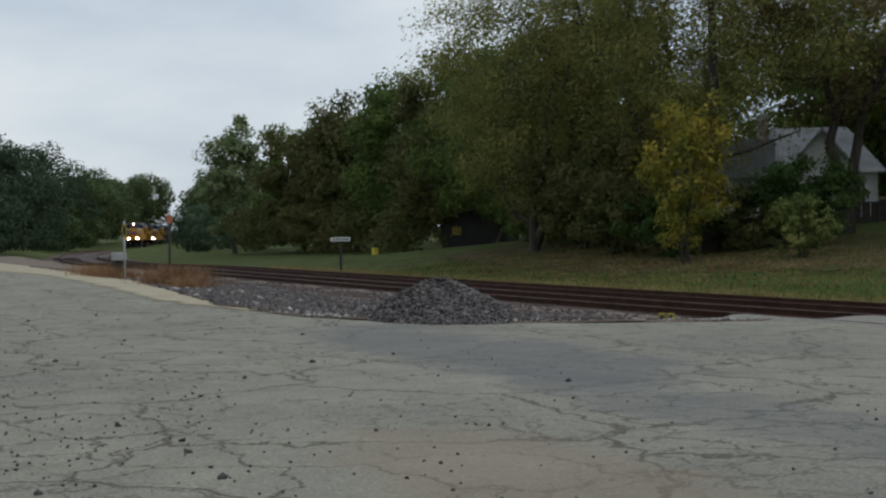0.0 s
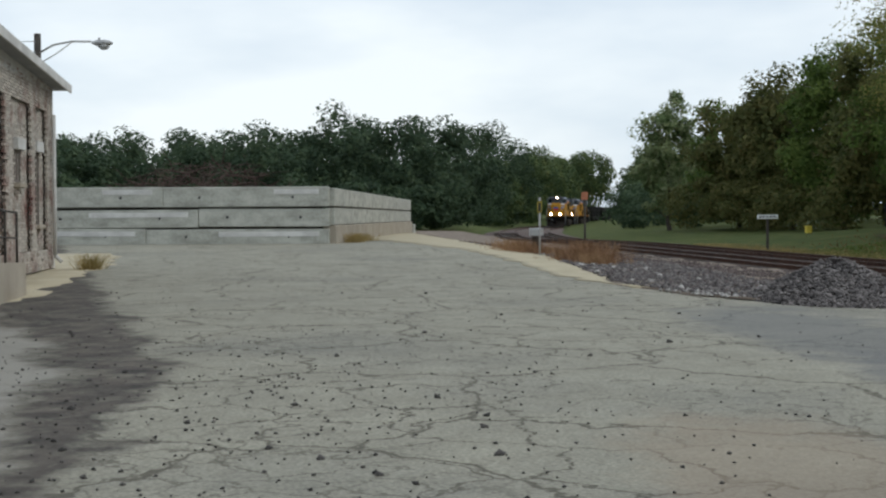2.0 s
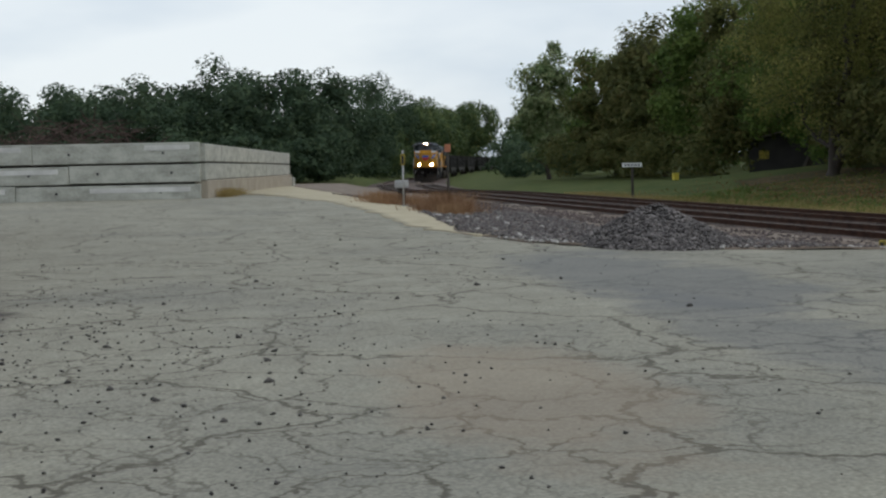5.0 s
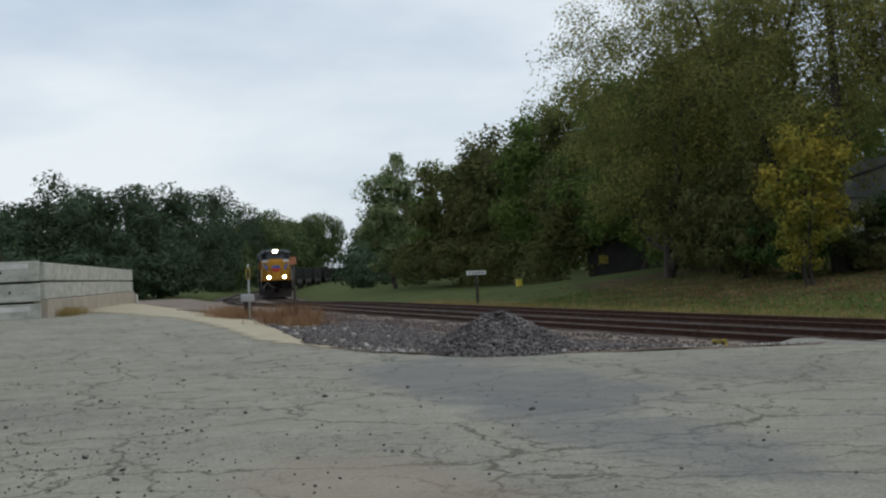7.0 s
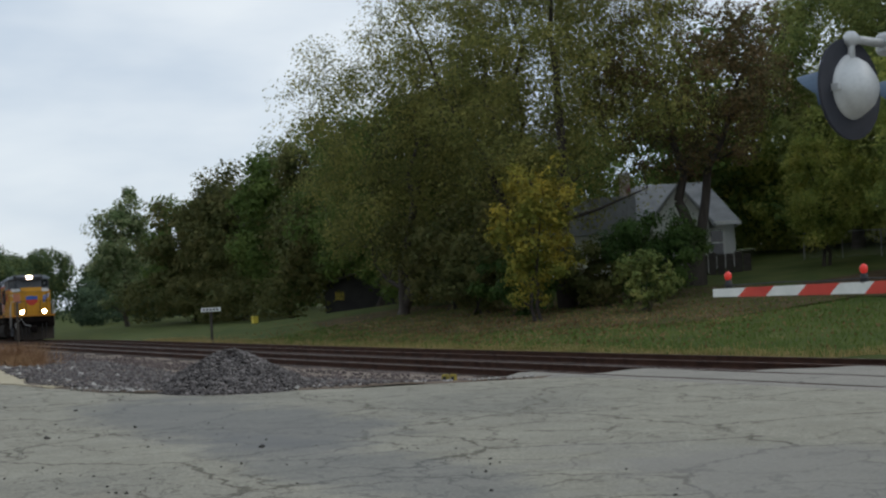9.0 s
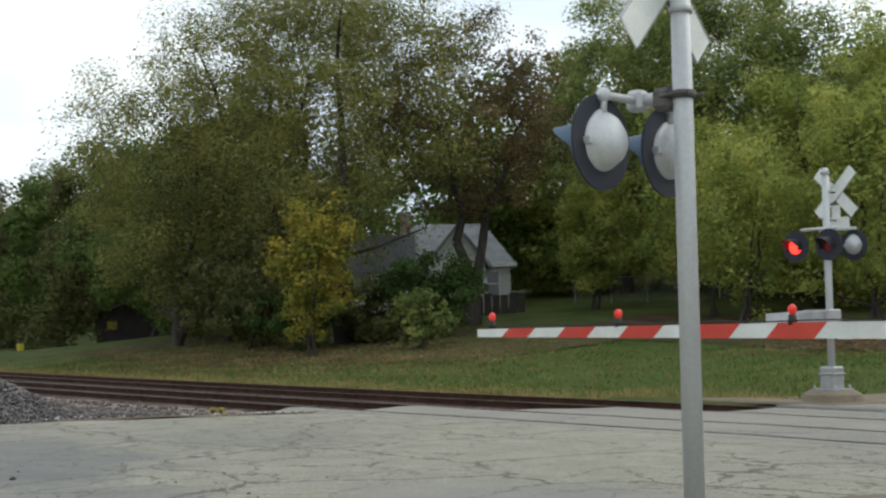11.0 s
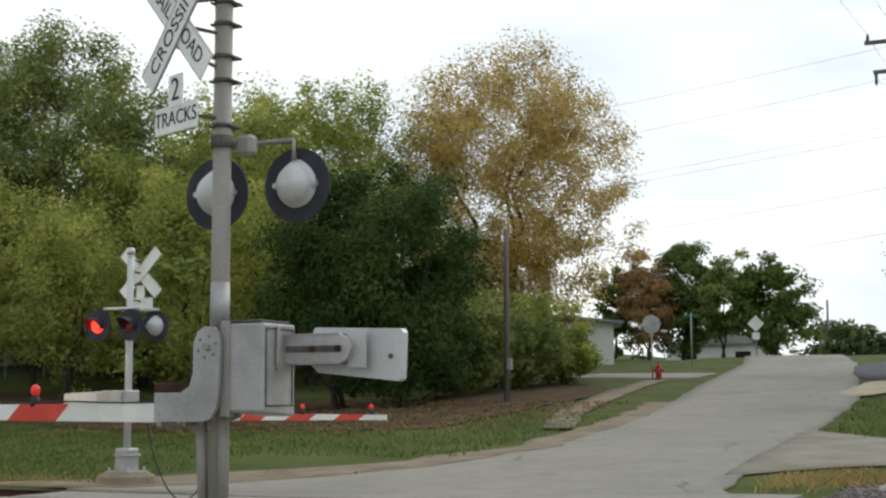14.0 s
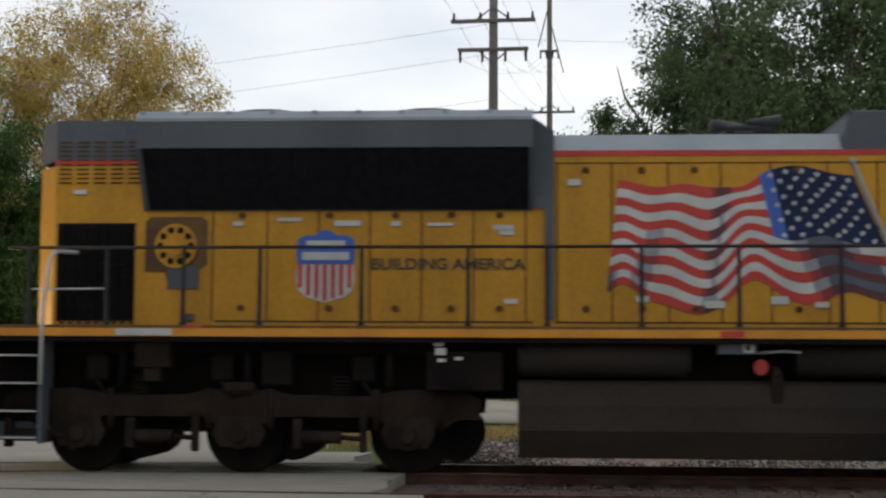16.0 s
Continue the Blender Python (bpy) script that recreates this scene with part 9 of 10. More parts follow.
    # steps at both ends
    for x0 in (-2.1, -23.4):
        for s in (-1, 1):
            bm = bmesh.new()
            box(bm, x0, s * 1.13, 0.42, x0 + 0.86, s * 1.1, 1.6)
            st = P("stepwell", bm, M["under"], "black stepwell")
            for k in range(4):
                z = 0.46 + 0.32 * k
                bm = bmesh.new()
                box(bm, x0, s * 1.5, z, x0 + 0.86, s * 1.131, z + 0.03)
                box(bm, x0, s * 1.16, z + 0.03, x0 + 0.86, s * 1.131, z + 0.2)
                part("step", bm, M["under"] if k else M["harbor"], st)
            bm = bmesh.new()
            for k in range(4):
                box(bm, x0 + 0.02, s * 1.515, 0.465 + 0.32 * k, x0 + 0.84, s * 1.5, 0.485 + 0.32 * k)
            pieces("step_edge", bm, M["galv"], st, "pale step edge")
            bm = bmesh.new()
            box(bm, x0 - 0.3, s * 1.5, 0.4, x0, s * 1.3, 1.6, 0.01)
            box(bm, x0 + 0.86, s * 1.5, 0.4, x0 + 0.92, s * 1.1, 1.62)
            pieces("step_side", bm, M["harbor"], st, "grey step side plate")
            bm = bmesh.new()
            pipe(bm, [(x0 - 0.03, s * 1.54, 0.9), (x0 - 0.02, s * 1.54, 2.0), (x0 + 0.05, s * 1.54, 2.3), (x0 + 0.25, s * 1.5, 2.52)], 0.028, 8)
            pipe(bm, [(x0 + 0.9, s * 1.54, 1.1), (x0 + 0.9, s * 1.54, 2.0), (x0 + 0.98, s * 1.52, 2.66), (x0 + 1.05, s * 1.48, 2.74), (x0 + 1.3, s * 1.35, 2.73)], 0.028, 8)
            pieces("step_rail", bm, M["lwhite"], st, "white step handrail")
    bm = bmesh.new()
    for y in (-1.3, -0.5, 0.5, 1.3):
        rod(bm, (-0.85, y, 1.7), (-0.85, y, 2.72), 0.025, 0.025, 6)
    pipe(bm, [(-0.85, -1.3, 2.72), (-0.85, -0.5, 2.72)], 0.022, 6)
    pipe(bm, [(-0.85, 0.5, 2.72), (-0.85, 1.3, 2.72)], 0.022, 6)
    pieces("front_handrail", bm, M["lrail"], L)
    # side handrails
    for s in (-1, 1):
        y = s * 1.5
        bm = bmesh.new()
        pipe(bm, [(-23.0, y, 2.78), (-9.3, y, 2.81), (-8.5, y, 3.66), (-5.95, y, 3.66)], 0.022, 6)
        P("handrail", bm, M["lrail"], "dark grey handrail")
        bm = bmesh.new()
        pipe(bm, [(-22.7, y, 2.25), (-21.65, y, 2.26)], 0.014, 6)
        P("lower_rail", bm, M["galv"])
        for x in (-22.7, -21.65, -20.62, -19.6, -18.25, -16.85, -15.82, -14.6, -13.35, -12.05, -10.85, -9.6):
            bm = bmesh.new()
            rod(bm, (x, y, 1.68), (x, y, 2.81), 0.034, 0.026, 6)
            box(bm, x - 0.045, y - 0.03, 1.66, x + 0.045, y + 0.03, 1.84, 0.01)
            P("stanchion", bm, M["lrail"])
        for x in (-8.03, -7.12, -6.14):
            bm = bmesh.new()
            rod(bm, (x, y, 2.66), (x, y, 3.66), 0.034, 0.03, 6)
            box(bm, x - 0.05, y - 0.03, 2.62, x + 0.05, y + 0.03, 2.78, 0.01)
            P("stanchion", bm, M["lrail"])
    # roof things
    bm = bmesh.new()
    box(bm, -13.2, -0.18, 4.28, -12.9, 0.12, 4.45, 0.02)
    for y, f in ((-0.35, 1), (0.25, 1), (-0.05, -1)):
        rod(bm, (-13.05, y, 4.54), (-13.05 + 0.45 * f, y, 4.54), 0.03, 0.1, 10)
        rod(bm, (-13.3, y, 4.48), (-12.8, y, 4.48), 0.03, 0.03, 6)
    P("air_horn", bm, M["black"], "black air horn")
    bm = bmesh.new()
    box(bm, -5.6, -0.6, 4.6, -4.9, 0.6, 4.73, 0.03)
    box(bm, -4.6, -0.6, 4.6, -3.6, 0.6, 4.7, 0.03)
    rod(bm, (-5.2, -0.9, 4.6), (-5.2, -0.9, 4.72), 0.05, 0.04, 8)
    pieces("roof_unit", bm, M["harbor"], L, "dark roof unit")
    # tank and reservoirs
    bm = bmesh.new()
    prism(bm, [(-1.2, 1.18), (-1.4, 1.14), (-1.48, 0.9), (-1.48, 0.62), (-1.3, 0.26), (1.3, 0.26), (1.48, 0.62), (1.48, 0.9), (1.4, 1.14), (1.2, 1.18)], -16.2, -8.55, axis="x")
    tk = P("fuel_tank", bm, M["tank"], "dusty black fuel tank with faceted sides")
    bm = bmesh.new()
    box(bm, -12.95, -1.47, 0.92, -12.8, -1.38, 1.25, 0.02)
    rod(bm, (-12.87, -1.45, 1.2), (-12.87, -1.3, 1.3), 0.07, 0.07, 10)
    part("filler_neck", bm, M["truck"], tk)
    for x0, x1 in ((-16.2, -13.95), (-12.6, -8.55)):
        bm = bmesh.new()
        rod(bm, (x0 + 0.06, -1.2, 1.42), (x1 - 0.06, -1.2, 1.42), 0.2, 0.2, 20)
        rod(bm, (x0, -1.2, 1.42), (x0 + 0.06, -1.2, 1.42), 0.14, 0.2, 20)
        rod(bm, (x1 - 0.06, -1.2, 1.42), (x1, -1.2, 1.42), 0.2, 0.14, 20)
        P("air_reservoir", bm, M["tank"], "dusty air reservoir")
    bm = bmesh.new()
    box(bm, -13.62, -1.44, 1.48, -13.12, -1.3, 1.63, 0.01)
    P("fuel_gauge", bm, M["harbor"], "grey gauge plate")
    bm = bmesh.new()
    box(bm, -13.3, -1.452, 1.5, -13.17, -1.44, 1.62)
    P("notice", bm, M["lwhite"])
    bm = bmesh.new()
    rod(bm, (-13.24, -1.46, 1.56), (-13.24, -1.45, 1.56), 0.04, 0.04, 10)
    P("gauge_dial", bm, M["black"])
    bm = bmesh.new()
    rod(bm, (-13.05, -1.3, 1.34), (-13.05, -1.22, 1.34), 0.09, 0.09, 12)
    P("fuel_cap", bm, M["lred"], "faded red fuel cap")
    bm = bmesh.new()
    pipe(bm, [(-13.1, -1.35, 1.5), (-12.75, -1.36, 1.52), (-12.5, -1.35, 1.5)], 0.018, 6)
    P("fuel_pipe", bm, M["galv"])
    bm = bmesh.new()
    for x, z, w, h in ((-17.3, 1.56, 0.13, 0.05), (-17.28, 1.46, 0.14, 0.08), (-17.25, 1.38, 0.1, 0.04), (-17.02, 1.4, 0.1, 0.04)):
        box(bm, x, -1.44, z, x + w, -1.425, z + h)
    pieces("notice", bm, M["lwhite"], L)
    bm = bmesh.new()
    box(bm, -17.4, -1.42, 1.05, -16.4, -0.9, 1.5, 0.02)
    box(bm, -19.6, -1.3, 1.1, -19.2, -1.0, 1.5, 0.02)
    for x in (-8.0, -7.2, -6.5, -5.6, -2.9, -18.4, -20.3, -22.0):
        box(bm, x, -1.2, 1.15, x + 0.3, -0.9, 1.45, 0.02)
        pipe(bm, [(x + 0.1, -1.15, 1.2), (x + 0.3, -1.2, 0.95), (x + 0.7, -1.15, 1.0)], 0.03, 6)
        rod(bm, (x + 0.5, -1.2, 1.1), (x + 0.5, -1.2, 1.5), 0.06, 0.05, 8)
    pipe(bm, [(-8.3, -1.35, 1.5), (-7.6, -1.36, 1.52), (-6.9, -1.34, 1.48)], 0.025, 6)
    pieces("piping", bm, M["under"], L, "grimy pipe or box")
    bm = bmesh.new()
    for x in (-4.25, -21.28):
        box(bm, x, -1.42, 1.3, x + 0.48, -1.1, 1.62, 0.01)
        box(bm, x + 0.12, -1.4, 1.14, x + 0.34, -1.12, 1.3, 0.01)
    pieces("jacking_bracket", bm, M["truck"], L, "dusty brown bracket below the sill")
    # made-up dark box, added to darken the bright gap between tank and truck
    bm = bmesh.new()
    box(bm, -8.45, -1.15, 0.3, -8.2, 1.0, 1.2, 0.03)
    P("sand_box", bm, M["under"], "dark box added to close the gap behind the tank")
    bm = bmesh.new()
    for x in (-8.1, -8.02, -7.95):
        pipe(bm, [(x, -1.1, 1.4), (x + 0.05, -1.12, 0.95), (x - 0.03, -1.1, 0.6), (x + 0.1, -1.05, 0.4)], 0.03, 6)
    pieces("cable", bm, M["rubber"], L, "hanging black cable")
    # trucks
    wheels = []
    for axles in ((-2.6, -4.75, -6.97), (-17.65, -19.9, -22.07)):
        c = axles[1]
        for s in (-1, 1):
            bm = bmesh.new()
            prism(bm, [(c - 3.2, 0.72), (c - 3.22, 0.95), (c - 3.05, 1.03), (c - 2.3, 1.06), (c - 2.0, 1.03), (c - 1.75, 0.98), (c - 0.7, 0.99), (c - 0.45, 1.05), (c + 0.45, 1.05), (c + 0.7, 0.99), (c + 1.75, 0.98), (c + 2.0, 1.03), (c + 2.3, 1.06), (c + 3.05, 1.03), (c + 3.22, 0.95), (c + 3.2, 0.72), (c + 2.9, 0.72), (c + 2.75, 0.62), (c + 2.0, 0.62), (c + 1.85, 0.74), (c + 0.5, 0.74), (c + 0.35, 0.66), (c - 0.35, 0.66), (c - 0.5, 0.74), (c - 1.85, 0.74), (c - 2.0, 0.62), (c - 2.75, 0.62), (c - 2.9, 0.72)], s * 1.05, s * 1.22)
            box(bm, c - 0.22, s * 1.15, 1.0, c + 0.22, s * 1.34, 1.14, 0.05)
            tf = P("truck_frame", bm, M["truck"], "dusty brown truck side frame")
            for x in axles:
                bm = bmesh.new()
                prism(bm, [(x - 0.36, 0.56), (x - 0.26, 0.74), (x + 0.26, 0.74), (x + 0.36, 0.56), (x + 0.26, 0.36), (x - 0.26, 0.36)], s * 1.08, s * 1.24)
                rod(bm, (x, s * 1.24, 0.53), (x, s * 1.28, 0.53), 0.2, 0.2, 18)
                rod(bm, (x, s * 1.28, 0.53), (x, s * 1.34, 0.53), 0.12, 0.1, 14)
                part("journal_box", bm, M["dust"], tf, "dusty round axle box")
                bm = bmesh.new()
                for q in (-0.42, 0.42):
                    rod(bm, (x + q, s * 1.2, 0.6), (x + q, s * 1.2, 1.06), 0.05, 0.05, 8)
                pieces("damper", bm, M["truck"], tf)
            bm = bmesh.new()
            for x in (c - 1.1, c + 1.15, c + 3.3 * 0.0 - 2.75):
                rod(bm, (x - 0.3, s * 1.25, 0.5), (x + 0.22, s * 1.25, 0.5), 0.085, 0.085, 12)
                rod(bm, (x + 0.22, s * 1.25, 0.5), (x + 0.5, s * 1.25, 0.48), 0.035, 0.035, 8)
                box(bm, x - 0.42, s * 1.2, 0.34, x - 0.3, s * 1.3, 0.72, 0.015)
                box(bm, x + 0.46, s * 1.18, 0.3, x + 0.56, s * 1.27, 0.8, 0.015)
            pieces("brake_gear", bm, M["dust"], tf, "dusty brake cylinder and rods")
            bm = bmesh.new()
            for x in (c - 1.35, c + 1.35):
                for q in range(5):
                    rod(bm, (x, s * 1.12, 1.0 + 0.045 * q), (x, s * 1.12, 1.03 + 0.045 * q), 0.13, 0.13, 12)
            pieces("spring", bm, M["under"], tf)
        bm = bmesh.new()
        box(bm, c - 2.9, -0.6, 0.55, c + 2.9, 0.6, 1.05, 0.05)
        bolster = P("bolster", bm, M["under"], "grimy truck bolster")
        for x in axles:
            bm = bmesh.new()
            rod(bm, (x + 0.62, -0.6, 0.5), (x + 0.62, 0.6, 0.5), 0.36, 0.36, 16)
            part("traction_motor", bm, M["under"], bolster)
        for x in axles:
            ws = new("wheelset")
            ws.parent = L
            ws.location = (x, 0, 0.533)
            for s in (-1, 1):
                bm = bmesh.new()
                rod(bm, (0, s * 0.69, 0), (0, s * 0.82, 0), 0.533, 0.533, 32)
                rod(bm, (0, s * 0.66, 0), (0, s * 0.69, 0), 0.565, 0.565, 32)
                rod(bm, (0, s * 0.82, 0), (0, s * 0.9, 0), 0.2, 0.16, 16)
                box(bm, -0.05, s * 0.815, 0.24, 0.05, s * 0.835, 0.34)
                part("wheel", bm, M["under"], ws, "dark steel wheel")
            bm = bmesh.new()
            rod(bm, (0, -1.1, 0), (0, 1.1, 0), 0.09, 0.09, 12)
            part("axle", bm, M["under"], ws)
            wheels.append((ws, x))
    bm = bmesh.new()
    box(bm, -24.3, -0.14, 0.72, -23.6, 0.14, 1.0, 0.03)
    box(bm, -24.55, -0.2, 0.6, -24.2, 0.24, 1.08, 0.07)
    P("coupler", bm, M["under"])
    bm = bmesh.new()
    box(bm, -23.75, -1.5, 0.98, -23.5, 1.5, 1.64, 0.03)
    P("rear_plate", bm, M["under"])
    bm = bmesh.new()
    side_plate(bm, -21.5, 1.67, -20.75, 1.755, -1.535, 0.02)
    P("notice", bm, M["lwhite"])
    # the body rides high on its springs: raise everything above the axles
    def ride(z):
        return z if z < 0.6 else 0.6 + (z - 0.6) * 1.151 if z < 1.66 else 1.82 + (z - 1.66) * 1.045
    for ob in L.children_recursive:
        if ob.type != "MESH" or ob.parent.name.startswith("wheelset"):
            continue
        if ob.matrix_basis.translation.length > 0.01:
            ob.location.z = ride(ob.location.z)
        else:
            for v in ob.data.vertices:
                v.co.z = ride(v.co.z)
    return L, wheels


def build_hopper():
    C = thing("hopper_car", "dark open-top coal hopper car", "freight car", group="hopper cars")
    bm = bmesh.new()
    prism(bm, [(-15.6, 3.7), (-0.9, 3.7), (-0.9, 3.1), (-2.6, 1.6), (-5.0, 0.7), (-7.2, 1.3), (-9.3, 1.3), (-11.5, 0.7), (-13.9, 1.6), (-15.6, 3.1)], -1.5, 1.5)
    part("body", bm, M["coal"], C)
    for k in range(12):
        for s in (-1, 1):
            bm = bmesh.new()
            x = -15.2 + k * 1.27
            box(bm, x, s * 1.5, 1.7, x + 0.1, s * 1.6, 3.7)
            part("side_post", bm, M["coal"], C)
    bm = bmesh.new()
    box(bm, -16.2, -0.25, 0.85, -0.3, 0.25, 1.15)
    part("centre_sill", bm, M["under"], C)
    for c in (-2.6, -13.9):
        bm = bmesh.new()
        for s in (-1, 1):
            box(bm, c - 1.2, s * 1.0, 0.4, c + 1.2, s * 1.12, 0.7, 0.05)
            for x in (c - 0.88, c + 0.88):
                rod(bm, (x, s * 0.7, 0.45), (x, s * 0.84, 0.45), 0.45, 0.45, 20)
        part("bogie", bm, M["under"], C)
    return C


loco, loco_wheels = build_locomotive()
second = copy_thing(loco, pose(0, 0, 0))
tagged(second, "yellow and grey diesel locomotive coupled as second unit")
hopper = build_hopper()
cars = [hopper] + [copy_thing(hopper, pose(0, 0, 0)) for _ in range(6)]
# the front coupler's place along the far track, by time
RUN = [(0.0, -247.0), (8.2, -112.0), (14.0, -18.6), (15.0, -0.66), (15.5, 8.42), (16.0, 17.24)]


def run_at(t):
    for (a, x), (b, y) in zip(RUN[:-1], RUN[1:]):
        if t <= b:
            return x + (y - x) * (t - a) / (b - a)
    return RUN[-1][1]


def on_track(x, length, lean=0.0):
    """The pose of a vehicle whose front is at x on the far track and which stands on two points of it."""
    def place(u):
        px = x - u / math.sqrt(1 + track_slope(x - u / 2) ** 2)
        return Vector((px, track_y(px) + GAP, rail_z(px, GAP)))
    a, b = place(length * 0.2), place(length * 0.8)
    d = (a - b).normalized()
    o = a + d * length * 0.2
    return pose(o.x, o.y, o.z, 0, -math.degrees(math.asin(d.z)), math.degrees(math.atan2(d.y, d.x)))


def motions():
    times = [i * 0.5 for i in range(33)]
    walk(loco, [(t, on_track(run_at(t), 24.5)) for t in times])
    walk(second, [(t, on_track(run_at(t) - 24.55, 24.5)) for t in times])
    for i, c in enumerate(cars):
        walk(c, [(t, on_track(run_at(t) - 49.2 - i * 16.5, 16.5)) for t in times])
    for ws, x in loco_wheels:
        walk(ws, [(k / 30, pose(x, 0, 0.533, 0, math.degrees((run_at(k / 30) - run_at(0)) / 0.533), 0)) for k in range(0, 481)])


# ---- loose ground cover ----
def ground_cover():
    rng = np.random.default_rng(21)
    # the heap of grey stone by the tracks
    n = 6500
    ang, rad = rng.uniform(0, 6.283, n), np.sqrt(rng.uniform(0, 1, n))
    px, py = -21.8 + 2.15 * rad * np.cos(ang), 9.75 + 1.45 * rad * np.sin(ang)
    pz = 0.05 + 0.66 * np.clip(1 - rad ** 1.25, 0, 1) * (1 + 0.12 * np.sin(ang * 3)) + rng.uniform(-0.02, 0.02, n)
    me = stones_mesh("stone_pile", np.stack([px, py, pz], 1), rng.uniform(0.018, 0.06, n), M["pilestone"], rng)
    tagged(new("stone_pile", me), "heap of grey crushed stone beside the tracks", "stone pile", kind="stuff")
    bm = bmesh.new()
    prev = None
    for k in range(9):
        r = 1 - k / 8
        row = [bm.verts.new((-21.8 + 2.1 * r * math.cos(a), 9.75 + 1.4 * r * math.sin(a), 0.0 + 0.64 * (1 - r ** 1.25))) for a in np.linspace(0, 6.283, 25)[:-1]]
        if prev:
            for i in range(24):
                bm.faces.new((prev[i], prev[(i + 1) % 24], row[(i + 1) % 24], row[i]))
        prev = row
    tagged(new("stone_pile_core", mesh_of("stone_pile_core", bm, M["pilestone"])), "core of a heap of grey stone", "stone pile", kind="stuff")

    def scatter(name, label, cat, n, xr, yf, size, m, lift=0.02):
        xs = rng.uniform(*xr, n)
        lohi = np.array([yf(x) for x in xs])
        ys = lohi[:, 0] + (lohi[:, 1] - lohi[:, 0]) * rng.uniform(0, 1, n)
        zs = np.array([terrain(x, y) for x, y in zip(xs, ys)]) + lift
        me = stones_mesh(name, np.stack([xs, ys, zs], 1), rng.uniform(*size, n), m, rng)
        tagged(new(name, me), label, cat, kind="stuff")

    edge = [(a, b) for a, b in LOT]

    def lot_edge(x):
        for (a, p), (b, q) in zip(edge[:-1], edge[1:]):
            if a <= x <= b:
                return p + (q - p) * (x - a) / (b - a)
        return 12.0
    scatter("verge_gravel", "grey and reddish gravel beside the near track", "gravel", 11000, (-60, -19.4), lambda x: (lot_edge(x) + 0.15, track_y(x) - 1.6), (0.015, 0.06), M["ballast"], 0.045)
    scatter("verge_gravel", "grey gravel beside the near track", "gravel", 5000, (-40, -19.6), lambda x: (lot_edge(x) + 0.05, lot_edge(x) + 3.4), (0.02, 0.075), M["pilestone"], 0.05)
    scatter("edge_stones", "pale limestone chips along the lot's edge", "gravel", 260, (-24.5, -18.7), lambda x: (lot_edge(x) - 0.25, lot_edge(x) + 0.45), (0.02, 0.06), M["whitestone"], 0.05)
    scatter("edge_stones", "pale lumps of stone among the gravel", "gravel", 25, (-44, -24), lambda x: (lot_edge(x) + 0.1, lot_edge(x) + 2.2), (0.05, 0.14), M["whitestone"], 0.06)
    # ballast between and beside the rails
    for off, x0, x1, n in ((0.0, -75, -20, 11000), (GAP, -75, -15, 6000), (0.0, 1.0, 22, 5000), (GAP, 0, 22, 3000)):
        xs = rng.uniform(x0, x1, n)
        us = rng.uniform(-2.3, 2.3, n)
        zs = np.array([rail_z(x, off) for x in xs]) - 0.14 - np.maximum(0, np.abs(us) - 1.4) * 0.09
        me = stones_mesh("ballast", np.stack([xs, track_y(xs) + off + us, zs], 1), rng.uniform(0.018, 0.042, n), M["ballast"], rng)
        tagged(new("ballast", me), "rust-stained ballast stones between the ties", "ballast", kind="stuff")
    # grit and pebbles on the old paving
    n = 1500
    xs = np.concatenate([rng.normal(-9, 4, n), rng.uniform(-30, 2, 500)])
    ys = np.concatenate([rng.normal(-1.0, 2.6, n), rng.uniform(-6, 9, 500)])
    keep = (np.hypot(xs - 1, ys - 1) > 2.0) & (ys < 8.5) & (xs < 1)
    xs, ys = xs[keep], ys[keep]
    zs = np.array([terrain(x, y) for x, y in zip(xs, ys)]) + 0.018
    me = stones_mesh("pebbles", np.stack([xs, ys, zs], 1), rng.uniform(0.006, 0.022, len(xs)) * (1 + 1.3 * (rng.random(len(xs)) < 0.06)), M["pebble"], rng)
    tagged(new("pebbles", me), "dark pebbles scattered over the old paving", "pebbles", kind="stuff")

    # blades and dead weeds
    def blades(name, label, cat, xs, ys, h, width, m, lean=0.35):
        n = len(xs)
        zs = np.array([terrain(x, y) for x, y in zip(xs, ys)])
        a = rng.uniform(0, 6.283, n)
        hh = h * rng.uniform(0.5, 1.3, n)
        dx, dy = np.cos(a) * width / 2, np.sin(a) * width / 2
        lx, ly = rng.normal(0, lean, n) * hh, rng.normal(0, lean, n) * hh
        base = np.stack([xs, ys, zs - 0.02], 1)
        co = np.stack([base + np.stack([-dx, -dy, 0 * dx], 1), base + np.stack([dx, dy, 0 * dx], 1), base + np.stack([lx + dx * 0.3, ly + dy * 0.3, hh], 1), base + np.stack([lx - dx * 0.3, ly - dy * 0.3, hh], 1)], 1)
        tagged(new(name, quads_mesh(name, co, m)), label, cat, kind="stuff")

    n = 8000
    xs = rng.uniform(-75, -15, n)
    blades("dry_grass", "dry tan grass along the far track", "grass", xs, track_y(xs) + GAP + 2.4 + np.abs(rng.normal(0, 0.9, n)), 0.15, 0.02, M["dry"])
    n = 9000
    xs = rng.uniform(-2.5, 14, n)
    blades("dry_grass", "dry tan grass beside the gravel track", "grass", xs, 27.2 + 0.37 * np.minimum(xs, 6) + rng.normal(0, 0.55, n), 0.13, 0.018, M["straw"], 0.6)
    n = 48000
    xs = rng.uniform(-60, -9.5, n)
    ys = track_y(xs) + GAP + 2.8 + rng.uniform(0, 1, n) ** 1.3 * 17
    keep = ~((ys < 28.5) & (xs > -14.5)) & ~((ys > 35) & (xs > -26) & (xs < -12.6) & (rng.random(n) < 0.8))
    blades("lawn_grass", "short green grass on the bank", "grass", xs[keep], ys[keep], 0.1, 0.03, M["blade"], 0.5)
    n = 26000
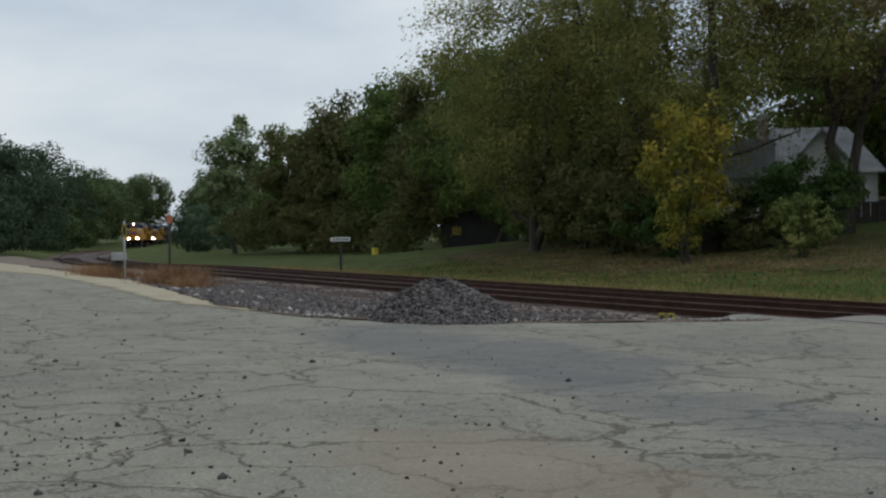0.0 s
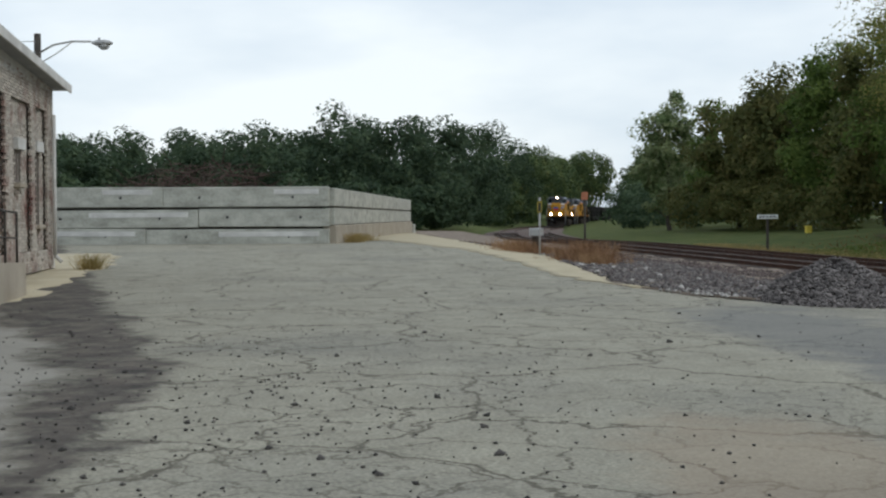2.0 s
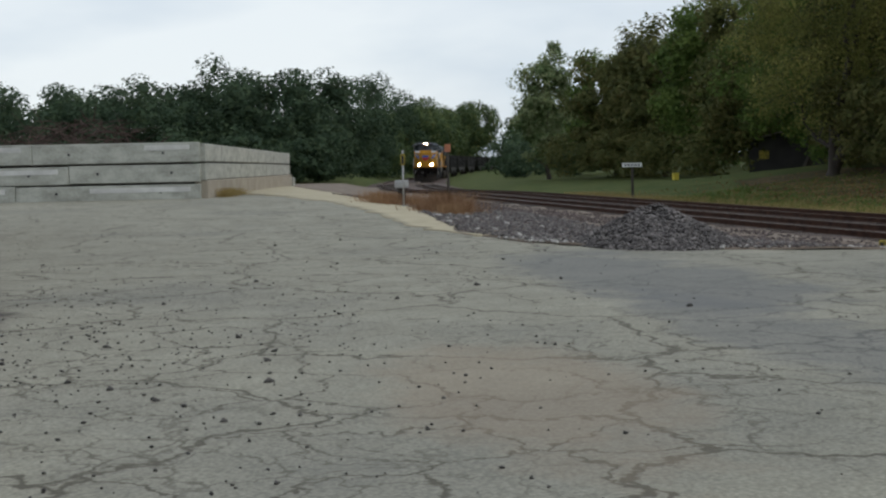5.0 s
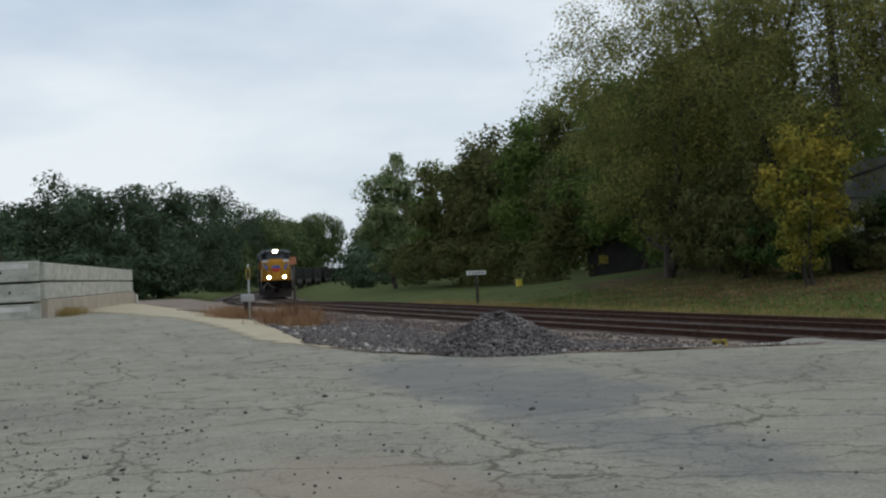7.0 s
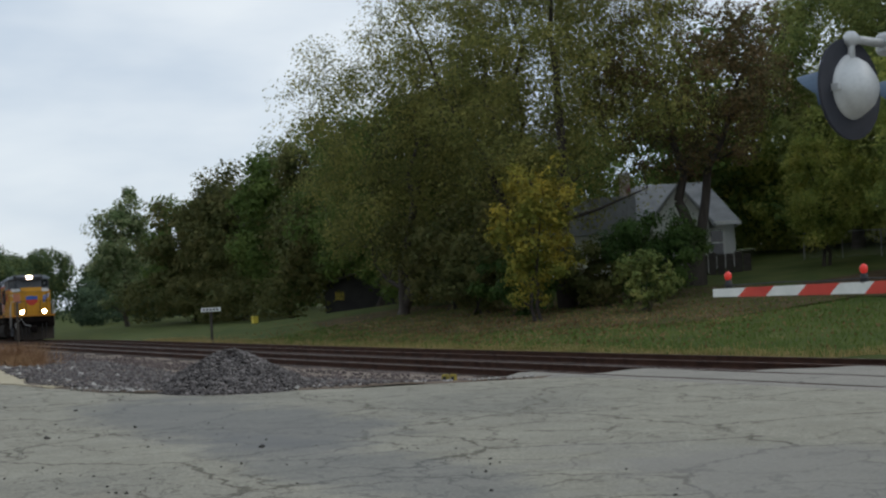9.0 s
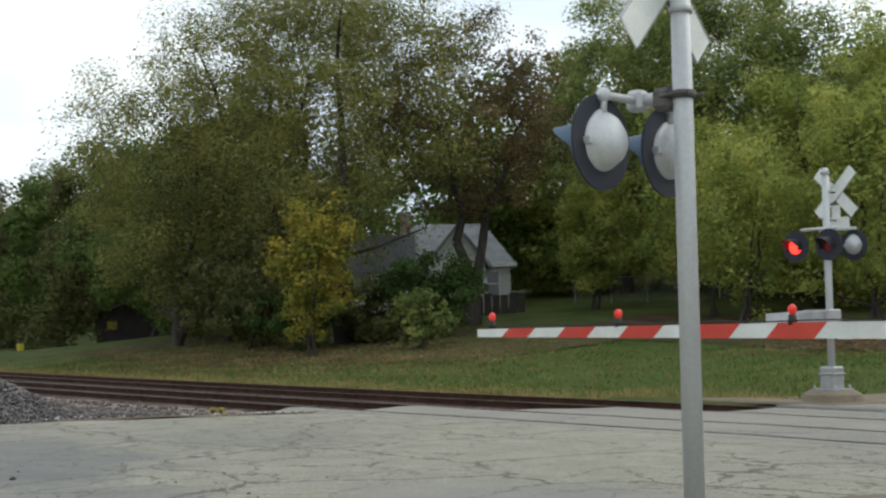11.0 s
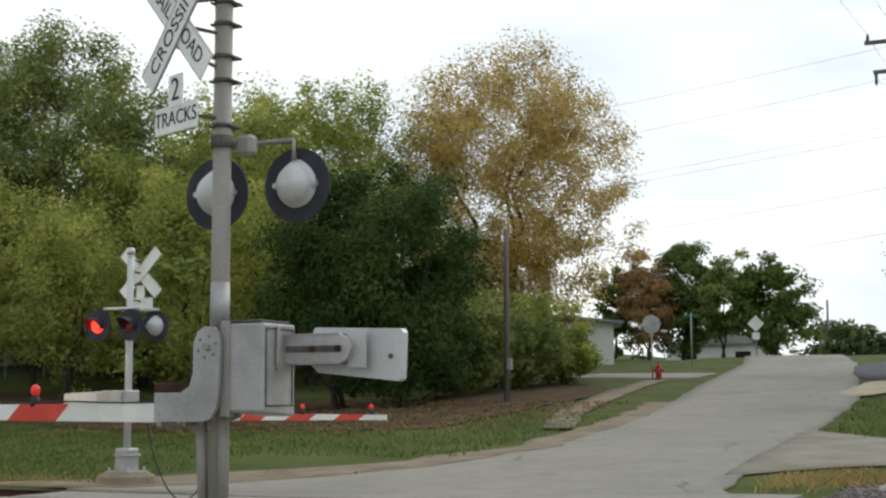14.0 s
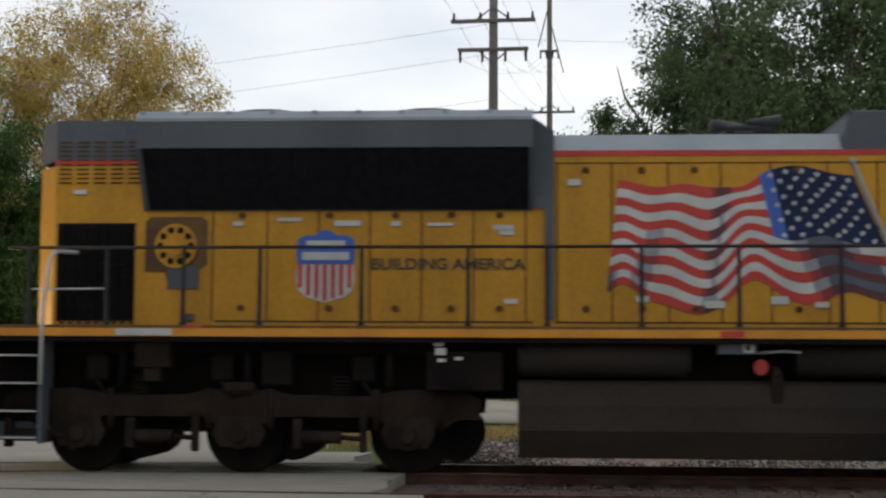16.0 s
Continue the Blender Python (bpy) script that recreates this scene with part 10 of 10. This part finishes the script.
    xs, ys = rng.uniform(-4.2, 14, n), 33.2 + 22 * rng.random(n) ** 1.3
    keep = (xs > -3.1 - 0.07 * np.maximum(0, ys - 38)) & ~((xs < -2.2) & (ys > 47.5)) & (ys > 35.4 - 1.2 * (xs + 3.2)) & (np.hypot((xs - 1.6) / 1.9, (ys - 50.6) / 0.9) > 1)
    xs, ys = xs[keep], ys[keep]
    # most blades before the car take the tone with shade painted in
    rough = (ys > 37.5) & (xs > -1.0) & (rng.random(len(xs)) < 0.75)
    blades("lawn_grass", "short green grass beside the gravel track", "grass", xs[~rough], ys[~rough], 0.09, 0.025, M["blade"], 0.6)
    blades("rough_grass", "grass before the parked car, coloured darker for the willow's shade", "grass", xs[rough], ys[rough], 0.12, 0.025, M["shadeblade"], 0.6)
    # grey stones beyond the far rail
    n = 5000
    xs = rng.uniform(-1.1, 8, n)
    lo, hi = track_y(xs) + GAP + 1.0, 26.1 + 0.44 * np.minimum(xs, 5)
    ys = lo + (hi - lo) * rng.uniform(0, 1, n) ** 0.8
    zs = np.array([terrain(x, y) for x, y in zip(xs, ys)]) + 0.04
    tagged(new("track_stones", stones_mesh("track_stones", np.stack([xs, ys, zs], 1), rng.uniform(0.015, 0.05, n), M["greystone"], rng)), "grey-purple stones beside the far track", "gravel", kind="stuff")
    # weeds round the old sign posts
    for cx, cy, r, n, h in ((-38.5, 8.9, 1.5, 1500, 0.55), (-45.5, 8.2, 1.7, 1300, 0.4), (-50, 8.6, 2.0, 500, 0.3), (-36, 8.6, 0.8, 500, 0.35), (-34.3, -4.6, 0.5, 400, 0.35), (-55.5, 2.6, 0.6, 500, 0.35), (-59, 3.0, 0.9, 600, 0.3)):
        xs, ys = cx + rng.normal(0, r * 0.5, n), cy + rng.normal(0, r * 0.28, n)
        blades("dead_weeds", "brown dead weeds on the verge", "weeds", xs, ys, h, 0.018, M["weed"] if cx < -34.5 and cx > -52 else M["dry"], 0.5)
    # fallen leaves under the cottonwoods
    n = 6500
    xs = rng.normal(-44, 9, n)
    ys = track_y(xs) + GAP + 4.0 + np.abs(rng.normal(4.5, 3.6, n))
    zs = np.array([terrain(x, y) for x, y in zip(xs, ys)]) + 0.05
    tagged(new("fallen_leaves", quads_mesh("fallen_leaves", leaf_quads(np.stack([xs, ys, zs], 1), 0.075, rng), M["litter"])), "brown fallen leaves strewn over the bank", "leaves", kind="stuff")
    n = 5200
    xs, ys = rng.uniform(-26, -11.0, n), rng.uniform(33, 46, n)
    keep = (ys > 35) | (xs < -14)
    zs = np.array([terrain(x, y) for x, y in zip(xs, ys)]) + 0.04
    tagged(new("fallen_leaves", quads_mesh("fallen_leaves", leaf_quads(np.stack([xs, ys, zs], 1)[keep], 0.07, rng), M["litter"])), "brown fallen leaves under the roadside trees", "leaves", kind="stuff")
    # the pale boulder by the far rails
    s = thing("boulder", "pale limestone boulder on the gravel", "stone", (-0.36, 25.15, terrain(-0.36, 25.15)))
    bm = bmesh.new()
    ball(bm, (0, 0, 0.06), 0.13, 1.05, 0.8, 0.72, 3)
    for v in bm.verts:
        v.co += v.co.normalized() * 0.03 * noise.noise(v.co * 11.0)
    part("stone", bm, M["whitestone"], s)


ground_cover()


motions()
